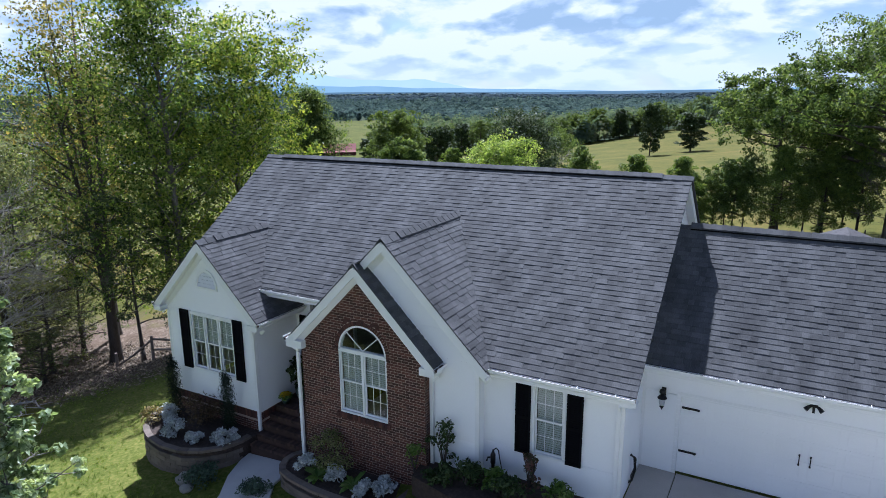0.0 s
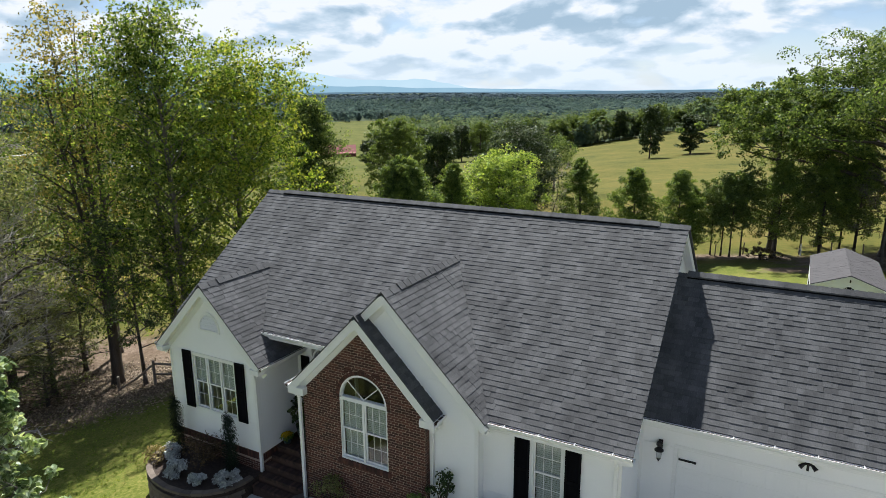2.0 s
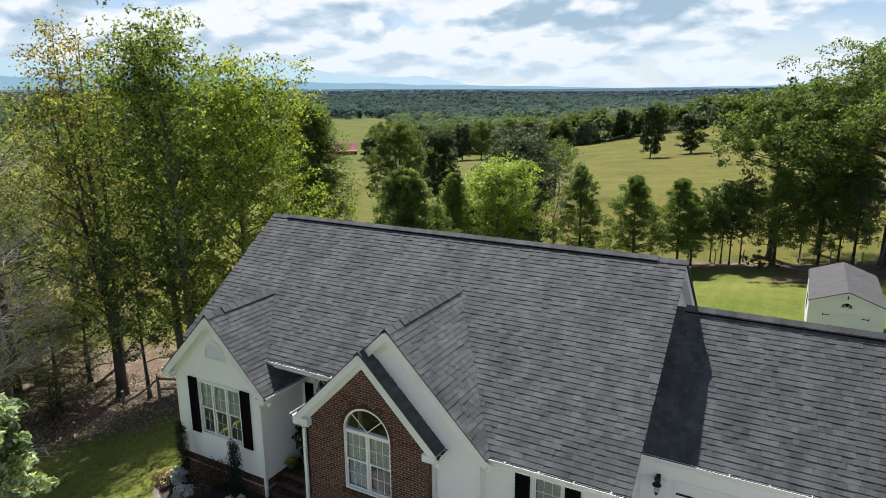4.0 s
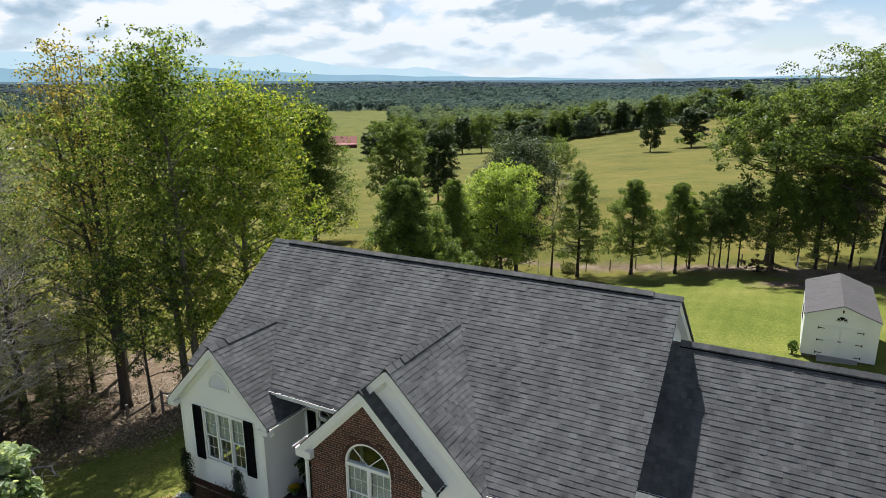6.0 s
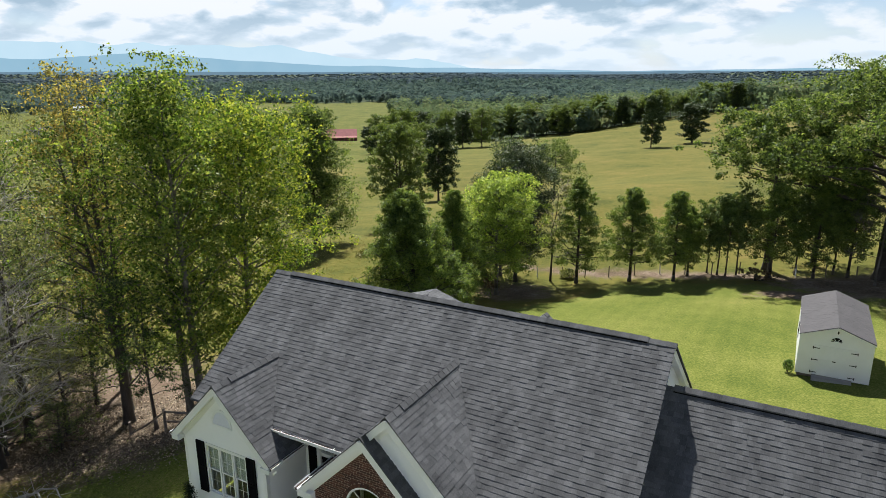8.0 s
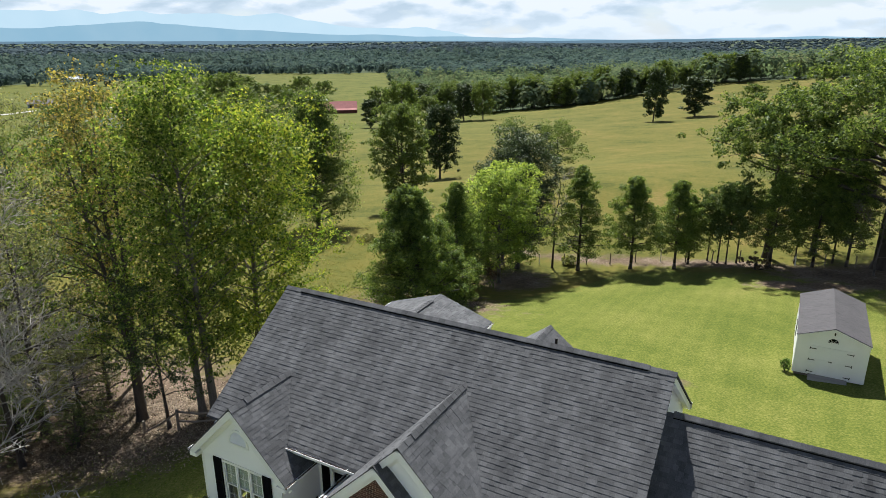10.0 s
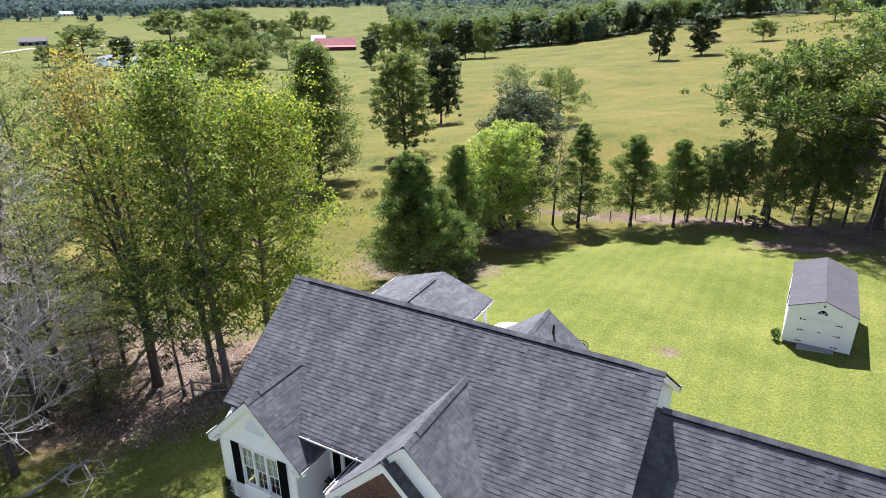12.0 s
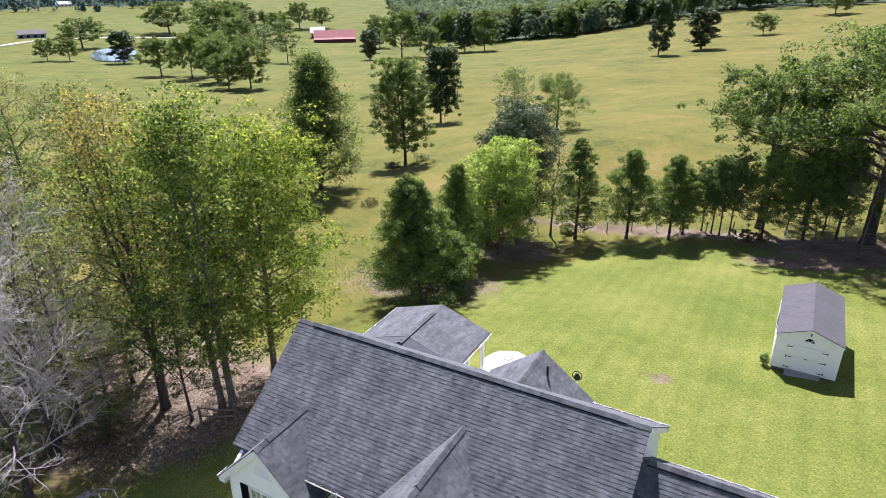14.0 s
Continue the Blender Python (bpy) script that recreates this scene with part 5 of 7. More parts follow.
# coach lamp
lamp = thing("wall_lamp", (-1.94, GAR_WALL - 0.02, 4.2), "dark bronze coach lamp beside the garage door", "wall lamp")
bm = bmesh.new()
box(bm, -1.99, -1.89, GAR_WALL - 0.03, GAR_WALL - 0.01, 4.12, 4.42)
part("backplate", bm, IRON, lamp)
bm = bmesh.new()
tube(bm, [(-1.94, GAR_WALL - 0.03, 4.32), (-1.94, GAR_WALL - 0.10, 4.40), (-1.94, GAR_WALL - 0.17, 4.38), (-1.94, GAR_WALL - 0.18, 4.30)], 0.015, 6)
part("arm", bm, IRON, lamp)
bm = bmesh.new()
lathe(bm, [(0.02, 0.31), (0.10, 0.22), (0.105, 0.20), (0.03, 0.20)], (-1.94, GAR_WALL - 0.18, 4.02), 12)
lathe(bm, [(0.035, 0.30), (0.075, 0.36), (0.06, 0.42), (0.01, 0.46)], (-1.94, GAR_WALL - 0.16, 3.99), 12)
part("hood", bm, IRON, lamp)
bm = bmesh.new()
lathe(bm, [(0.02, 0.0), (0.055, 0.03), (0.075, 0.19)], (-1.94, GAR_WALL - 0.18, 4.03), 10)
part("shade", bm, FARROOF, lamp, "seeded glass chimney")
bm = bmesh.new()
lathe(bm, [(0.005, -0.05), (0.03, 0.0), (0.05, 0.03)], (-1.94, GAR_WALL - 0.18, 3.99), 10)
part("finial", bm, IRON, lamp)

# twin flood lamp under the garage eave
flood = thing("flood_lamp", (0.97, GAR_WALL - 0.05, 4.70), "dark bronze twin flood lamp under the eave", "flood lamp")
bm = bmesh.new()
lathe(bm, [(0.07, 0), (0.07, 0.04), (0.03, 0.06)], (0.97, GAR_WALL - 0.14, 4.70), 12)
tube(bm, [(0.97, GAR_WALL - 0.14, 4.72), (0.97, GAR_WALL - 0.16, 4.62), (0.97, GAR_WALL - 0.18, 4.57)], 0.026, 8)
part("base", bm, IRON, flood)
for s in (-1, 1):
    bm = bmesh.new()
    tube(bm, [(0.97 + 0.03 * s, GAR_WALL - 0.15, 4.71), (0.97 + 0.08 * s, GAR_WALL - 0.17, 4.70), (0.97 + 0.15 * s, GAR_WALL - 0.22, 4.64)], [0.018, 0.034, 0.05], 10)
    part("lamp_head", bm, IRON, flood)

# porch floor and brick steps
for i in range(5):
    z1 = 2.12 - 0.175 * i
    y0 = 13.62 - 0.27 * i
    bm = bmesh.new()
    box(bm, -12.38, -10.46, y0, 14.74 if i == 0 else y0 + 0.27, 0.9, z1 - 0.07)
    step = part("step", bm, STEP_BRICK, house, "brown brick step with rowlock edge" if i else "brown brick porch floor")
    n = 25
    w = 2.0 / n
    bm = bmesh.new()
    for j in range(n):
        box(bm, -12.38 + w * j, -12.38 + w * (j + 1) - 0.01, y0 - 0.01, y0 + 0.21, z1 - 0.075, z1)
    if i == 0:
        for r in range(9):
            y = y0 + 0.22 + r * 0.098
            for j in range(9):
                x = -12.38 + j * 0.235 - (r % 2) * 0.117
                a, b = max(x, -12.38), min(x + 0.225, -10.46)
                if b - a > 0.04:
                    box(bm, a, b, y, y + 0.088, z1 - 0.075, z1 - 0.002)
    part("bricks", bm, STEP_BRICK, step, kind="stuff")

# vent pipe on the rear wing, posts of the back porch
bm = bmesh.new()
tube(bm, [(-7.1, 22.55, 6.2), (-7.1, 22.55, 6.82)], 0.05, 10)
part("vent_pipe", bm, IRON, house, "black plumbing vent pipe")
for x, y in ((PX + PH - 0.25, 26.3), (PX + PH - 0.25, 24.6), (PX - PH + 0.25, 26.3), (PX + PH - 0.25, 23.4)):
    bm = bmesh.new()
    z0 = height(x, y)
    box(bm, x - 0.07, x + 0.07, y - 0.07, y + 0.07, z0 - 0.2, 4.95)
    box(bm, x - 0.10, x + 0.10, y - 0.10, y + 0.10, z0 + 0.4, z0 + 0.6)
    box(bm, x - 0.10, x + 0.10, y - 0.10, y + 0.10, 4.7, 4.85)
    part("porch_post", bm, TRIM, house, "white square porch post")
bm = bmesh.new()
box(bm, PX + PH - 0.33, PX + PH - 0.17, 23.1, 26.4, 4.78, 4.93)
box(bm, PX - PH + 0.17, PX + PH - 0.17, 26.23, 26.39, 4.77, 4.92)
part("porch_beam", bm, TRIM, house)
bm = bmesh.new()
box(bm, PX - PH, PX + PH, 23.02, 26.5, 0.0, 1.35)
part("porch_floor", bm, CONCRETE, house)

# ---- garden ----


def leaf_cloud(centres, count, spread, size, seed, flat=0.7, aspect=0.6, upward=0.5, out=0.8, three=False):
    """Leaves round clump centres, count each, turned outwards like shingles on a dome: small diamonds, or with three small triangles."""
    r = np.random.default_rng(seed)
    c = np.repeat(np.asarray(centres, float), count, axis=0)
    n = len(c)
    spread = np.repeat(np.broadcast_to(np.asarray(spread, float), (len(centres),)), count)[:, None]
    v = r.normal(size=(n, 3)) + (0, 0, 0.25)
    v /= np.linalg.norm(v, axis=1)[:, None]
    p = c + v * spread * (1, 1, flat) * (0.55 + 1.15 * r.random((n, 1)) ** 0.8)
    nrm = r.normal(size=(n, 3)) * 0.75 + v * out + (0, 0, upward)
    nrm /= np.linalg.norm(nrm, axis=1)[:, None]
    a = np.cross(nrm, r.normal(size=(n, 3)))
    a /= np.linalg.norm(a, axis=1)[:, None] + 1e-9
    b = np.cross(nrm, a)
    s = size * (0.6 + 0.8 * r.random((n, 1)))
    a, b = a * s * 0.5, b * s * 0.5 * aspect
    if three:
        verts = np.stack([p - a, p + a * 0.6 - b, p + a * 0.6 + b], 1).reshape(-1, 3)
        return verts, np.arange(3 * n).reshape(-1, 3)
    fold = nrm * s * 0.12
    verts = np.stack([p - a, p - b + fold, p + a, p + b + fold], 1).reshape(-1, 3)
    faces = np.arange(4 * n).reshape(-1, 4)
    return verts, faces


def rosette(n, size, seed, rise=0.6, droop=0.35, width=0.35):
    """Broad leaves that arch outwards from one root."""
    r = random.Random(seed)
    verts, faces = [], []
    for i in range(n):
        az = i * 2.399 + r.random() * 0.5
        L = size * (0.5 + 0.6 * r.random())
        up = rise * (0.4 + 0.9 * (1 - i / n))
        d = Vector((math.cos(az), math.sin(az), 0))
        s = Vector((-d.y, d.x, 0))
        base = len(verts)
        for k, (t, w) in enumerate(((0.05, 0.05), (0.35, 0.8), (0.7, 1.0), (1.0, 0.1))):
            p = d * L * t + Vector((0, 0, L * (up * t * 1.6 - droop * t * t * 1.6)))
            verts += [p - s * L * width * w * 0.5 + Vector((0, 0, 0.03 * L)), p + s * L * width * w * 0.5 + Vector((0, 0, 0.03 * L))]
        for k in range(3):
            faces.append((base + 2 * k, base + 2 * k + 1, base + 2 * k + 3, base + 2 * k + 2))
    return verts, faces


def bushy(name, place, label, category, mat, w, h, leaf, n, seed, group="", stems=5):
    """A bush: stems from one root, and clumps of leaves on them."""
    ob = thing(name, place, label, category, group)
    r = random.Random(seed)
    bm = bmesh.new()
    tips = []
    for i in range(stems):
        az = i * 2.4 + r.random()
        tip = Vector((math.cos(az) * w * 0.34 * r.random() ** 0.5, math.sin(az) * w * 0.34 * r.random() ** 0.5, h * (0.55 + 0.4 * r.random())))
        tube(bm, [(0, 0, -0.05), tip * 0.5 + Vector((0, 0, h * 0.08)), tip], [0.018, 0.012, 0.005], 5)
        tips.append(tip)
    part("stem", bm, DARKBARK, ob, local=True)
    centres = []
    for i in range(14):
        f = r.random() ** 0.7
        az = r.random() * 6.283
        rad = w * 0.42 * math.sqrt(max(1 - (f * 2 - 0.9) ** 2, 0.1)) * r.random() ** 0.5
        centres.append((math.cos(az) * rad, math.sin(az) * rad, h * (0.12 + 0.8 * f)))
    part("foliage", leaf_cloud(centres, max(4, n // 14), w * 0.13, leaf, seed), mat, ob, local=True)
    return ob


def block_wall(name, rim, z_top, label, courses=4):
    """A curved retaining wall of split-face blocks with a coping, along a line in the plan."""
    ob = thing(name, (*rim[len(rim) // 2], z_top - 0.5), label, "garden wall")
    pts = [Vector((x, y)) for x, y in rim]
    dist = [0.0]
    for a, b in zip(pts, pts[1:]):
        dist.append(dist[-1] + (b - a).length)

    def at(s):
        s = min(max(s, 0), dist[-1])
        return Vector((np.interp(s, dist, [p.x for p in pts]), np.interp(s, dist, [p.y for p in pts])))
    for c in range(courses + 1):
        w = 0.40 if c < courses else 0.30
        zt = z_top - 0.01 - 0.13 * (courses - c) if c < courses else z_top + 0.075
        zb = zt - (0.125 if c < courses else 0.075)
        s = -(c % 2) * w / 2
        while s < dist[-1] - 0.02:
            a, b = at(s + 0.006), at(min(s + w, dist[-1]) - 0.006)
            if (b - a).length > 0.08:
                d = (b - a).normalized()
                nrm = Vector((d.y, -d.x))
                out, inn = (0.0, 0.2) if c < courses else (0.02, 0.15)
                jit = rng.random() * 0.012
                bm = bmesh.new()
                q = [a + nrm * (out + jit), b + nrm * (out + jit), b - nrm * inn, a - nrm * inn]
                hexa(bm, [(v.x, v.y, zb) for v in q] + [(v.x + 0.004 * nrm.x * -1, v.y - 0.004 * nrm.y, zt) for v in q])
                part("coping_block" if c == courses else "block", bm, BLOCK, ob)
            s += w
    return ob


def soil(name, poly, z, label):
    bm = bmesh.new()
    prism(bm, [(x, y, z - 0.5) for x, y in poly], (0, 0, 0.5))
    return single(name, bm, MULCH, label, "flower bed", kind="structure")


LRIM = [(-16.1, 12.7), (-16.0, 12.1), (-15.6, 11.55), (-15.0, 11.25), (-14.3, 11.12), (-13.6, 11.17), (-13.05, 11.45), (-12.68, 11.85), (-12.5, 12.3), (-12.48, 12.72)]
RRIM = [(-10.62, 12.72), (-10.8, 12.4), (-10.78, 12.0), (-10.5, 11.68), (-10.0, 11.52), (-9.3, 11.42), (-8.5, 11.40), (-7.6, 11.5), (-7.15, 11.9), (-7.05, 12.65)]
block_wall("retaining_wall", LRIM, 1.5, "curved tan block wall round a planting bed", 6)
block_wall("retaining_wall", RRIM, 1.55, "curved tan block wall before the brick gable", 4)
soil("planting_bed_1", [(x + 0.02, y + 0.1) for x, y in LRIM] + [(-12.4, 13.05), (-15.9, 13.05)], 1.5, "dark mulch in the raised bed")
soil("planting_bed_2", [(x, y + 0.1) for x, y in RRIM] + [(-6.9, 12.69), (-10.42, 12.69)], 1.58, "dark mulch under the arched window")
soil("planting_bed_3", [(-7.0, 12.95), (-6.9, 12.2), (-5.8, 11.9), (-4.0, 12.0), (-2.5, 12.3), (-2.45, 13.28), (-5.55, 13.28), (-5.6, 12.96)], 2.28, "dark mulch along the white wall")

# walk and drive: slabs that follow the ground
def slab(name, left, right, mat, label, thick=0.09, lift=0.05):
    bm = bmesh.new()
    rows = []
    for (a, b), (c, d) in zip(left, right):
        za, zc = height(a, b) + lift, height(c, d) + lift
        rows.append([bm.verts.new(p) for p in ((a, b, za), (c, d, zc), (c, d, zc - thick - 0.3), (a, b, za - thick - 0.3))])
    for r, q in zip(rows, rows[1:]):
        for i in range(4):
            j = (i + 1) % 4
            bm.faces.new((r[i], r[j], q[j], q[i]))
    bm.faces.new(rows[0])
    bm.faces.new(rows[-1][::-1])
    return single(name, bm, mat, label, "pavement", kind="structure")


slab("pavement_walk", [(-12.47, 12.56), (-12.45, 12.2), (-12.2, 11.5), (-11.75, 10.8), (-11.3, 9.6), (-9.5, 8.2), (-6.5, 7.6), (-1.5, 7.4)],
     [(-10.62, 12.56), (-10.75, 12.2), (-10.75, 11.7), (-10.3, 11.0), (-9.8, 10.3), (-8.6, 9.5), (-6.2, 9.0), (-1.5, 8.9)], CONCRETE, "pale concrete garden walk", lift=0.08)
for x0, x1, y0, y1 in ((-2.36, -1.55, 9.0, 15.02), (-1.53, 1.6, 9.0, 15.02), (1.62, 6.2, 9.0, 15.02), (-1.53, 6.2, 2.0, 8.98)):
    bm = bmesh.new()
    za, zb = (2.28, 2.37) if y0 > 5 else (height(2, 2.0) + 0.06, 2.278)
    hexa(bm, [(x0, y0, 1.0), (x1, y0, 1.0), (x1, y1, 1.0), (x0, y1, 1.0), (x0, y0, za), (x1, y0, za), (x1, y1, zb), (x0, y1, zb)])
    single("pavement_drive", bm, APRON, "stained concrete garage apron slab", "pavement", kind="structure")

for i, (x, y, s) in enumerate(((-15.45, 12.35, 0.50), (-14.55, 11.75, 0.55), (-13.7, 11.75, 0.36), (-12.95, 12.1, 0.5), (-12.85, 12.35, 0.36), (-9.95, 12.05, 0.50), (-9.05, 12.0, 0.48), (-8.05, 11.85, 0.46), (-7.65, 12.1, 0.55))):
    bushy("silver_plant", (x, y, 1.5 if x < -12 else 1.58), "mound of silver felted dusty miller in mulch", "plant", SILVER, s * 1.25, s * 0.85, 0.085, 760, 40 + i, "silver bedding plants", 4)
for i, (x, y, s) in enumerate(((-9.5, 11.95, 0.4), (-8.5, 12.05, 0.42))):
    ob = thing("hosta", (x, y, 1.58), "light green hosta clump in mulch", "plant", "hostas")
    part("foliage", rosette(26, s, i), HOSTA, ob, local=True)
bushy("bronze_plant", (-15.75, 12.05, 1.5), "yellow-brown sedum clump at the bed's edge", "plant", leaf_mat("sedum heads", (0.14, 0.11, 0.05), (0.24, 0.19, 0.09), (0.32, 0.27, 0.15)), 0.75, 0.42, 0.09, 300, 60)
bushy("bronze_shrub", (-14.35, 12.55, 1.5), "low dark bronze shrub against the brick base", "shrub", BROWNLEAF, 1.5, 0.85, 0.06, 1500, 61)
bushy("green_shrub", (-9.35, 12.35, 1.58), "loose olive shrub against the brick wall", "shrub", BRUSH, 1.35, 1.05, 0.06, 1600, 62)
bushy("green_shrub", (-6.95, 12.4, 2.28), "wispy green perennial at the bed's corner", "shrub", HOSTA, 0.6, 0.7, 0.08, 260, 63)
for i, (x, h) in enumerate(((-15.5, 1.62), (-13.3, 1.6))):
    ob = thing("cypress", (x, 12.68, 1.5), "narrow dark green columnar yew against the house", "shrub", "columnar yews")
    cs = [(0.05 * math.sin(k * 2.1), 0.05 * math.cos(k * 2.1), 0.10 + h * k / 20) for k in range(21)]
    part("stem", (lambda b: (tube(b, [(0, 0, -0.05), (0, 0, h * 0.8)], [0.03, 0.01], 6), b)[1])(bmesh.new()), DARKBARK, ob, local=True)
    part("foliage", leaf_cloud(cs, 200, [0.13 if k < 17 else 0.08 for k in range(21)], 0.055, 70 + i, 1.3, 0.3, 0.9), leaf_mat("dark yew needles", (0.006, 0.011, 0.007), (0.012, 0.020, 0.012), (0.022, 0.034, 0.018), 0.1), ob, local=True)
for i, (x, y, w, h, mt) in enumerate(((-6.35, 12.75, 0.75, 1.35, DARKLEAF), (-4.25, 12.85, 0.6, 1.05, PURPLE))):
    bushy("rose_bush", (x, y, 2.28), "thin upright rose bush before white siding" if i == 0 else "rose bush with pink-red blooms under the window", "shrub", mt, w, h, 0.085, 420, 80 + i, stems=9)
for i, (x, y, w, h, mt) in enumerate(((-5.0, 12.6, 0.65, 0.5, HOSTA), (-3.5, 12.7, 0.75, 0.5, HOSTA), (-5.65, 12.5, 0.9, 0.55, DARKLEAF), (-4.6, 12.3, 1.0, 0.5, DARKLEAF), (-6.2, 12.3, 0.8, 0.4, DARKLEAF))):
    bushy("low_shrub", (x, y, 2.28), "light green leafy plant in dark mulch" if mt is HOSTA else "low dark green plant in mulch", "plant", mt, w, h, 0.10, 420, 90 + i)
for i, (x, y) in enumerate(((-12.75, 11.2), (-10.95, 11.2))):
    bushy("ground_cover", (x, y, height(x, y)), "dark green ground-cover mound by the walk", "plant", leaf_mat("ivy-like leaves", (0.02, 0.035, 0.022), (0.045, 0.07, 0.045), (0.08, 0.11, 0.07), 0.1), 1.05 - i * 0.15, 0.35, 0.07, 1100, 100 + i)
for i, (x, y, s) in enumerate(((-13.25, 10.95, 0.2), (-13.4, 11.12, 0.16), (-12.9, 10.72, 0.17))):
    bm = bmesh.new()
    bmesh.ops.create_icosphere(bm, subdivisions=2, radius=s)
    for v in bm.verts:
        v.co = Vector((v.co.x * 1.2, v.co.y, v.co.z * 0.65)) * (1 + 0.25 * noise.noise(v.co * 6 + Vector((i, 0, 0))))
        v.co += Vector((x, y, height(x, y) + s * 0.3))
    single("rock", bm, STONE, "pale rounded edging rock beside the walk", "rock", "edging rocks", smooth=True)

# porch pots
pot = thing("potted_plant", (-11.95, 14.3, 2.12), "leafy dark shrub in a green glazed pot on the porch", "potted plant")
bm = bmesh.new()
lathe(bm, [(0.13, 0.0), (0.19, 0.18), (0.21, 0.36), (0.225, 0.40), (0.19, 0.40), (0.17, 0.34)], (0, 0, 0), 18)
part("pot", bm, CERAMIC, pot, local=True, smooth=True)
part("foliage", leaf_cloud([(0.22 * math.cos(k * 2.4), 0.22 * math.sin(k * 2.4), 0.55 + 0.06 * k) for k in range(10)], 45, 0.13, 0.14, 5), DARKLEAF, pot, local=True)
mum = thing("chrysanthemum", (-12.2, 13.85, 2.12), "round yellow chrysanthemum in a pot on the porch", "potted plant")
bm = bmesh.new()
lathe(bm, [(0.09, 0.0), (0.13, 0.16), (0.11, 0.16)], (0, 0, 0), 14)
part("pot", bm, CERAMIC, mum, local=True, smooth=True)
part("foliage", leaf_cloud([(0.10 * math.cos(k * 2.4), 0.10 * math.sin(k * 2.4), 0.2) for k in range(6)], 40, 0.08, 0.07, 6), HOSTA, mum, local=True)
part("blooms", leaf_cloud([(0.13 * math.cos(k * 2.4) * (k / 12) ** 0.5, 0.13 * math.sin(k * 2.4) * (k / 12) ** 0.5, 0.30 - 0.006 * k) for k in range(13)], 26, 0.035, 0.06, 7), YELLOW, mum, local=True)

# old hand pump by the wall
pump = thing("hand_pump", (-5.2, 12.98, 2.28), "black cast-iron pitcher pump on a post", "hand pump")
bm = bmesh.new()
lathe(bm, [(0.05, -0.05), (0.05, 0.5), (0.075, 0.52), (0.075, 0.80), (0.05, 0.84), (0.02, 0.95)], (0, 0, 0), 12)
part("barrel", bm, IRON, pump, local=True, smooth=True)
bm = bmesh.new()
tube(bm, [(0, 0, 0.93), (0.10, 0, 1.02), (0.18, -0.02, 0.98), (0.22, -0.03, 0.75), (0.30, -0.05, 0.45), (0.36, -0.06, 0.30)], [0.018, 0.02, 0.02, 0.016, 0.014, 0.012], 6)
part("handle", bm, IRON, pump, local=True, smooth=True)
bm = bmesh.new()
tube(bm, [(-0.06, 0, 0.68), (-0.16, -0.02, 0.66), (-0.19, -0.02, 0.55)], [0.03, 0.025, 0.03], 8)
part("spout", bm, IRON, pump, local=True)
pump.scale = (0.78, 0.78, 0.78)
hook = thing("hose_hanger", (-2.30, 14.1, 2.8), "black iron hose hanger on the side wall", "hose hanger")
bm = bmesh.new()
tube(bm, [(-2.395, 14.05, 2.45), (-2.33, 14.05, 2.5), (-2.27, 14.07, 2.8), (-2.30, 14.1, 3.05), (-2.39, 14.1, 3.1)], 0.03, 6)
tube(bm, [(-2.39, 14.25, 2.45), (-2.30, 14.22, 2.75), (-2.28, 14.15, 3.0)], 0.02, 6)
part("bracket", bm, IRON, hook)

# ---- back garden ----
SX0, SX1, SY0, SY1, SE, SR = 1.28, 4.67, 38.25, 44.7, 2.36, 2.97
shed = thing("shed", (3.02, 42.3, -0.1), "white wooden garden shed with a grey shingle roof", "shed")
SM = (SX0 + SX1) / 2
bm = bmesh.new()
prism(bm, [(SX0, SY0, 0.12), (SX1, SY0, 0.12), (SX1, SY0, SE), (SM, SY0, SR - 0.05), (SX0, SY0, SE)], (0, SY1 - SY0, 0))
part("wall", bm, TRIM, shed, "white board walls")
for s in (-1, 1):
    bm = bmesh.new()
    xe = SM + s * (SM - SX0 + 0.04)
    ze = SE - 0.05
    prism(bm, [(SM, SY0 - 0.12, SR), (xe, SY0 - 0.12, ze), (xe, SY0 - 0.12, ze + 0.06), (SM, SY0 - 0.12, SR + 0.06)], (0, SY1 - SY0 + 0.24, 0))
    rf = part("roof", bm, SHED_SHINGLE, shed, "faded grey shingle slope")
    slope = (SR - ze) / abs(xe - SM)
    o = (xe, SY0 - 0.12, ze + 0.06) if s > 0 else (xe, SY1 + 0.12, ze + 0.06)
    shingles(rf, o, (0, s, 0), (-s, 0, slope), (slope * s, 0, 1), math.hypot(SR - ze, xe - SM), lambda t: (0, SY1 - SY0 + 0.24), mat=SHED_SHINGLE)
for s in (-1, 1):
    bm = bmesh.new()
    beam(bm, (SM, SY0 - 0.13, SR - 0.01), (SM + s * 1.73, SY0 - 0.13, SE - 0.05), 0.02, 0.07)
    part("rake_board", bm, TRIM, shed)
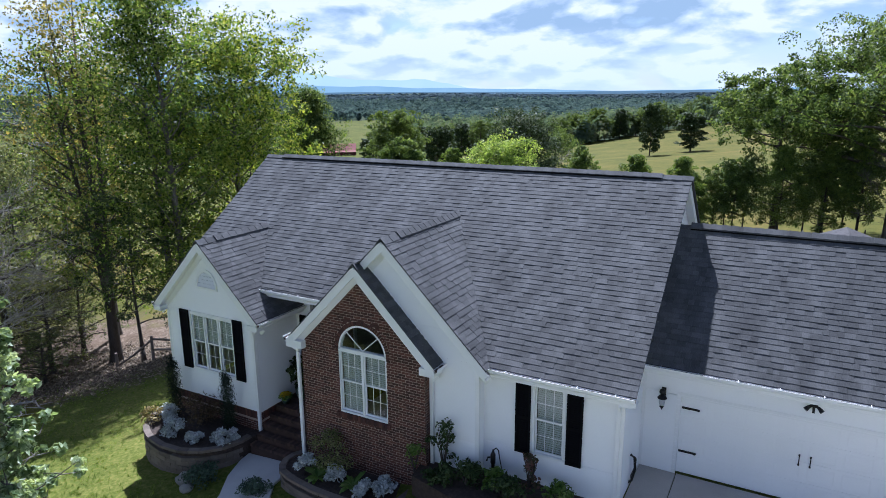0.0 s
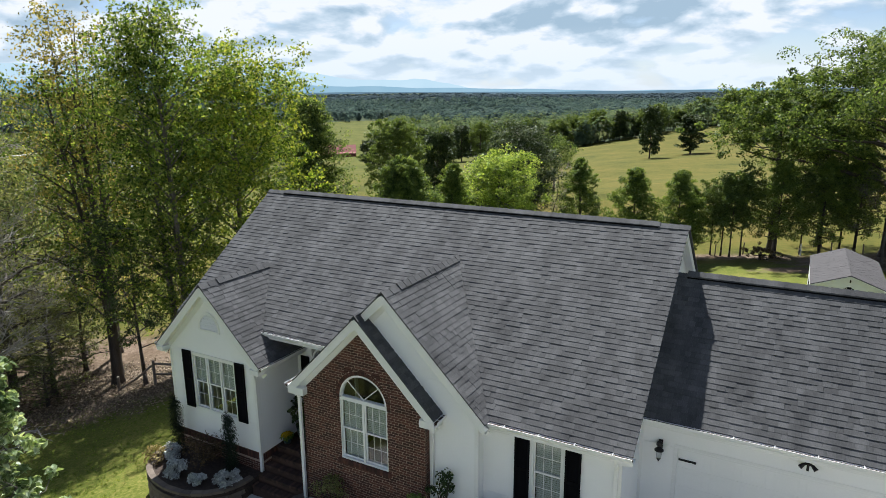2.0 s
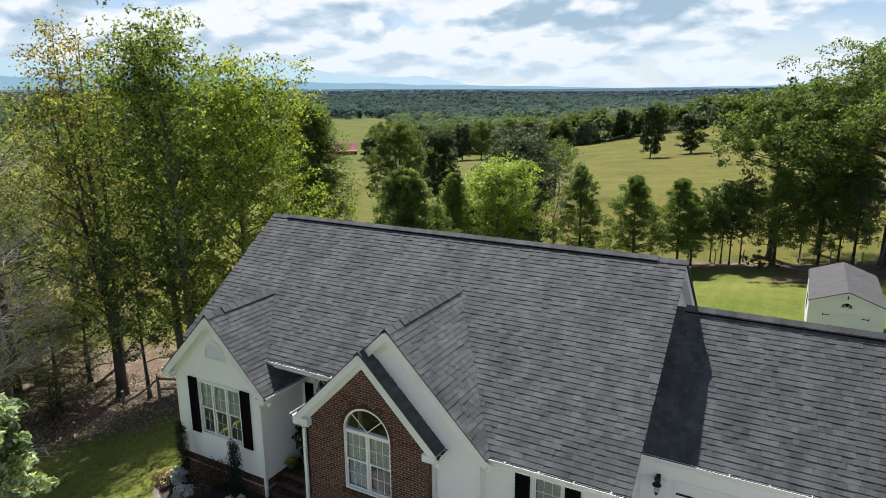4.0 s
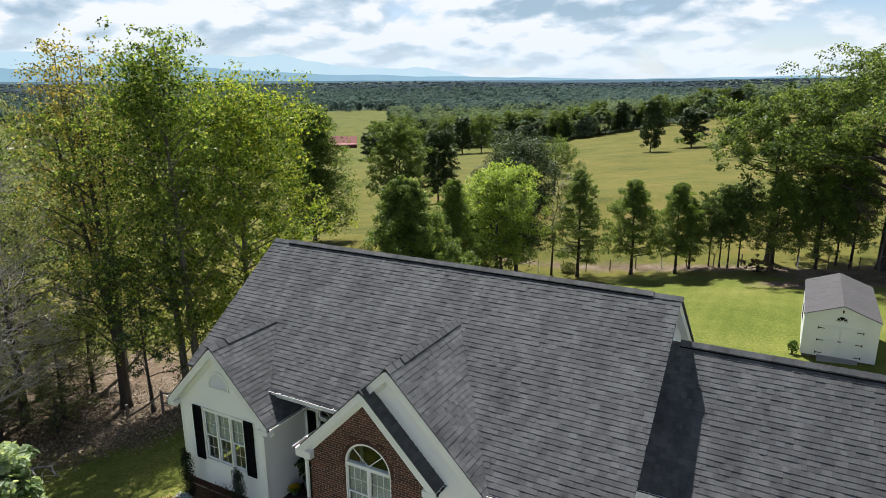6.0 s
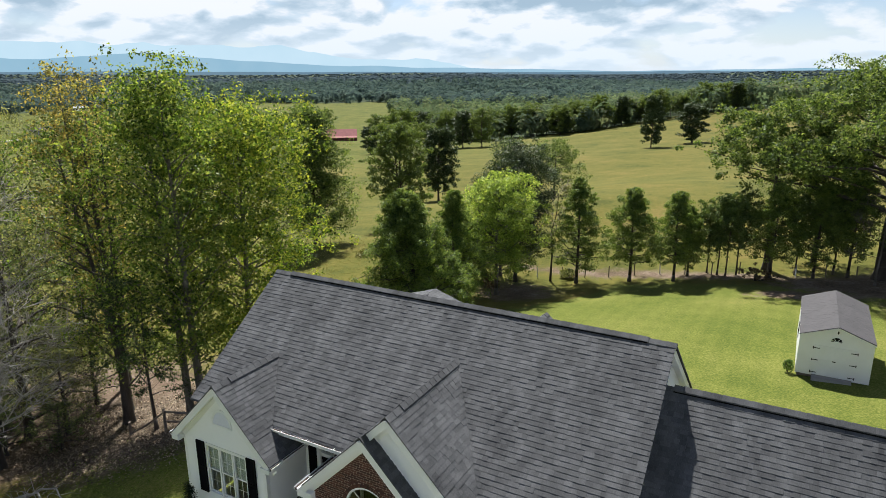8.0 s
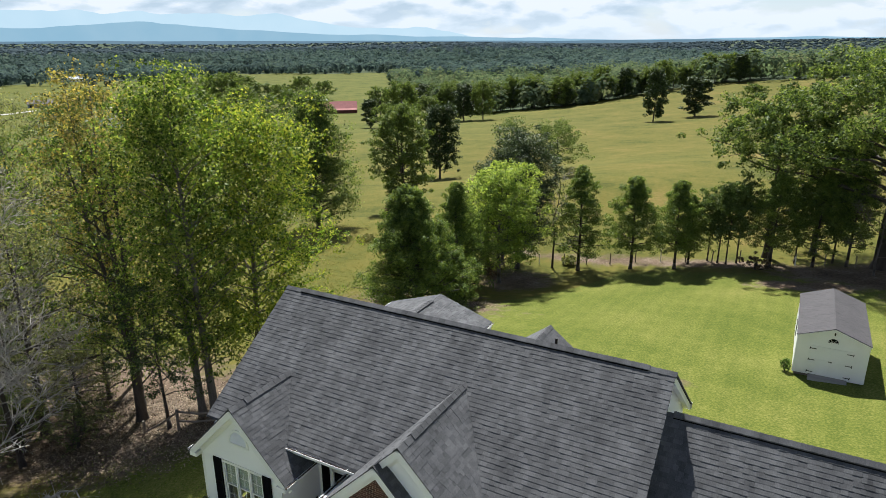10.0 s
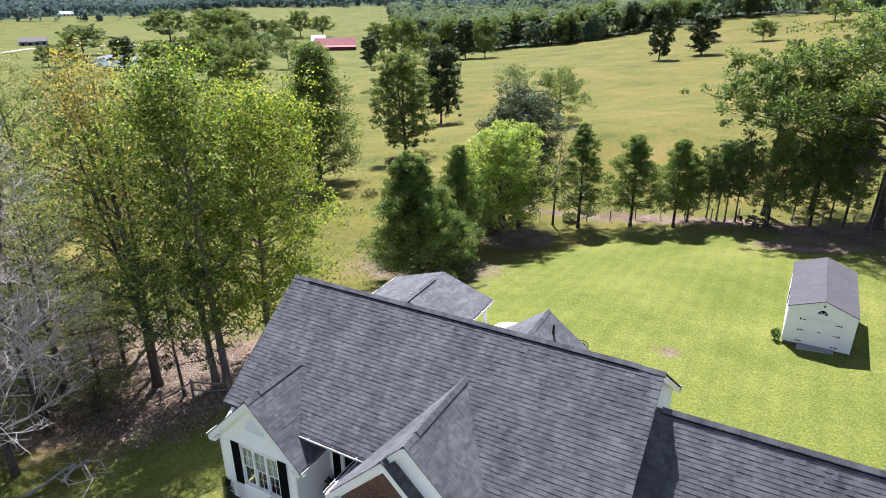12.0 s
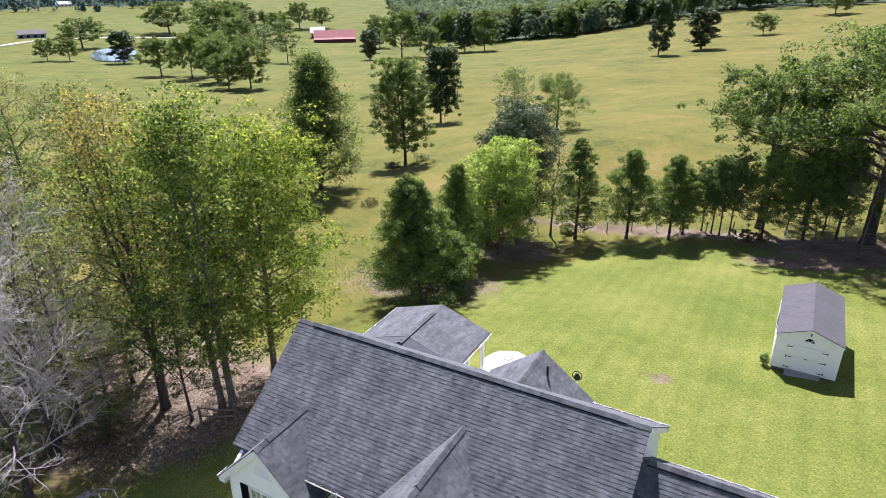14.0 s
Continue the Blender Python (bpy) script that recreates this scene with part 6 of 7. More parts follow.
for k, (a, b) in enumerate(((SM - 1.02, SM - 0.01), (SM + 0.01, SM + 1.02))):
    bm = bmesh.new()
    box(bm, a, b, SY0 - 0.035, SY0 - 0.004, 0.2, 1.85)
    d = part("door", bm, TRIM, shed, "white plank door with black hinges")
    for z0, z1 in ((0.2, 0.3), (1.75, 1.85), (1.0, 1.1)):
        bm = bmesh.new()
        box(bm, a, b, SY0 - 0.05, SY0 - 0.034, z0, z1)
        part("rail", bm, TRIM, d)
    for x0, x1 in ((a, a + 0.09), (b - 0.09, b)):
        bm = bmesh.new()
        box(bm, x0, x1, SY0 - 0.049, SY0 - 0.034, 0.3, 1.75)
        part("stile", bm, TRIM, d)
    for z in (0.33, 1.03, 1.7):
        bm = bmesh.new()
        x = a + 0.01 if k == 0 else b - 0.01
        beam(bm, (x, SY0 - 0.055, z), (x + (0.3 if k == 0 else -0.3), SY0 - 0.055, z), 0.012, 0.04)
        beam(bm, (x, SY0 - 0.055, z - 0.07), (x, SY0 - 0.055, z + 0.07), 0.012, 0.04, (1, 0, 0))
        part("hinge", bm, IRON, d)
bm = bmesh.new()
beam(bm, (SM - 0.08, SY0 - 0.06, 1.08), (SM + 0.1, SY0 - 0.06, 1.06), 0.02, 0.04)
part("latch", bm, IRON, shed)
bm = bmesh.new()
prism(bm, [(SM + 0.25 * math.cos(math.pi * i / 14), SY0 - 0.012, 2.17 + 0.25 * math.sin(math.pi * i / 14)) for i in range(15)], (0, 0.01, 0))
w = part("window", bm, BLACK, shed, "dark half-round sunburst window")
bm = bmesh.new()
for i in range(5):
    a = math.pi * (i + 0.5) / 5 - math.pi / 10 + math.pi / 10
    beam(bm, (SM, SY0 - 0.02, 2.17), (SM + 0.25 * math.cos(a), SY0 - 0.02, 2.17 + 0.25 * math.sin(a)), 0.02, 0.02)
tube(bm, [(SM + 0.27 * math.cos(math.pi * i / 14), SY0 - 0.015, 2.17 + 0.27 * math.sin(math.pi * i / 14)) for i in range(15)], 0.02, 6)
part("bar", bm, TRIM, w)
bm = bmesh.new()
lathe(bm, [(0.03, 0), (0.04, 0.1), (0.02, 0.16)], (SM, SY0 - 0.18, 2.68), 8)
part("lamp", bm, IRON, shed, "small dark lamp under the peak")
bm = bmesh.new()
box(bm, SX0 - 0.03, SX0 - 0.004, 41.3, 42.1, 0.95, 1.7)
part("window", bm, BLACK, shed, "dark side window")
for x0, x1, y0, y1 in ((SX0, SX1, SY0 + 0.1, SY0 + 0.3), (SX0, SX1, SY1 - 0.3, SY1 - 0.1), (SX0, SX1, 42.2, 42.5)):
    bm = bmesh.new()
    box(bm, x0 + 0.1, x1 - 0.1, y0, y1, -0.9, 0.13)
    part("skid", bm, POSTWOOD, shed)
for i in range(6):
    bm = bmesh.new()
    y = SY0 - 0.06 - 0.14 * i
    z = 0.20 - 0.05 * i
    hexa(bm, [(SM - 0.92, y - 0.13, z - 0.09), (SM + 0.92, y - 0.13, z - 0.09), (SM + 0.92, y, z - 0.04), (SM - 0.92, y, z - 0.04), (SM - 0.92, y - 0.13, z - 0.05), (SM + 0.92, y - 0.13, z - 0.05), (SM + 0.92, y, z), (SM - 0.92, y, z)])
    part("ramp_board", bm, RAMPWOOD, shed, "grey weathered ramp plank")
bushy("shrub", (0.95, 38.4, height(0.95, 38.4)), "small green bush at the shed's corner", "shrub", HOSTA, 0.7, 0.8, 0.11, 380, 120)

# patio umbrella over its table
umb = thing("patio_umbrella", (-11.1, 27.9, height(-11.1, 27.9)), "cream octagonal patio umbrella with a red printed hub", "umbrella")
umb.scale = (0.95, 0.95, 0.78)
bm = bmesh.new()
tube(bm, [(0, 0, 0), (0, 0, 2.5)], 0.025, 10)
part("pole", bm, TRIM, umb, local=True)
bm = bmesh.new()
lathe(bm, [(0.25, 0), (0.24, 0.06), (0.05, 0.10)], (0, 0, 0), 16)
part("base", bm, IRON, umb, local=True)
verts = [(0, 0, 2.52)]
for ring, (r, z) in enumerate(((0.35, 2.45), (0.9, 2.22), (1.45, 1.95), (1.46, 1.80))):
    for i in range(16):
        k = 1.0 if i % 2 == 0 else 0.96
        verts.append((math.cos(i * math.pi / 8) * r * k, math.sin(i * math.pi / 8) * r * k, z - (0 if i % 2 == 0 else 0.02)))
bm = bmesh.new()
vs = [bm.verts.new(v) for v in verts]
for i in range(16):
    j = (i + 1) % 16
    bm.faces.new((vs[0], vs[1 + i], vs[1 + j]))
    for k in range(3):
        bm.faces.new((vs[1 + 16 * k + i], vs[1 + 16 * (k + 1) + i], vs[1 + 16 * (k + 1) + j], vs[1 + 16 * k + j]))
canopy = part("canopy", bm, CANVAS, umb, "cream canvas canopy", local=True)
for i in range(8):
    bm = bmesh.new()
    a = i * math.pi / 4 + 0.3
    bmesh.ops.create_circle(bm, cap_ends=True, radius=0.075, segments=8)
    for v in bm.verts:
        v.co = Vector((math.cos(a) * 0.24 + v.co.x, math.sin(a) * 0.24 + v.co.y * 0.7, 0))
        rr = math.hypot(v.co.x, v.co.y)
        v.co.z = 2.535 - 0.20 * rr - 0.14 * max(rr - 0.35, 0) * 1.6
    part("print", bm, REDCLOTH, canopy, "red printed motif", local=True)
for i in range(8):
    bm = bmesh.new()
    a = i * math.pi / 4
    beam(bm, (0, 0, 2.42), (math.cos(a) * 1.43, math.sin(a) * 1.43, 1.90), 0.015, 0.015)
    part("rib", bm, TRIM, umb, local=True)

# dinner bell on a white post
bell = thing("dinner_bell", (-7.45, 28.4, height(-7.45, 28.4)), "black cast-iron bell in a round yoke on a white post", "bell")
bell.scale = (0.8, 0.8, 0.8)
bm = bmesh.new()
box(bm, -0.07, 0.07, -0.07, 0.07, -0.1, 1.75)
part("post", bm, TRIM, bell, local=True)
bm = bmesh.new()
tube(bm, [(0.32 * math.cos(a * math.pi / 10), 0, 2.1 + 0.32 * math.sin(a * math.pi / 10)) for a in range(21)], 0.03, 6, cap=False)
beam(bm, (0, 0, 1.72), (0, 0, 1.82), 0.1, 0.1, (0, 1, 0))
part("yoke", bm, IRON, bell, local=True)
bm = bmesh.new()
lathe(bm, [(0.24, 0.0), (0.20, 0.07), (0.13, 0.20), (0.10, 0.27), (0.03, 0.31)], (0, 0, 1.97), 16)
part("bell", bm, IRON, bell, local=True, smooth=True)

# fence posts and rails
for i in range(17):
    x = -23.0 + i * 2.4
    y = 67.4 - 0.006 * (x - 2) ** 2 + 0.3 * math.sin(i * 1.7)
    bm = bmesh.new()
    h = 1.1 + 0.2 * rng.random()
    z0 = height(x, y)
    tube(bm, [(x, y, z0 - 0.2), (x + 0.05 * math.sin(i), y, z0 + h)], [0.06, 0.05], 7)
    single("fence_post", bm, POSTWOOD if i % 5 else TRIM, "weathered round pasture fence post", "fence post", "pasture fence posts")
fence = thing("rail_fence", (-26.3, 19.8, height(-26.3, 19.8)), "old wooden post with sagging split rails in leaf litter", "fence")
z0 = height(-26.3, 19.8)
for dx, dy, h in ((0, 0, 1.3), (2.2, 0.6, 1.2), (-2.3, -0.4, 0.8)):
    bm = bmesh.new()
    z1 = height(-26.3 + dx, 19.8 + dy)
    tube(bm, [(-26.3 + dx, 19.8 + dy, z1 - 0.2), (-26.28 + dx, 19.8 + dy, z1 + h)], [0.08, 0.07], 7)
    part("post", bm, POSTWOOD, fence)
for a, b in (((-26.3, 19.8, z0 + 1.15), (-24.1, 20.4, height(-24.1, 20.4) + 0.8)), ((-26.3, 19.8, z0 + 1.1), (-28.6, 19.4, height(-28.6, 19.4) + 0.1)), ((-26.3, 19.8, z0 + 0.6), (-24.1, 20.4, height(-24.1, 20.4) + 0.4))):
    bm = bmesh.new()
    a, b = Vector(a), Vector(b)
    tube(bm, [a, (a + b) / 2 - Vector((0, 0, 0.08)), b], [0.05, 0.055, 0.045], 6)
    part("rail", bm, POSTWOOD, fence)

# ---- trees ----


def tree_parts(seed, H, base, R, shape, limbs, clumps, per, leaf, spread, rise, trunk_r, lean=(0, 0), fork=0, flat=0.7, aspect=0.6, inner=0.3, limb_r=0.16, twig=True, taper=0.0, puff=1.0):
    """Wood and leaves of a tree that stands at the origin. H its height, base where the crown begins, R its greatest reach,
    shape(f) the share of R at a share f of the crown's height, rise the limbs' slope; fork: extra leaders; puff: how full the clumps are."""
    r = random.Random(seed)
    bm = bmesh.new()
    lean = Vector((lean[0], lean[1], 0))

    def axis(z, k=0):
        f = z / H
        sway = Vector((math.sin(f * 5 + seed) * 0.015 * H * f, math.cos(f * 4 + seed * 1.7) * 0.015 * H * f, 0))
        out = Vector((math.cos(k * 2.5 + seed), math.sin(k * 2.5 + seed), 0)) * (0.10 * H * max(f - 0.18, 0) if k else 0)
        return lean * H * f + sway + out + Vector((0, 0, z))

    def girth(z):
        f = z / H
        return trunk_r * (1.0 - 0.93 * f) + trunk_r * 0.45 * max(0, 1 - z / 0.7) ** 2
    for k in range(fork + 1):
        zs = [0, 0.25, 0.7] + [H * (0.06 + 0.9 * i / 9) for i in range(10)]
        tube(bm, [axis(z, k) - Vector((0, 0, 0.3 if z == 0 else 0)) for z in zs], [girth(z) * (1 if k == 0 else 0.72) for z in zs], 9 if trunk_r > 0.15 else 7)
    centres, sizes = [], []
    for i in range(limbs):
        f = ((i + r.random()) / limbs) ** 0.9
        z0 = base + f * (H - base) * 0.93
        k = i % (fork + 1)
        az = i * 2.399 + r.random() * 0.9
        L = R * shape(f) * (0.72 + 0.4 * r.random())
        p0 = axis(z0, k)
        d = Vector((math.cos(az), math.sin(az), 0))
        up = rise * (0.7 + 0.6 * r.random())
        pts = [p0]
        for t in (0.33, 0.66, 1.0):
            pts.append(p0 + d * L * t + Vector((0, 0, L * up * t * (1.15 - 0.35 * t))) + Vector((r.gauss(0, 1), r.gauss(0, 1), r.gauss(0, 1))) * 0.05 * L)
        w = min(girth(z0) * 0.55, limb_r * trunk_r * 3) * (0.5 + 0.5 * L / R)
        tube(bm, pts, [w, w * 0.7, w * 0.42, w * 0.12], 5, cap=False)
        for c in range(clumps):
            t = inner + (1.05 - inner) * r.random() ** 0.75
            j = min(int(t * 3), 2)
            q = pts[j].lerp(pts[j + 1], t * 3 - j)
            slim = 1 - taper * (1 - min(shape(f), 1))
            far = 0.9 if spread > 0.9 else 1.5
            side = Vector([max(-far, min(far, r.gauss(m, g))) for m, g in ((0, 1), (0, 1), (0.1, 0.7))]) * spread * slim * (0.55 + 0.6 * t)
            if twig:
                tube(bm, [q, q + side * 0.55, q + side], [w * 0.25 + 0.006, w * 0.14 + 0.004, 0.004], 4, cap=False)
            centres.append(q + side)
            sizes.append(spread * slim * puff * (0.26 + 0.30 * r.random()))
    for k in range(fork + 1):
        centres.append(axis(H * 0.94, k))
        sizes.append(spread * (0.6 - 0.4 * taper))
    crown = leaf_cloud([tuple(c) for c in centres], per, sizes, leaf, seed, flat, aspect, three=leaf != 0.17) if per else None
    return bm, crown


def tree(name, x, y, label, mat, bark=BARK, group="", sink=0.0, category="tree", **how):
    ob = thing(name, (x, y, height(x, y) - sink), label, category, group)
    wood, crown = tree_parts(**how)
    part("trunk", wood, bark, ob, local=True, smooth=True)
    if crown:
        part("crown", crown, mat, ob, local=True)
    return ob


def again(ob, x, y, s, sz=None, turn=0.0, label="", sink=0.0):
    m = Matrix.Translation((x, y, height(x, y) - sink)) @ Matrix.Rotation(turn, 4, "Z") @ Matrix.Diagonal((s, s, sz or s, 1))
    c = copy_thing(ob, m)
    return tagged(c, label) if label else c


def ovoid(f):
    return math.sqrt(max(1 - (2 * f - 0.85) ** 2 / 1.6, 0.06))


def column(f):
    return 0.55 + 0.45 * math.sin(math.pi * min(f * 0.95 + 0.08, 1)) if f < 0.75 else 0.95 * (1 - f) * 2.2 + 0.18


def plump(f):
    """A cedar: full below, rounded in at the top."""
    return (0.72 + 0.28 * min(f / 0.15, 1)) * max((1.0 - f) ** 0.72, 0.07)


def dome(f):
    return math.sqrt(max(1 - f * f * 0.9, 0.08))


def bare_wood(seed, H, R, base, trunk_r, lean=(0, 0), counts=(15, 6, 5, 4), twist=0.55):
    """A leafless tree: limbs, branches, twigs and fine ends, each level thinner."""
    r = random.Random(seed)
    bm, stem = bmesh.new(), bmesh.new()
    lean = Vector((lean[0], lean[1], 1))
    zs = [-0.3, 0.3, 1.0] + [H * k / 6 for k in range(1, 7)]
    wob = [Vector((r.gauss(0, 0.02 * H * max(z, 0) / H), r.gauss(0, 0.02 * H * max(z, 0) / H), 0)) for z in zs]
    trunk = [lean * z + w for z, w in zip(zs, wob)]
    tube(stem, trunk, [trunk_r * 1.3, trunk_r * 1.1] + [trunk_r * (1 - 0.93 * z / H) for z in zs[2:]], 8)

    def grow(p, d, L, w, level):
        pts = [p]
        for k in (1, 2, 3):
            d = (d + Vector((r.gauss(0, 1), r.gauss(0, 1), r.gauss(0.25, 0.8))) * 0.16).normalized()
            pts.append(pts[-1] + d * L / 3)
        if level == 3:
            pts = [pts[0], pts[2], pts[3]]
        tube(bm, pts, [w * (1 - 0.7 * k / (len(pts) - 1)) for k in range(len(pts))], (6, 5, 4, 3)[level], cap=False)
        if level < 3:
            for k in range(counts[level + 1]):
                t = 0.2 + 0.8 * (k + r.random()) / counts[level + 1]
                j = min(int(t * 3), 2)
                q = pts[j].lerp(pts[j + 1], min(t * 3 - j, 1))
                side = Vector((r.gauss(0, 1), r.gauss(0, 1), r.gauss(0.15, 0.7))).normalized()
                grow(q, (d * (1 - twist) + side * twist).normalized(), L * (0.62 - 0.25 * t) * (0.8 + 0.5 * r.random()), w * 0.48 + 0.004, level + 1)
    for i in range(counts[0]):
        f = (i + r.random()) / counts[0]
        z = base + (H - base) * 0.9 * f
        az = i * 2.399 + r.random()
        k = next((j for j in range(1, len(zs)) if zs[j] >= z), len(zs) - 1)
        p = trunk[k - 1].lerp(trunk[k], (z - zs[k - 1]) / (zs[k] - zs[k - 1]))
        up = 0.25 + 0.9 * f
        L = R * (1.0 - 0.45 * f) * (0.75 + 0.4 * r.random())
        grow(p, Vector((math.cos(az), math.sin(az), up)).normalized(), L, trunk_r * 0.28 * (1 - 0.5 * f), 0)
    return stem, bm


def bare_tree(name, x, y, label, bark, group="", **how):
    ob = thing(name, (x, y, height(x, y)), label, "tree", group)
    stem, twigs = bare_wood(**how)
    part("trunk", stem, DARKBARK if bark is GREYBARK else bark, ob, local=True, smooth=True)
    part("branchwork", twigs, bark, ob, local=True, smooth=True)
    return ob


# tall poplars beside the house
POP = dict(limbs=54, clumps=12, per=25, leaf=0.178, puff=1.0, twig=False, spread=0.8, rise=0.85, inner=0.25, limb_r=0.075)
tree("poplar_tree", -26.4, 21.5, "tall tulip poplar with thin green crown in leaf litter", POPLAR, seed=11, H=17.6, base=2.2, R=3.0, shape=column, trunk_r=0.21, lean=(-0.085, 0.02), **POP)
tree("poplar_tree", -25.8, 21.8, "tall straight tulip poplar with pale trunk", POPLAR, seed=12, H=18.4, base=2.6, R=2.9, shape=column, trunk_r=0.23, lean=(-0.035, 0.0), **POP)
tree("poplar_tree", -26.3, 25.8, "tulip poplar with dense yellow-green crown", BRIGHT_POP, seed=13, H=15.7, base=2.2, R=4.2, shape=ovoid, trunk_r=0.22, lean=(0.03, 0.0), limbs=80, clumps=14, per=38, leaf=0.182, twig=False, puff=1.2, spread=0.72, rise=0.7, inner=0.3, limb_r=0.075)
tree("poplar_tree", -30.9, 20.9, "old forked poplar with a broad split base", POPLAR, DARKBARK, seed=14, H=16.6, base=2.0, R=3.6, shape=column, trunk_r=0.30, lean=(-0.03, 0.01), fork=2, **{**POP, "limbs": 50, "per": 18})
tree("poplar_tree", -33.0, 22.4, "tall poplar turning yellow and brown", POPLAR_Y, seed=15, H=20.2, base=4.0, R=2.5, shape=column, trunk_r=0.2, lean=(0.0, 0.0), fork=1, **{**POP, "per": 18})
tree("poplar_tree", -37.5, 25.5, "airy poplar with browning leaves at the wood's edge", POPLAR_Y, seed=17, H=18.0, base=4.0, R=2.6, shape=column, trunk_r=0.2, fork=1, **{**POP, "per": 15})
tree("young_tree", -27.3, 20.0, "slender leaning young tree with dark leaves", DARKLEAF, DARKBARK, seed=16, H=8.2, base=1.8, R=2.7, shape=ovoid, limbs=24, clumps=7, per=50, leaf=0.13, spread=0.5, rise=0.35, trunk_r=0.10, lean=(-0.06, 0.03))
# the wood's dim edge
BR = dict(puff=1.15, limbs=36, clumps=9, per=28, leaf=0.165, spread=0.72, rise=0.45, inner=0.2)
e1 = tree("edge_tree", -36.0, 18.2, "dull green tree at the wood's edge", BRUSH, DARKBARK, "wood's edge trees", seed=21, H=12.6, base=0.9, R=4.2, shape=ovoid, trunk_r=0.26, **BR)
e2 = tree("edge_tree", -43.0, 23.0, "dark green tree at the wood's edge", BRUSH2, DARKBARK, "wood's edge trees", seed=22, H=12.2, base=0.8, R=4.6, shape=dome, trunk_r=0.28, **BR)
for ob, x, y, s, sz, t in ((e1, -42.0, 14.8, 1.05, 1.0, 1.0), (e1, -45.0, 21.0, 1.1, 1.12, 3.0), (e2, -52.0, 25.0, 1.2, 1.45, 0.6), (e2, -56.0, 34.0, 1.15, 1.5, 2.6), (e1, -60.0, 31.0, 1.1, 1.55, 5.2), (e2, -33.4, 13.2, 0.4, 0.26, 2.2), (e2, -39.6, 12.4, 0.6, 0.5, 0.3), (e2, -31.8, 17.6, 0.34, 0.22, 1.9), (e1, -63.0, 27.0, 1.2, 1.5, 1.6), (e2, -40.0, 17.8, 0.7, 0.55, 1.2), (e2, -37.6, 14.6, 0.55, 0.4, 3.3), (e1, -39.5, 21.0, 0.6, 0.45, 0.9), (e2, -34.6, 16.2, 0.42, 0.3, 5.0), (e1, -34.0, 19.2, 0.62, 0.42, 4.0), (e2, -36.6, 22.6, 0.55, 0.42, 2.2)):
    again(ob, x, y, s, sz, t)
# bare trees at the wood's edge
dead = bare_tree("bare_tree", -30.0, 12.1, "leafless grey tree with fine tangled twigs", GREYBARK, seed=31, H=13.4, R=5.2, base=2.0, trunk_r=0.19, lean=(-0.05, 0.0))
again(dead, -32.8, 15.2, 0.85, 0.8, 2.0, "leafless grey tree behind another bare one")
again(dead, -35.0, 10.8, 0.95, 1.0, 4.0, "leafless grey tree at the wood's edge")
again(dead, -36.5, 17.0, 1.0, 1.15, 5.3, "tall leafless grey tree among leafy ones")
tree("edge_tree", -31.0, 11.2, "ivy-clad trunk with sparse leaves", BRUSH, DARKBARK, "wood's edge trees", seed=33, H=6.0, base=0.6, R=1.6, shape=column, limbs=20, clumps=5, per=24, leaf=0.16, spread=0.35, rise=0.4, trunk_r=0.18)
for i, (x, y, a, L) in enumerate(((-27.4, 11.2, 0.5, 4.2), (-26.6, 12.4, 1.0, 3.0), (-27.6, 13.1, 0.2, 3.2))):
    r = random.Random(i)
    branch = thing("fallen_branch", (x, y, height(x, y)), "bleached crooked fallen branch on the grass", "branch", "fallen branches")
    pts = []
    for t in (0, 0.2, 0.4, 0.6, 0.8, 1.0):
        b = a + 0.7 * math.sin(t * 4 + i)
        q = Vector((x + math.cos(b) * L * t, y + math.sin(b) * L * t, 0))
        pts.append(Vector((q.x, q.y, height(q.x, q.y) + 0.10 + 0.5 * math.sin(t * 2.6))))
    bm = bmesh.new()
    tube(bm, pts, [0.07, 0.06, 0.045, 0.035, 0.022, 0.008], 6)
    part("limb", bm, GREYBARK, branch)
    for k in range(16):
        t = 0.15 + 0.85 * r.random()
        m = min(int(t * 5), 4)
        q = pts[m].lerp(pts[m + 1], t * 5 - m)
        v = Vector((r.gauss(0, 0.5), r.gauss(0, 0.5), abs(r.gauss(0.1, 0.3))))
        bm = bmesh.new()
        tube(bm, [q, q + v * 0.5 + Vector((0, 0, 0.08)), q + v], [0.014, 0.009, 0.003], 4)
        part("twig", bm, GREYBARK, branch)
# the maple whose crown stands close by the camera's climb
tree("maple_tree", -13.0, 6.55, "young maple, leaf gloss whitened into the colour", MAPLE, BARK, seed=41, H=6.9, base=0.9, R=1.25, shape=lambda f: 1.0 - 0.8 * f, limbs=44, clumps=8, per=28, leaf=0.17, spread=0.25, rise=0.5, trunk_r=0.11)

# ---- the fence row and the oaks ----
ced = tree("cedar_tree", -23.5, 39.2, "broad green cedar with two leaders at the lawn's edge", CEDAR, DARKBARK, seed=51, H=10.4, base=0.3, R=4.7, shape=plump, taper=0.6, limbs=130, clumps=10, per=84, leaf=0.16, spread=0.46, rise=0.25, trunk_r=0.2, fork=1, flat=0.8, aspect=0.5, puff=1.9)
ced2 = tree("cedar_tree", -24.2, 47.0, "dark green cedar beside the pasture fence", CEDAR, DARKBARK, seed=52, H=10.5, base=0.8, R=3.2, shape=plump, taper=0.6, limbs=70, clumps=8, per=56, leaf=0.17, spread=0.42, rise=0.3, trunk_r=0.18, flat=0.8, aspect=0.4, puff=1.8)
again(ced2, -21.6, 42.0, 0.6, 0.5, 1.0, "small dark cedar at the lawn's edge")
again(ced2, -25.8, 52.0, 0.85, 0.8, 2.6)
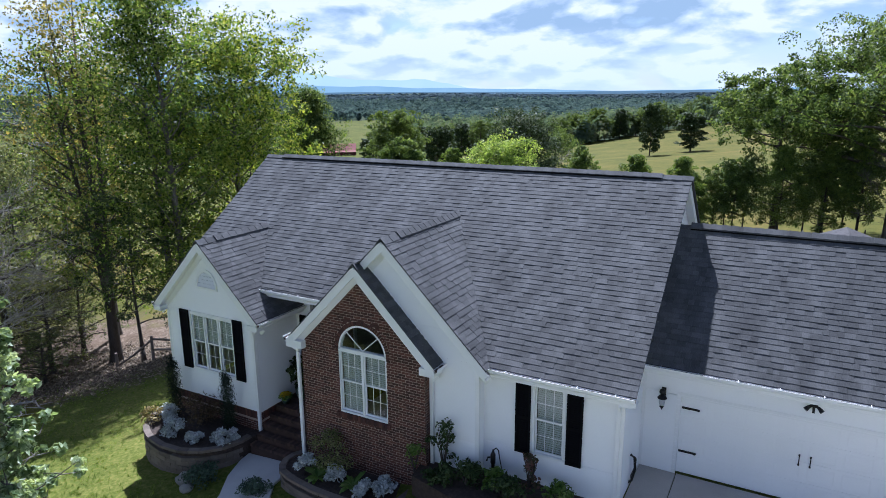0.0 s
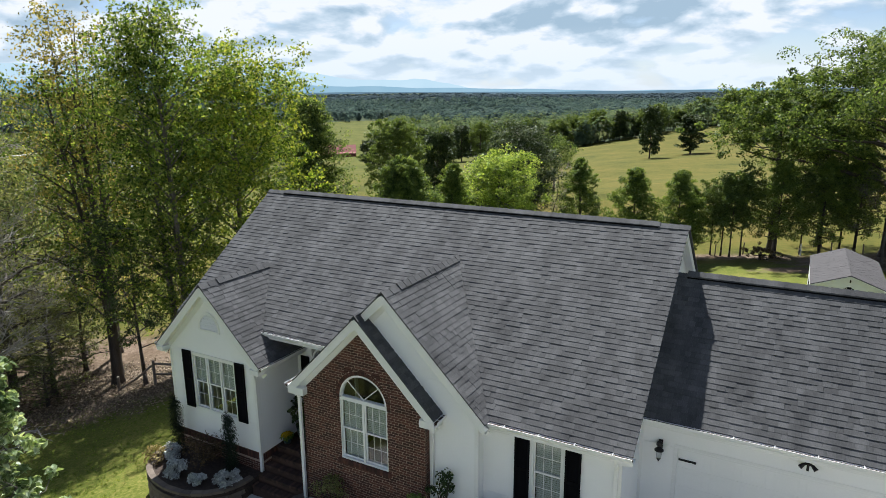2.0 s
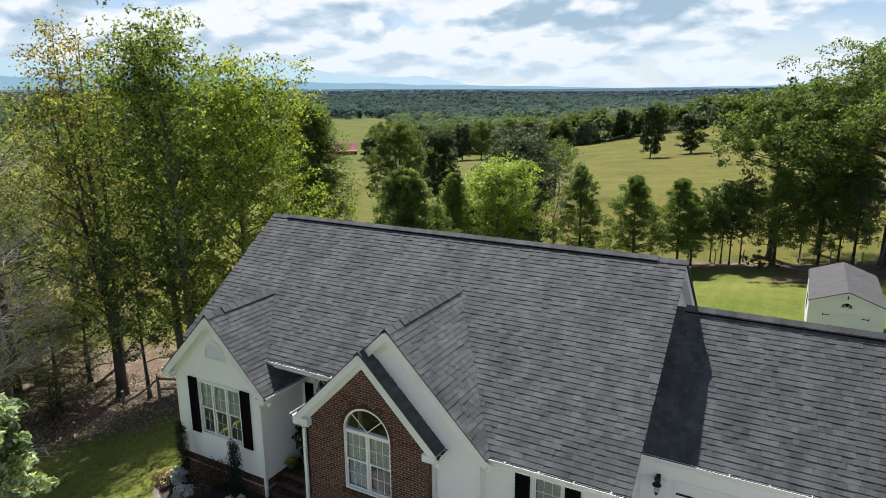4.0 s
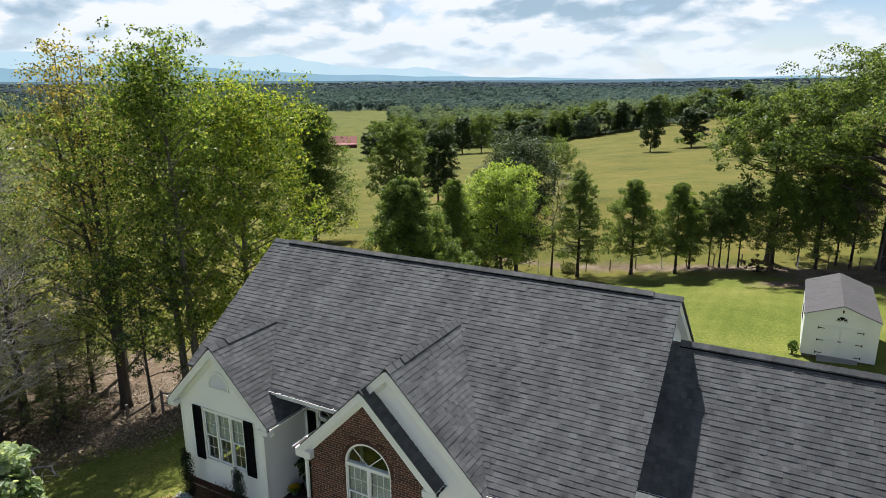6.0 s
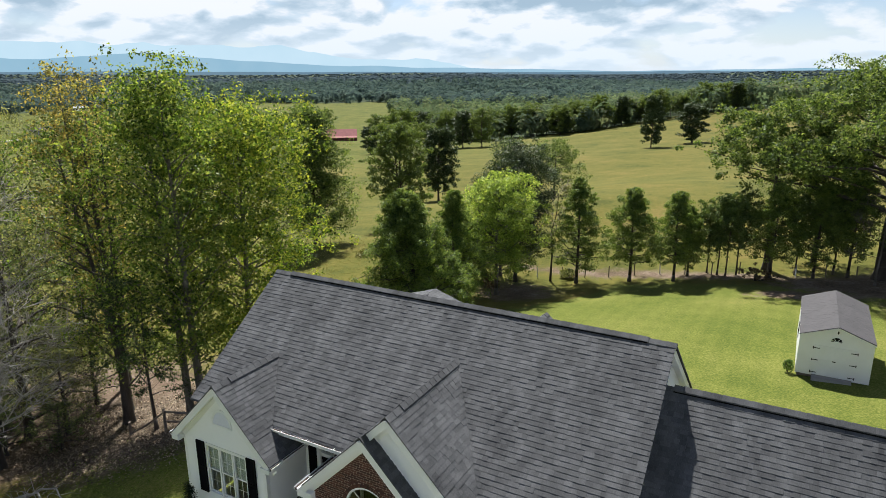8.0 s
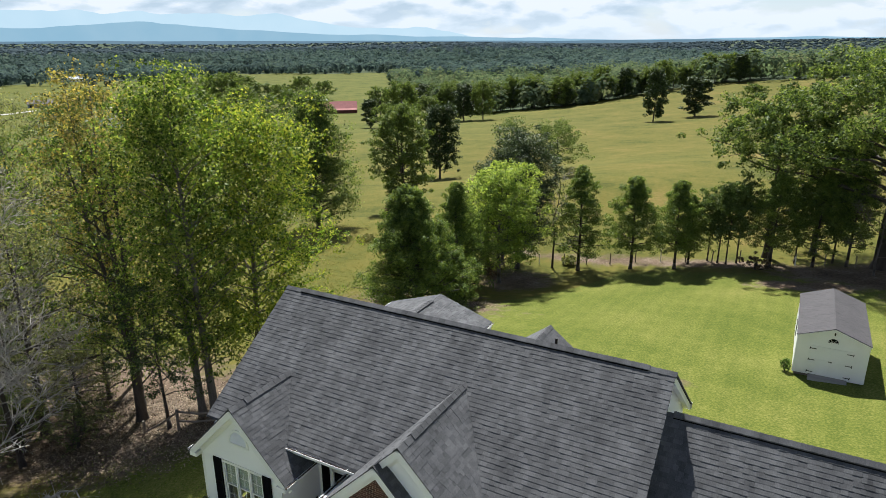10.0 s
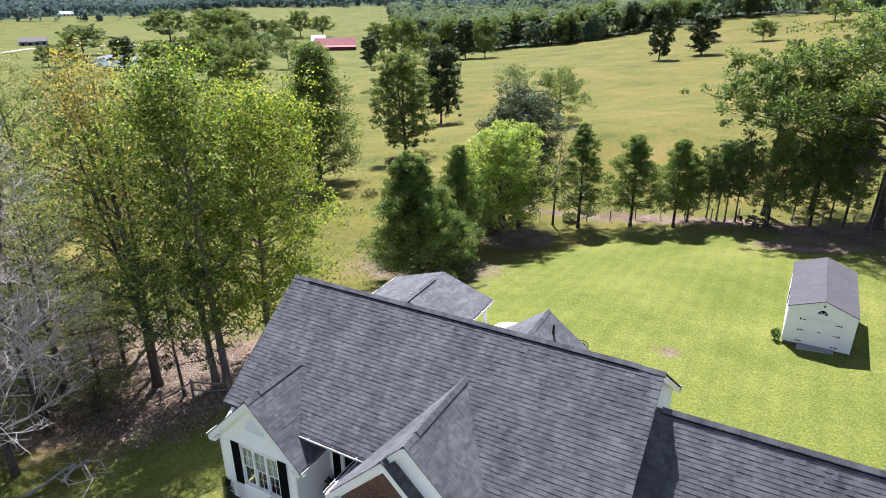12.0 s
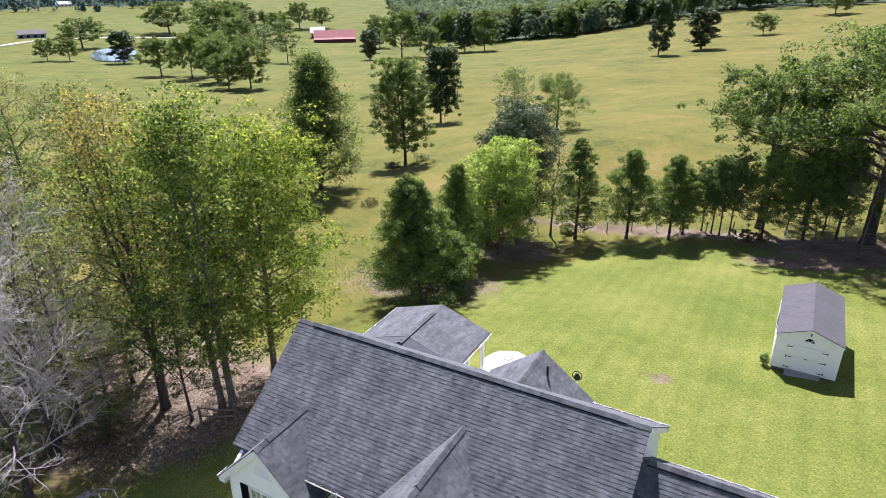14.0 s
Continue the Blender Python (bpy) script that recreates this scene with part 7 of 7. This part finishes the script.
tree("maple_tree", -23.7, 54.6, "bright yellow-green maple in full leaf", BRIGHT, BARK, seed=53, H=11.2, base=1.6, R=4.0, shape=ovoid, limbs=50, clumps=10, per=64, leaf=0.22, puff=1.4, spread=0.62, rise=0.5, trunk_r=0.2, fork=1)
tree("dark_tree", -24.5, 61.2, "dark glossy tree with silvery upper leaves", SILVERLEAF, DARKBARK, seed=54, H=14.0, base=2.4, R=3.7, shape=ovoid, limbs=62, clumps=11, per=66, leaf=0.21, puff=1.7, spread=0.66, rise=0.5, trunk_r=0.22)
tree("dark_tree", -26.8, 62.5, "dark green tree at the fence", DARKLEAF, DARKBARK, seed=55, H=10.8, base=2.0, R=3.3, shape=ovoid, limbs=38, clumps=9, per=60, leaf=0.21, puff=1.5, spread=0.6, rise=0.5, trunk_r=0.18)
bare_tree("bare_tree", -21.3, 63.0, "pale thin tree almost without leaves", GREYBARK, seed=56, H=10.5, R=2.6, base=2.6, trunk_r=0.12, lean=(0.03, 0), counts=(9, 5, 4, 3))
CED = dict(puff=1.8, taper=0.5, limbs=62, clumps=8, per=60, leaf=0.19, spread=0.46, rise=0.3, flat=0.55, aspect=0.45, twig=False)
c_a = tree("cedar_tree", -18.5, 62.9, "dark green cedar on a bare trunk by the fence", CEDAR, DARKBARK, "fence-row cedars", seed=57, H=11.2, base=1.5, R=3.5, shape=plump, trunk_r=0.18, **CED)
c_b = tree("cedar_tree", -13.4, 63.9, "dark green cedar on a bare trunk by the fence", CEDAR, DARKBARK, "fence-row cedars", seed=58, H=9.8, base=1.7, R=3.3, shape=plump, trunk_r=0.17, **CED)
for ob, x, y, s, sz, t in ((c_b, -9.3, 64.2, 0.85, 0.93, 1.0), (c_a, -8.3, 66.0, 0.66, 0.65, 2.0), (c_b, -1.1, 65.9, 0.85, 0.95, 3.0), (c_a, 2.4, 66.9, 0.75, 0.82, 4.0), (c_b, 5.1, 67.7, 0.8, 1.02, 5.0), (c_a, 10.5, 66.0, 0.9, 0.9, 0.7), (c_b, 14.0, 64.5, 1.0, 1.0, 2.7)):
    again(ob, x, y, s, sz, t)
thin = tree("young_tree", -5.7, 66.8, "thin young tree with bare lower stem", BRUSH2, DARKBARK, "thin fence-row trees", seed=59, H=7.8, base=2.4, R=1.7, shape=ovoid, limbs=24, clumps=7, per=44, leaf=0.17, spread=0.5, rise=0.5, twig=False, trunk_r=0.085, lean=(0.02, 0))
for x, y, s, t in ((-4.9, 66.4, 1.0, 1.0), (-4.0, 66.9, 1.02, 2.0), (-6.7, 67.4, 0.9, 4.4), (0.9, 67.8, 1.0, 5.0), (4.0, 68.6, 1.1, 0.4)):
    again(thin, x, y, s, s, t)
OAKS = dict(puff=1.15, limbs=50, clumps=12, per=74, leaf=0.27, spread=1.2, rise=0.35, inner=0.3, twig=False)
oak = tree("oak_tree", 7.6, 67.8, "large spreading oak with a heavy dark crown", OAK, DARKBARK, "oaks on the fence row", seed=61, H=17.6, base=5.6, R=11.4, shape=dome, trunk_r=0.6, **OAKS)
again(oak, 18.5, 66.0, 1.0, 1.05, 2.0)
again(oak, 15.5, 77.0, 0.95, 1.05, 4.6)
again(oak, 2.4, 71.5, 0.5, 0.64, 2.9, "smaller leafy oak behind the fence row")
tree("oak_tree", -1.6, 69.4, "spreading oak with high open boughs over the fence", OAK, DARKBARK, "oaks on the fence row", seed=64, H=15.2, base=8.2, R=7.4, shape=lambda f: 1.0 - 0.45 * f, trunk_r=0.34, limbs=30, clumps=11, per=72, leaf=0.28, spread=0.95, rise=0.3, inner=0.35, twig=False)
bare_tree("dead_tree", 7.0, 65.2, "grey dead brushy tree under the oak", BARK, seed=62, H=8.8, R=3.2, base=1.6, trunk_r=0.10, counts=(14, 6, 5, 3))

# ---- pasture trees ----
PT = dict(puff=1.5, limbs=56, clumps=10, per=44, leaf=0.37, spread=0.66, rise=0.45, trunk_r=0.28, twig=False)
tree("pasture_tree", -56.4, 89.3, "tall oval green tree alone in the pasture", FIELDLEAF, DARKBARK, "pasture trees", seed=71, H=17.2, base=1.9, R=4.9, shape=ovoid, fork=1, **PT)
tree("pasture_tree", -80.4, 144.3, "dark oval tree alone in the pasture", DARKLEAF, DARKBARK, "pasture trees", seed=72, H=18.4, base=2.0, R=5.0, shape=ovoid, **{**PT, "leaf": 0.46, "spread": 0.72})
tree("pasture_tree", -55.6, 66.5, "large dark tree with cone-shaped crown in the pasture", OAK, DARKBARK, "pasture trees", seed=73, H=18.4, base=0.9, R=7.0, shape=lambda f: plump(f) ** 1.15, **{**PT, "limbs": 96, "per": 60, "leaf": 0.27, "puff": 1.8, "spread": 0.8})
tree("pasture_tree", -35.3, 103.4, "spreading open tree on the pasture slope", OAK, DARKBARK, "pasture trees", seed=74, H=8.6, base=1.8, R=4.4, shape=dome, **{**PT, "limbs": 18, "trunk_r": 0.2, "spread": 0.75, "per": 60, "leaf": 0.24})
tree("pasture_tree", -45.4, 108.8, "thin airy tree on the pasture slope", BRUSH2, BARK, "pasture trees", seed=75, H=11.0, base=3.4, R=3.7, shape=ovoid, **{**PT, "limbs": 26, "per": 18, "trunk_r": 0.16, "leaf": 0.26})
# those farther off: four kinds at their own sizes
FT = dict(puff=1.5, limbs=34, clumps=8, per=42, leaf=0.60, spread=0.95, rise=0.45, trunk_r=0.3, twig=False)
f_tall = tree("pasture_tree", -165, 164, "green oval tree in a clump by the pasture", FIELDLEAF, DARKBARK, "pasture trees", seed=81, H=16.0, base=1.6, R=6.8, shape=ovoid, fork=1, **FT)
f_dark = tree("pasture_tree", -60.4, 304.4, "dark upright tree standing in the far pasture", DARKLEAF, DARKBARK, "pasture trees", seed=82, H=23.0, base=1.6, R=4.8, shape=ovoid, **{**FT, "spread": 1.05, "leaf": 0.75})
f_open = tree("pasture_tree", -227, 178, "spreading round-headed tree in the pasture", FIELDLEAF, DARKBARK, "pasture trees", seed=83, H=13.5, base=2.2, R=8.6, shape=dome, **FT)
f_thin = tree("pasture_tree", -245, 272, "thin grey-green tree beside the farm", BRUSH2, BARK, "pasture trees", seed=84, H=21.0, base=4.5, R=6.0, shape=ovoid, **{**FT, "per": 12, "leaf": 0.75})
KIND = {"tall": (f_tall, 16.5, 12.0), "dark": (f_dark, 24.0, 11.0), "open": (f_open, 14.0, 16.5), "thin": (f_thin, 21.5, 12.5)}
for kind, x, y, h, w in (("dark", -230.7, 327.1, 18, 12.6), ("open", -219, 344, 25, 25), ("dark", -191, 373, 24, 15), ("tall", -179, 376, 24, 15), ("dark", -46, 325, 19, 15.5), ("open", -26, 389, 10, 13.6), ("open", 5.4, 468, 12, 20),
                         ("tall", -171, 160, 12, 10), ("open", -207, 176, 16, 14), ("dark", -300, 214.6, 16, 14), ("open", -398, 258, 17, 31)):
    again(KIND[kind][0], x, y, w / KIND[kind][2], h / KIND[kind][1], x)
for kind, x, y, h, w in (("open", -341, 201, 10, 12.5), ("open", -332, 207, 10, 12), ("thin", -259.5, 270.5, 19, 16), ("open", -355, 328, 28, 33), ("tall", -310, 300, 22, 20), ("open", -419, 517, 18, 23),                          ("tall", -189, 172, 16, 13), ("open", -214, 190, 18, 17), ("tall", -200, 345, 17, 13), ("tall", -419, 430, 20, 24), ("open", -432, 500, 22, 26), ("tall", -275, 403, 22, 17), ("dark", -262, 430, 21, 16), ("open", -250, 462, 20, 22), ("open", -554, 495, 20, 30), ("tall", -494, 482, 22, 26), ("tall", -183, 470, 24, 18), ("dark", -160, 472, 22, 14), ("tall", -420, 175, 15, 17), ("open", -457, 372, 23, 40), ("open", -385, 420, 20, 22)):
    again(KIND[kind][0], x, y, w / KIND[kind][2], h / KIND[kind][1], x)

# single trees along the wood's edge beyond the pasture
edge = random.Random(5)
for i in range(84):
    az = 4 + 47 * (i + edge.random()) / 84
    d = float(np.interp(az, WOOD_AZ, WOOD_NEAR)) * (0.975 + 0.05 * edge.random())
    if d > 900:
        continue
    x, y = -math.sin(radians(az)) * d, math.cos(radians(az)) * d
    kind = edge.choice(("tall", "tall", "open", "dark", "tall", "thin"))
    h = 13 + 10 * edge.random()
    w = h * (0.55 + 0.25 * edge.random()) * (1.25 if kind == "open" else 1.0)
    again(KIND[kind][0], x, y, w / KIND[kind][2], h / KIND[kind][1], i * 1.3, "leafy tree at the far wood's edge")

# ---- far woods: crowns past counting ----


def woods(name, mat, count, near, far, quads, leaf, size, seed, label):
    r = np.random.default_rng(seed)
    az = np.radians(r.uniform(-22, 78, count))
    lo = np.maximum(np.interp(np.degrees(az), WOOD_AZ, WOOD_NEAR) - 14, near)
    d = lo * (np.maximum(far, lo + 10) / lo) ** r.random(count)
    x, y = -np.sin(az) * d, np.cos(az) * d
    keep = (d < far) & (wooded(x, y) | (d < lo + 16))
    x, y = x[keep], y[keep]
    z = ground(x, y)
    n = len(x)
    h = size * (0.55 + 0.75 * r.random(n))
    w = h * (0.55 + 0.35 * r.random(n))
    k = quads
    c = np.repeat(np.stack([x, y, z + h * 0.55], 1), k, axis=0)
    v = r.normal(size=(n * k, 3))
    v /= np.linalg.norm(v, axis=1)[:, None]
    rad = 0.75 + 0.3 * r.random((n * k, 1))
    p = c + v * rad * np.repeat(np.stack([w * 0.5, w * 0.5, h * 0.46], 1), k, axis=0)
    nrm = v * 0.8 + r.normal(size=v.shape) * 0.12 + (0, 0, 0.5)
    nrm /= np.linalg.norm(nrm, axis=1)[:, None]
    a = np.cross(nrm, r.normal(size=v.shape))
    a /= np.linalg.norm(a, axis=1)[:, None] + 1e-9
    b = np.cross(nrm, a)
    s = leaf * (0.6 + 0.8 * r.random((n * k, 1))) * 0.5
    verts = np.stack([p - a * s, p + (a * 0.6 - b) * s, p + (a * 0.6 + b) * s], 1).reshape(-1, 3)
    faces = np.arange(len(verts)).reshape(-1, 3)
    tagged(new(name, to_mesh(name, (verts, faces), mat)), label, "woodland", kind="stuff")


woods("woodland_near", FOREST, 2600, 460, 950, 90, 2.6, 18, 1, "mixed green woodland beyond the pasture")


def canopy(name, mat, count, near, far, size, seed, label):
    """Distant crowns, rounded and uneven, one beside the other."""
    g = (1 + math.sqrt(5)) / 2
    ico = np.array([(-1, g, 0), (1, g, 0), (-1, -g, 0), (1, -g, 0), (0, -1, g), (0, 1, g), (0, -1, -g), (0, 1, -g), (g, 0, -1), (g, 0, 1), (-g, 0, -1), (-g, 0, 1)]) / math.sqrt(1 + g * g)
    tri = np.array([(0, 11, 5), (0, 5, 1), (0, 1, 7), (0, 7, 10), (0, 10, 11), (1, 5, 9), (5, 11, 4), (11, 10, 2), (10, 7, 6), (7, 1, 8), (3, 9, 4), (3, 4, 2), (3, 2, 6), (3, 6, 8), (3, 8, 9), (4, 9, 5), (2, 4, 11), (6, 2, 10), (8, 6, 7), (9, 8, 1)])
    r = np.random.default_rng(seed)
    az = np.radians(r.uniform(-22, 78, count))
    lo = np.maximum(np.interp(np.degrees(az), WOOD_AZ, WOOD_NEAR) - 8, near)
    d = lo * (np.maximum(far, lo + 10) / lo) ** r.random(count)
    x, y = -np.sin(az) * d, np.cos(az) * d
    keep = (d < far) & wooded(x, y)
    x, y = x[keep], y[keep]
    n = len(x)
    h = size * (0.6 + 0.7 * r.random(n))
    w = h * (0.8 + 0.5 * r.random(n))
    c = np.stack([x, y, ground(x, y) + h * 0.3], 1)[:, None]
    verts = c + ico[None] * np.stack([w, w, h * 0.4], 1)[:, None] * (0.85 + 0.3 * r.random((n, 12, 1)))
    faces = (tri[None] + 12 * np.arange(n)[:, None, None]).reshape(-1, 3)
    tagged(new(name, to_mesh(name, (verts.reshape(-1, 3), faces), mat, True)), label, "woodland", kind="stuff")


# Their bluish tone is haze painted into the leaves.
woods("woodland_middle", FOREST_MID, 8500, 900, 2200, 34, 5.0, 18, 2, "green woodland over low hills, tinted for haze")
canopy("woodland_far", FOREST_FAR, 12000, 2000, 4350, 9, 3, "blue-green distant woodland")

# ---- far farm buildings and pond ----


def gabled(name, x, y, L, W, eave, peak, turn, wall_mat, roof_mat, label, lean_to=0.0):
    ob = thing(name, (x, y, height(x, y)), label, name.replace("_", " "))
    ob.rotation_euler = (0, 0, turn)
    bm = bmesh.new()
    prism(bm, [(-L / 2, -W / 2, -1), (-L / 2, W / 2, -1), (-L / 2, W / 2, eave), (-L / 2, 0, peak), (-L / 2, -W / 2, eave)], (L, 0, 0))
    part("wall", bm, wall_mat, ob, local=True)
    for s in (-1, 1):
        bm = bmesh.new()
        prism(bm, [(-L / 2 - 0.5, 0, peak + 0.05), (-L / 2 - 0.5, s * (W / 2 + 0.6), eave - 0.25), (-L / 2 - 0.5, s * (W / 2 + 0.6), eave + 0.0), (-L / 2 - 0.5, 0, peak + 0.3)], (L + 1, 0, 0))
        part("roof", bm, roof_mat, ob, local=True)
    for i in range(4):
        bm = bmesh.new()
        cx = -L / 2 + L * (i + 0.5) / 4
        box(bm, cx - L * 0.05, cx + L * 0.05, -W / 2 - 0.08, -W / 2 - 0.01, 0.3, eave * 0.72)
        part("door" if i == 1 else "window", bm, BLACK, ob, local=True)
    if lean_to:
        bm = bmesh.new()
        prism(bm, [(-L / 2, -W / 2 - 0.3, eave - 0.3), (-L / 2, -W / 2 - lean_to, eave - 1.3), (-L / 2, -W / 2 - lean_to, eave - 1.1), (-L / 2, -W / 2 - 0.3, eave - 0.05)], (L, 0, 0))
        part("lean_to_roof", bm, roof_mat, ob, local=True)
        bm = bmesh.new()
        box(bm, -L / 2, L / 2, -W / 2 - lean_to + 0.2, -W / 2 - lean_to + 0.4, -1, eave - 1.4)
        part("lean_to_wall", bm, wall_mat, ob, local=True)
    return ob


gabled("barn", -349, 446, 33, 13, 4.6, 9.4, radians(39), BARNRED, BARNROOF, "long red barn with a faded red metal roof", 5.0)
gabled("farm_shed", -377, 459, 11, 12, 4.5, 8.4, radians(39), FARROOF, FARROOF, "pale metal farm shed behind the barn")
gabled("farmhouse", -508, 292, 18, 9, 2.8, 5.2, radians(58), HAZEBLUE, BARK, "low slate-blue house across the valley")
gabled("far_house", -464, 880, 62, 14, 4.5, 8.5, radians(76), FARROOF, FARROOF, "long pale-roofed building among trees")
gabled("far_house", -1090, 690, 22, 12, 4.0, 7.5, radians(55), TRIM, FARROOF, "white house among distant trees")
bm = bmesh.new()
shore = []
for i in range(32):
    a = i * math.pi / 16
    along, across = 33 * math.cos(a) * (1 + 0.10 * math.sin(3 * a)), 13 * math.sin(a) * (1 + 0.1 * math.cos(2 * a))
    shore.append((POND[0] - 0.81 * along + 0.58 * across, POND[1] + 0.58 * along + 0.81 * across, POND[2] - 2))
prism(bm, shore, (0, 0, 2))
single("water_pond", bm, WATER, "still farm pond reflecting the sky", "pond", kind="structure")

# a gravel lane across the valley
lane = [(-452, 225), (-461, 243), (-476, 268), (-481, 290), (-466, 312), (-447, 335), (-425, 362)]
bm = bmesh.new()
rows = []
for i, (x, y) in enumerate(lane):
    d = (Vector(lane[min(i + 1, 6)]) - Vector(lane[max(i - 1, 0)])).normalized()
    rows.append([bm.verts.new((x + d.y * s, y - d.x * s, height(x + d.y * s, y - d.x * s) + z)) for s, z in ((-2.5, 0.3), (2.5, 0.3), (2.5, -0.6), (-2.5, -0.6))])
for a, b in zip(rows, rows[1:]):
    for k in range(4):
        bm.faces.new((a[k], a[(k + 1) % 4], b[(k + 1) % 4], b[k]))
bm.faces.new(rows[0])
bm.faces.new(rows[-1][::-1])
single("road", bm, GRAVEL, "pale gravel lane across the valley pasture", "road", kind="structure")

# brush and stumps that lie in the pasture
for i, (x, y, w, h) in enumerate(((-44.8, 62.7, 2.8, 0.5), (-33, 104, 4, 1.2), (-57, 86, 3, 0.9), (-54, 91, 4, 1.0), (-26, 57.0, 3.5, 1.4), (-19.8, 64.5, 2.0, 0.8), (-27.5, 42.0, 3.5, 1.3), (-20.8, 40.5, 2.2, 1.0))):
    bushy("brush_clump", (x, y, height(x, y)), "rough dry brush in pasture grass", "brush", BRUSH if i % 2 else (BROWNLEAF if i else DRYGRASS), w, h, 0.25, 500, 200 + i, "brush clumps")
tree("log_pile", -2.2, 65.0, "dark brush pile at the fence", BROWNLEAF, DARKBARK, category="brush pile", seed=90, H=1.0, base=0.1, R=1.6, shape=dome, limbs=16, clumps=3, per=20, leaf=0.2, spread=0.25, rise=0.2, trunk_r=0.12)


def tufts(name, count, region, size, mat, seed, label):
    """Grass tufts: thin blades in fans, past counting."""
    r = np.random.default_rng(seed)
    x0, x1, y0, y1 = region
    x, y = r.uniform(x0, x1, count), y0 + (y1 - y0) * (1 - np.sqrt(r.random(count)))
    ok = ~((x > -16.6) & (x < 6.6) & (y > 11.0) & (y < 27.6))
    x, y = x[ok], y[ok]
    z = ground(x, y)
    k = 6
    p = np.repeat(np.stack([x, y, z], 1), k, axis=0)
    n = len(p)
    p[:, :2] += r.normal(size=(n, 2)) * size * 0.35
    az = r.uniform(0, 6.283, n)
    w = size * 0.10
    d = np.stack([np.cos(az), np.sin(az), np.zeros(n)], 1)
    tip = p + np.stack([r.normal(size=n) * size * 0.4, r.normal(size=n) * size * 0.4, size * (0.6 + 0.6 * r.random(n))], 1)
    verts = np.stack([p - d * w, p + d * w, tip + d * w * 0.2, tip - d * w * 0.2], 1).reshape(-1, 3)
    tagged(new(name, to_mesh(name, (verts, np.arange(len(verts)).reshape(-1, 4)), mat)), label, "grass", kind="stuff")


tufts("pasture_grass", 6000, (-58, -24, 36, 80), 0.12, DRYGRASS, 6, "tufts of drying pasture grass")
tufts("lawn_grass", 9000, (-30, -9, 2, 20), 0.07, LAWNBLADE, 7, "short green lawn blades")


def fallen_leaves(name, count, cx, cy, rx, ry, seed, label):
    """Dry leaves strewn over the ground, past counting."""
    r = np.random.default_rng(seed)
    a, q = r.uniform(0, 6.283, count), np.sqrt(r.random(count)) * (0.7 + 0.5 * r.random(count))
    x, y = cx + rx * q * np.cos(a), cy + ry * q * np.sin(a)
    p = np.stack([x, y, ground(x, y) + 0.03 + 0.04 * r.random(count)], 1)
    n = r.normal(size=(count, 3)) * 0.45 + (0, 0, 1)
    n /= np.linalg.norm(n, axis=1)[:, None]
    u = np.cross(n, r.normal(size=(count, 3)))
    u /= np.linalg.norm(u, axis=1)[:, None]
    v = np.cross(n, u)
    size = 0.03 + 0.045 * r.random((count, 1))
    verts = np.stack([p - u * size, p - v * size * 0.6, p + u * size, p + v * size * 0.6], 1).reshape(-1, 3)
    tagged(new(name, to_mesh(name, (verts, np.arange(4 * count).reshape(-1, 4)), LITTER)), label, "leaf litter", kind="stuff")


fallen_leaves("leaf_litter", 14000, -29.5, 20.0, 7.5, 5.5, 8, "dry brown leaves strewn under the poplars")
fallen_leaves("leaf_litter", 3500, -25.0, 43.0, 6.0, 4.0, 9, "dry brown leaves round the cedar")
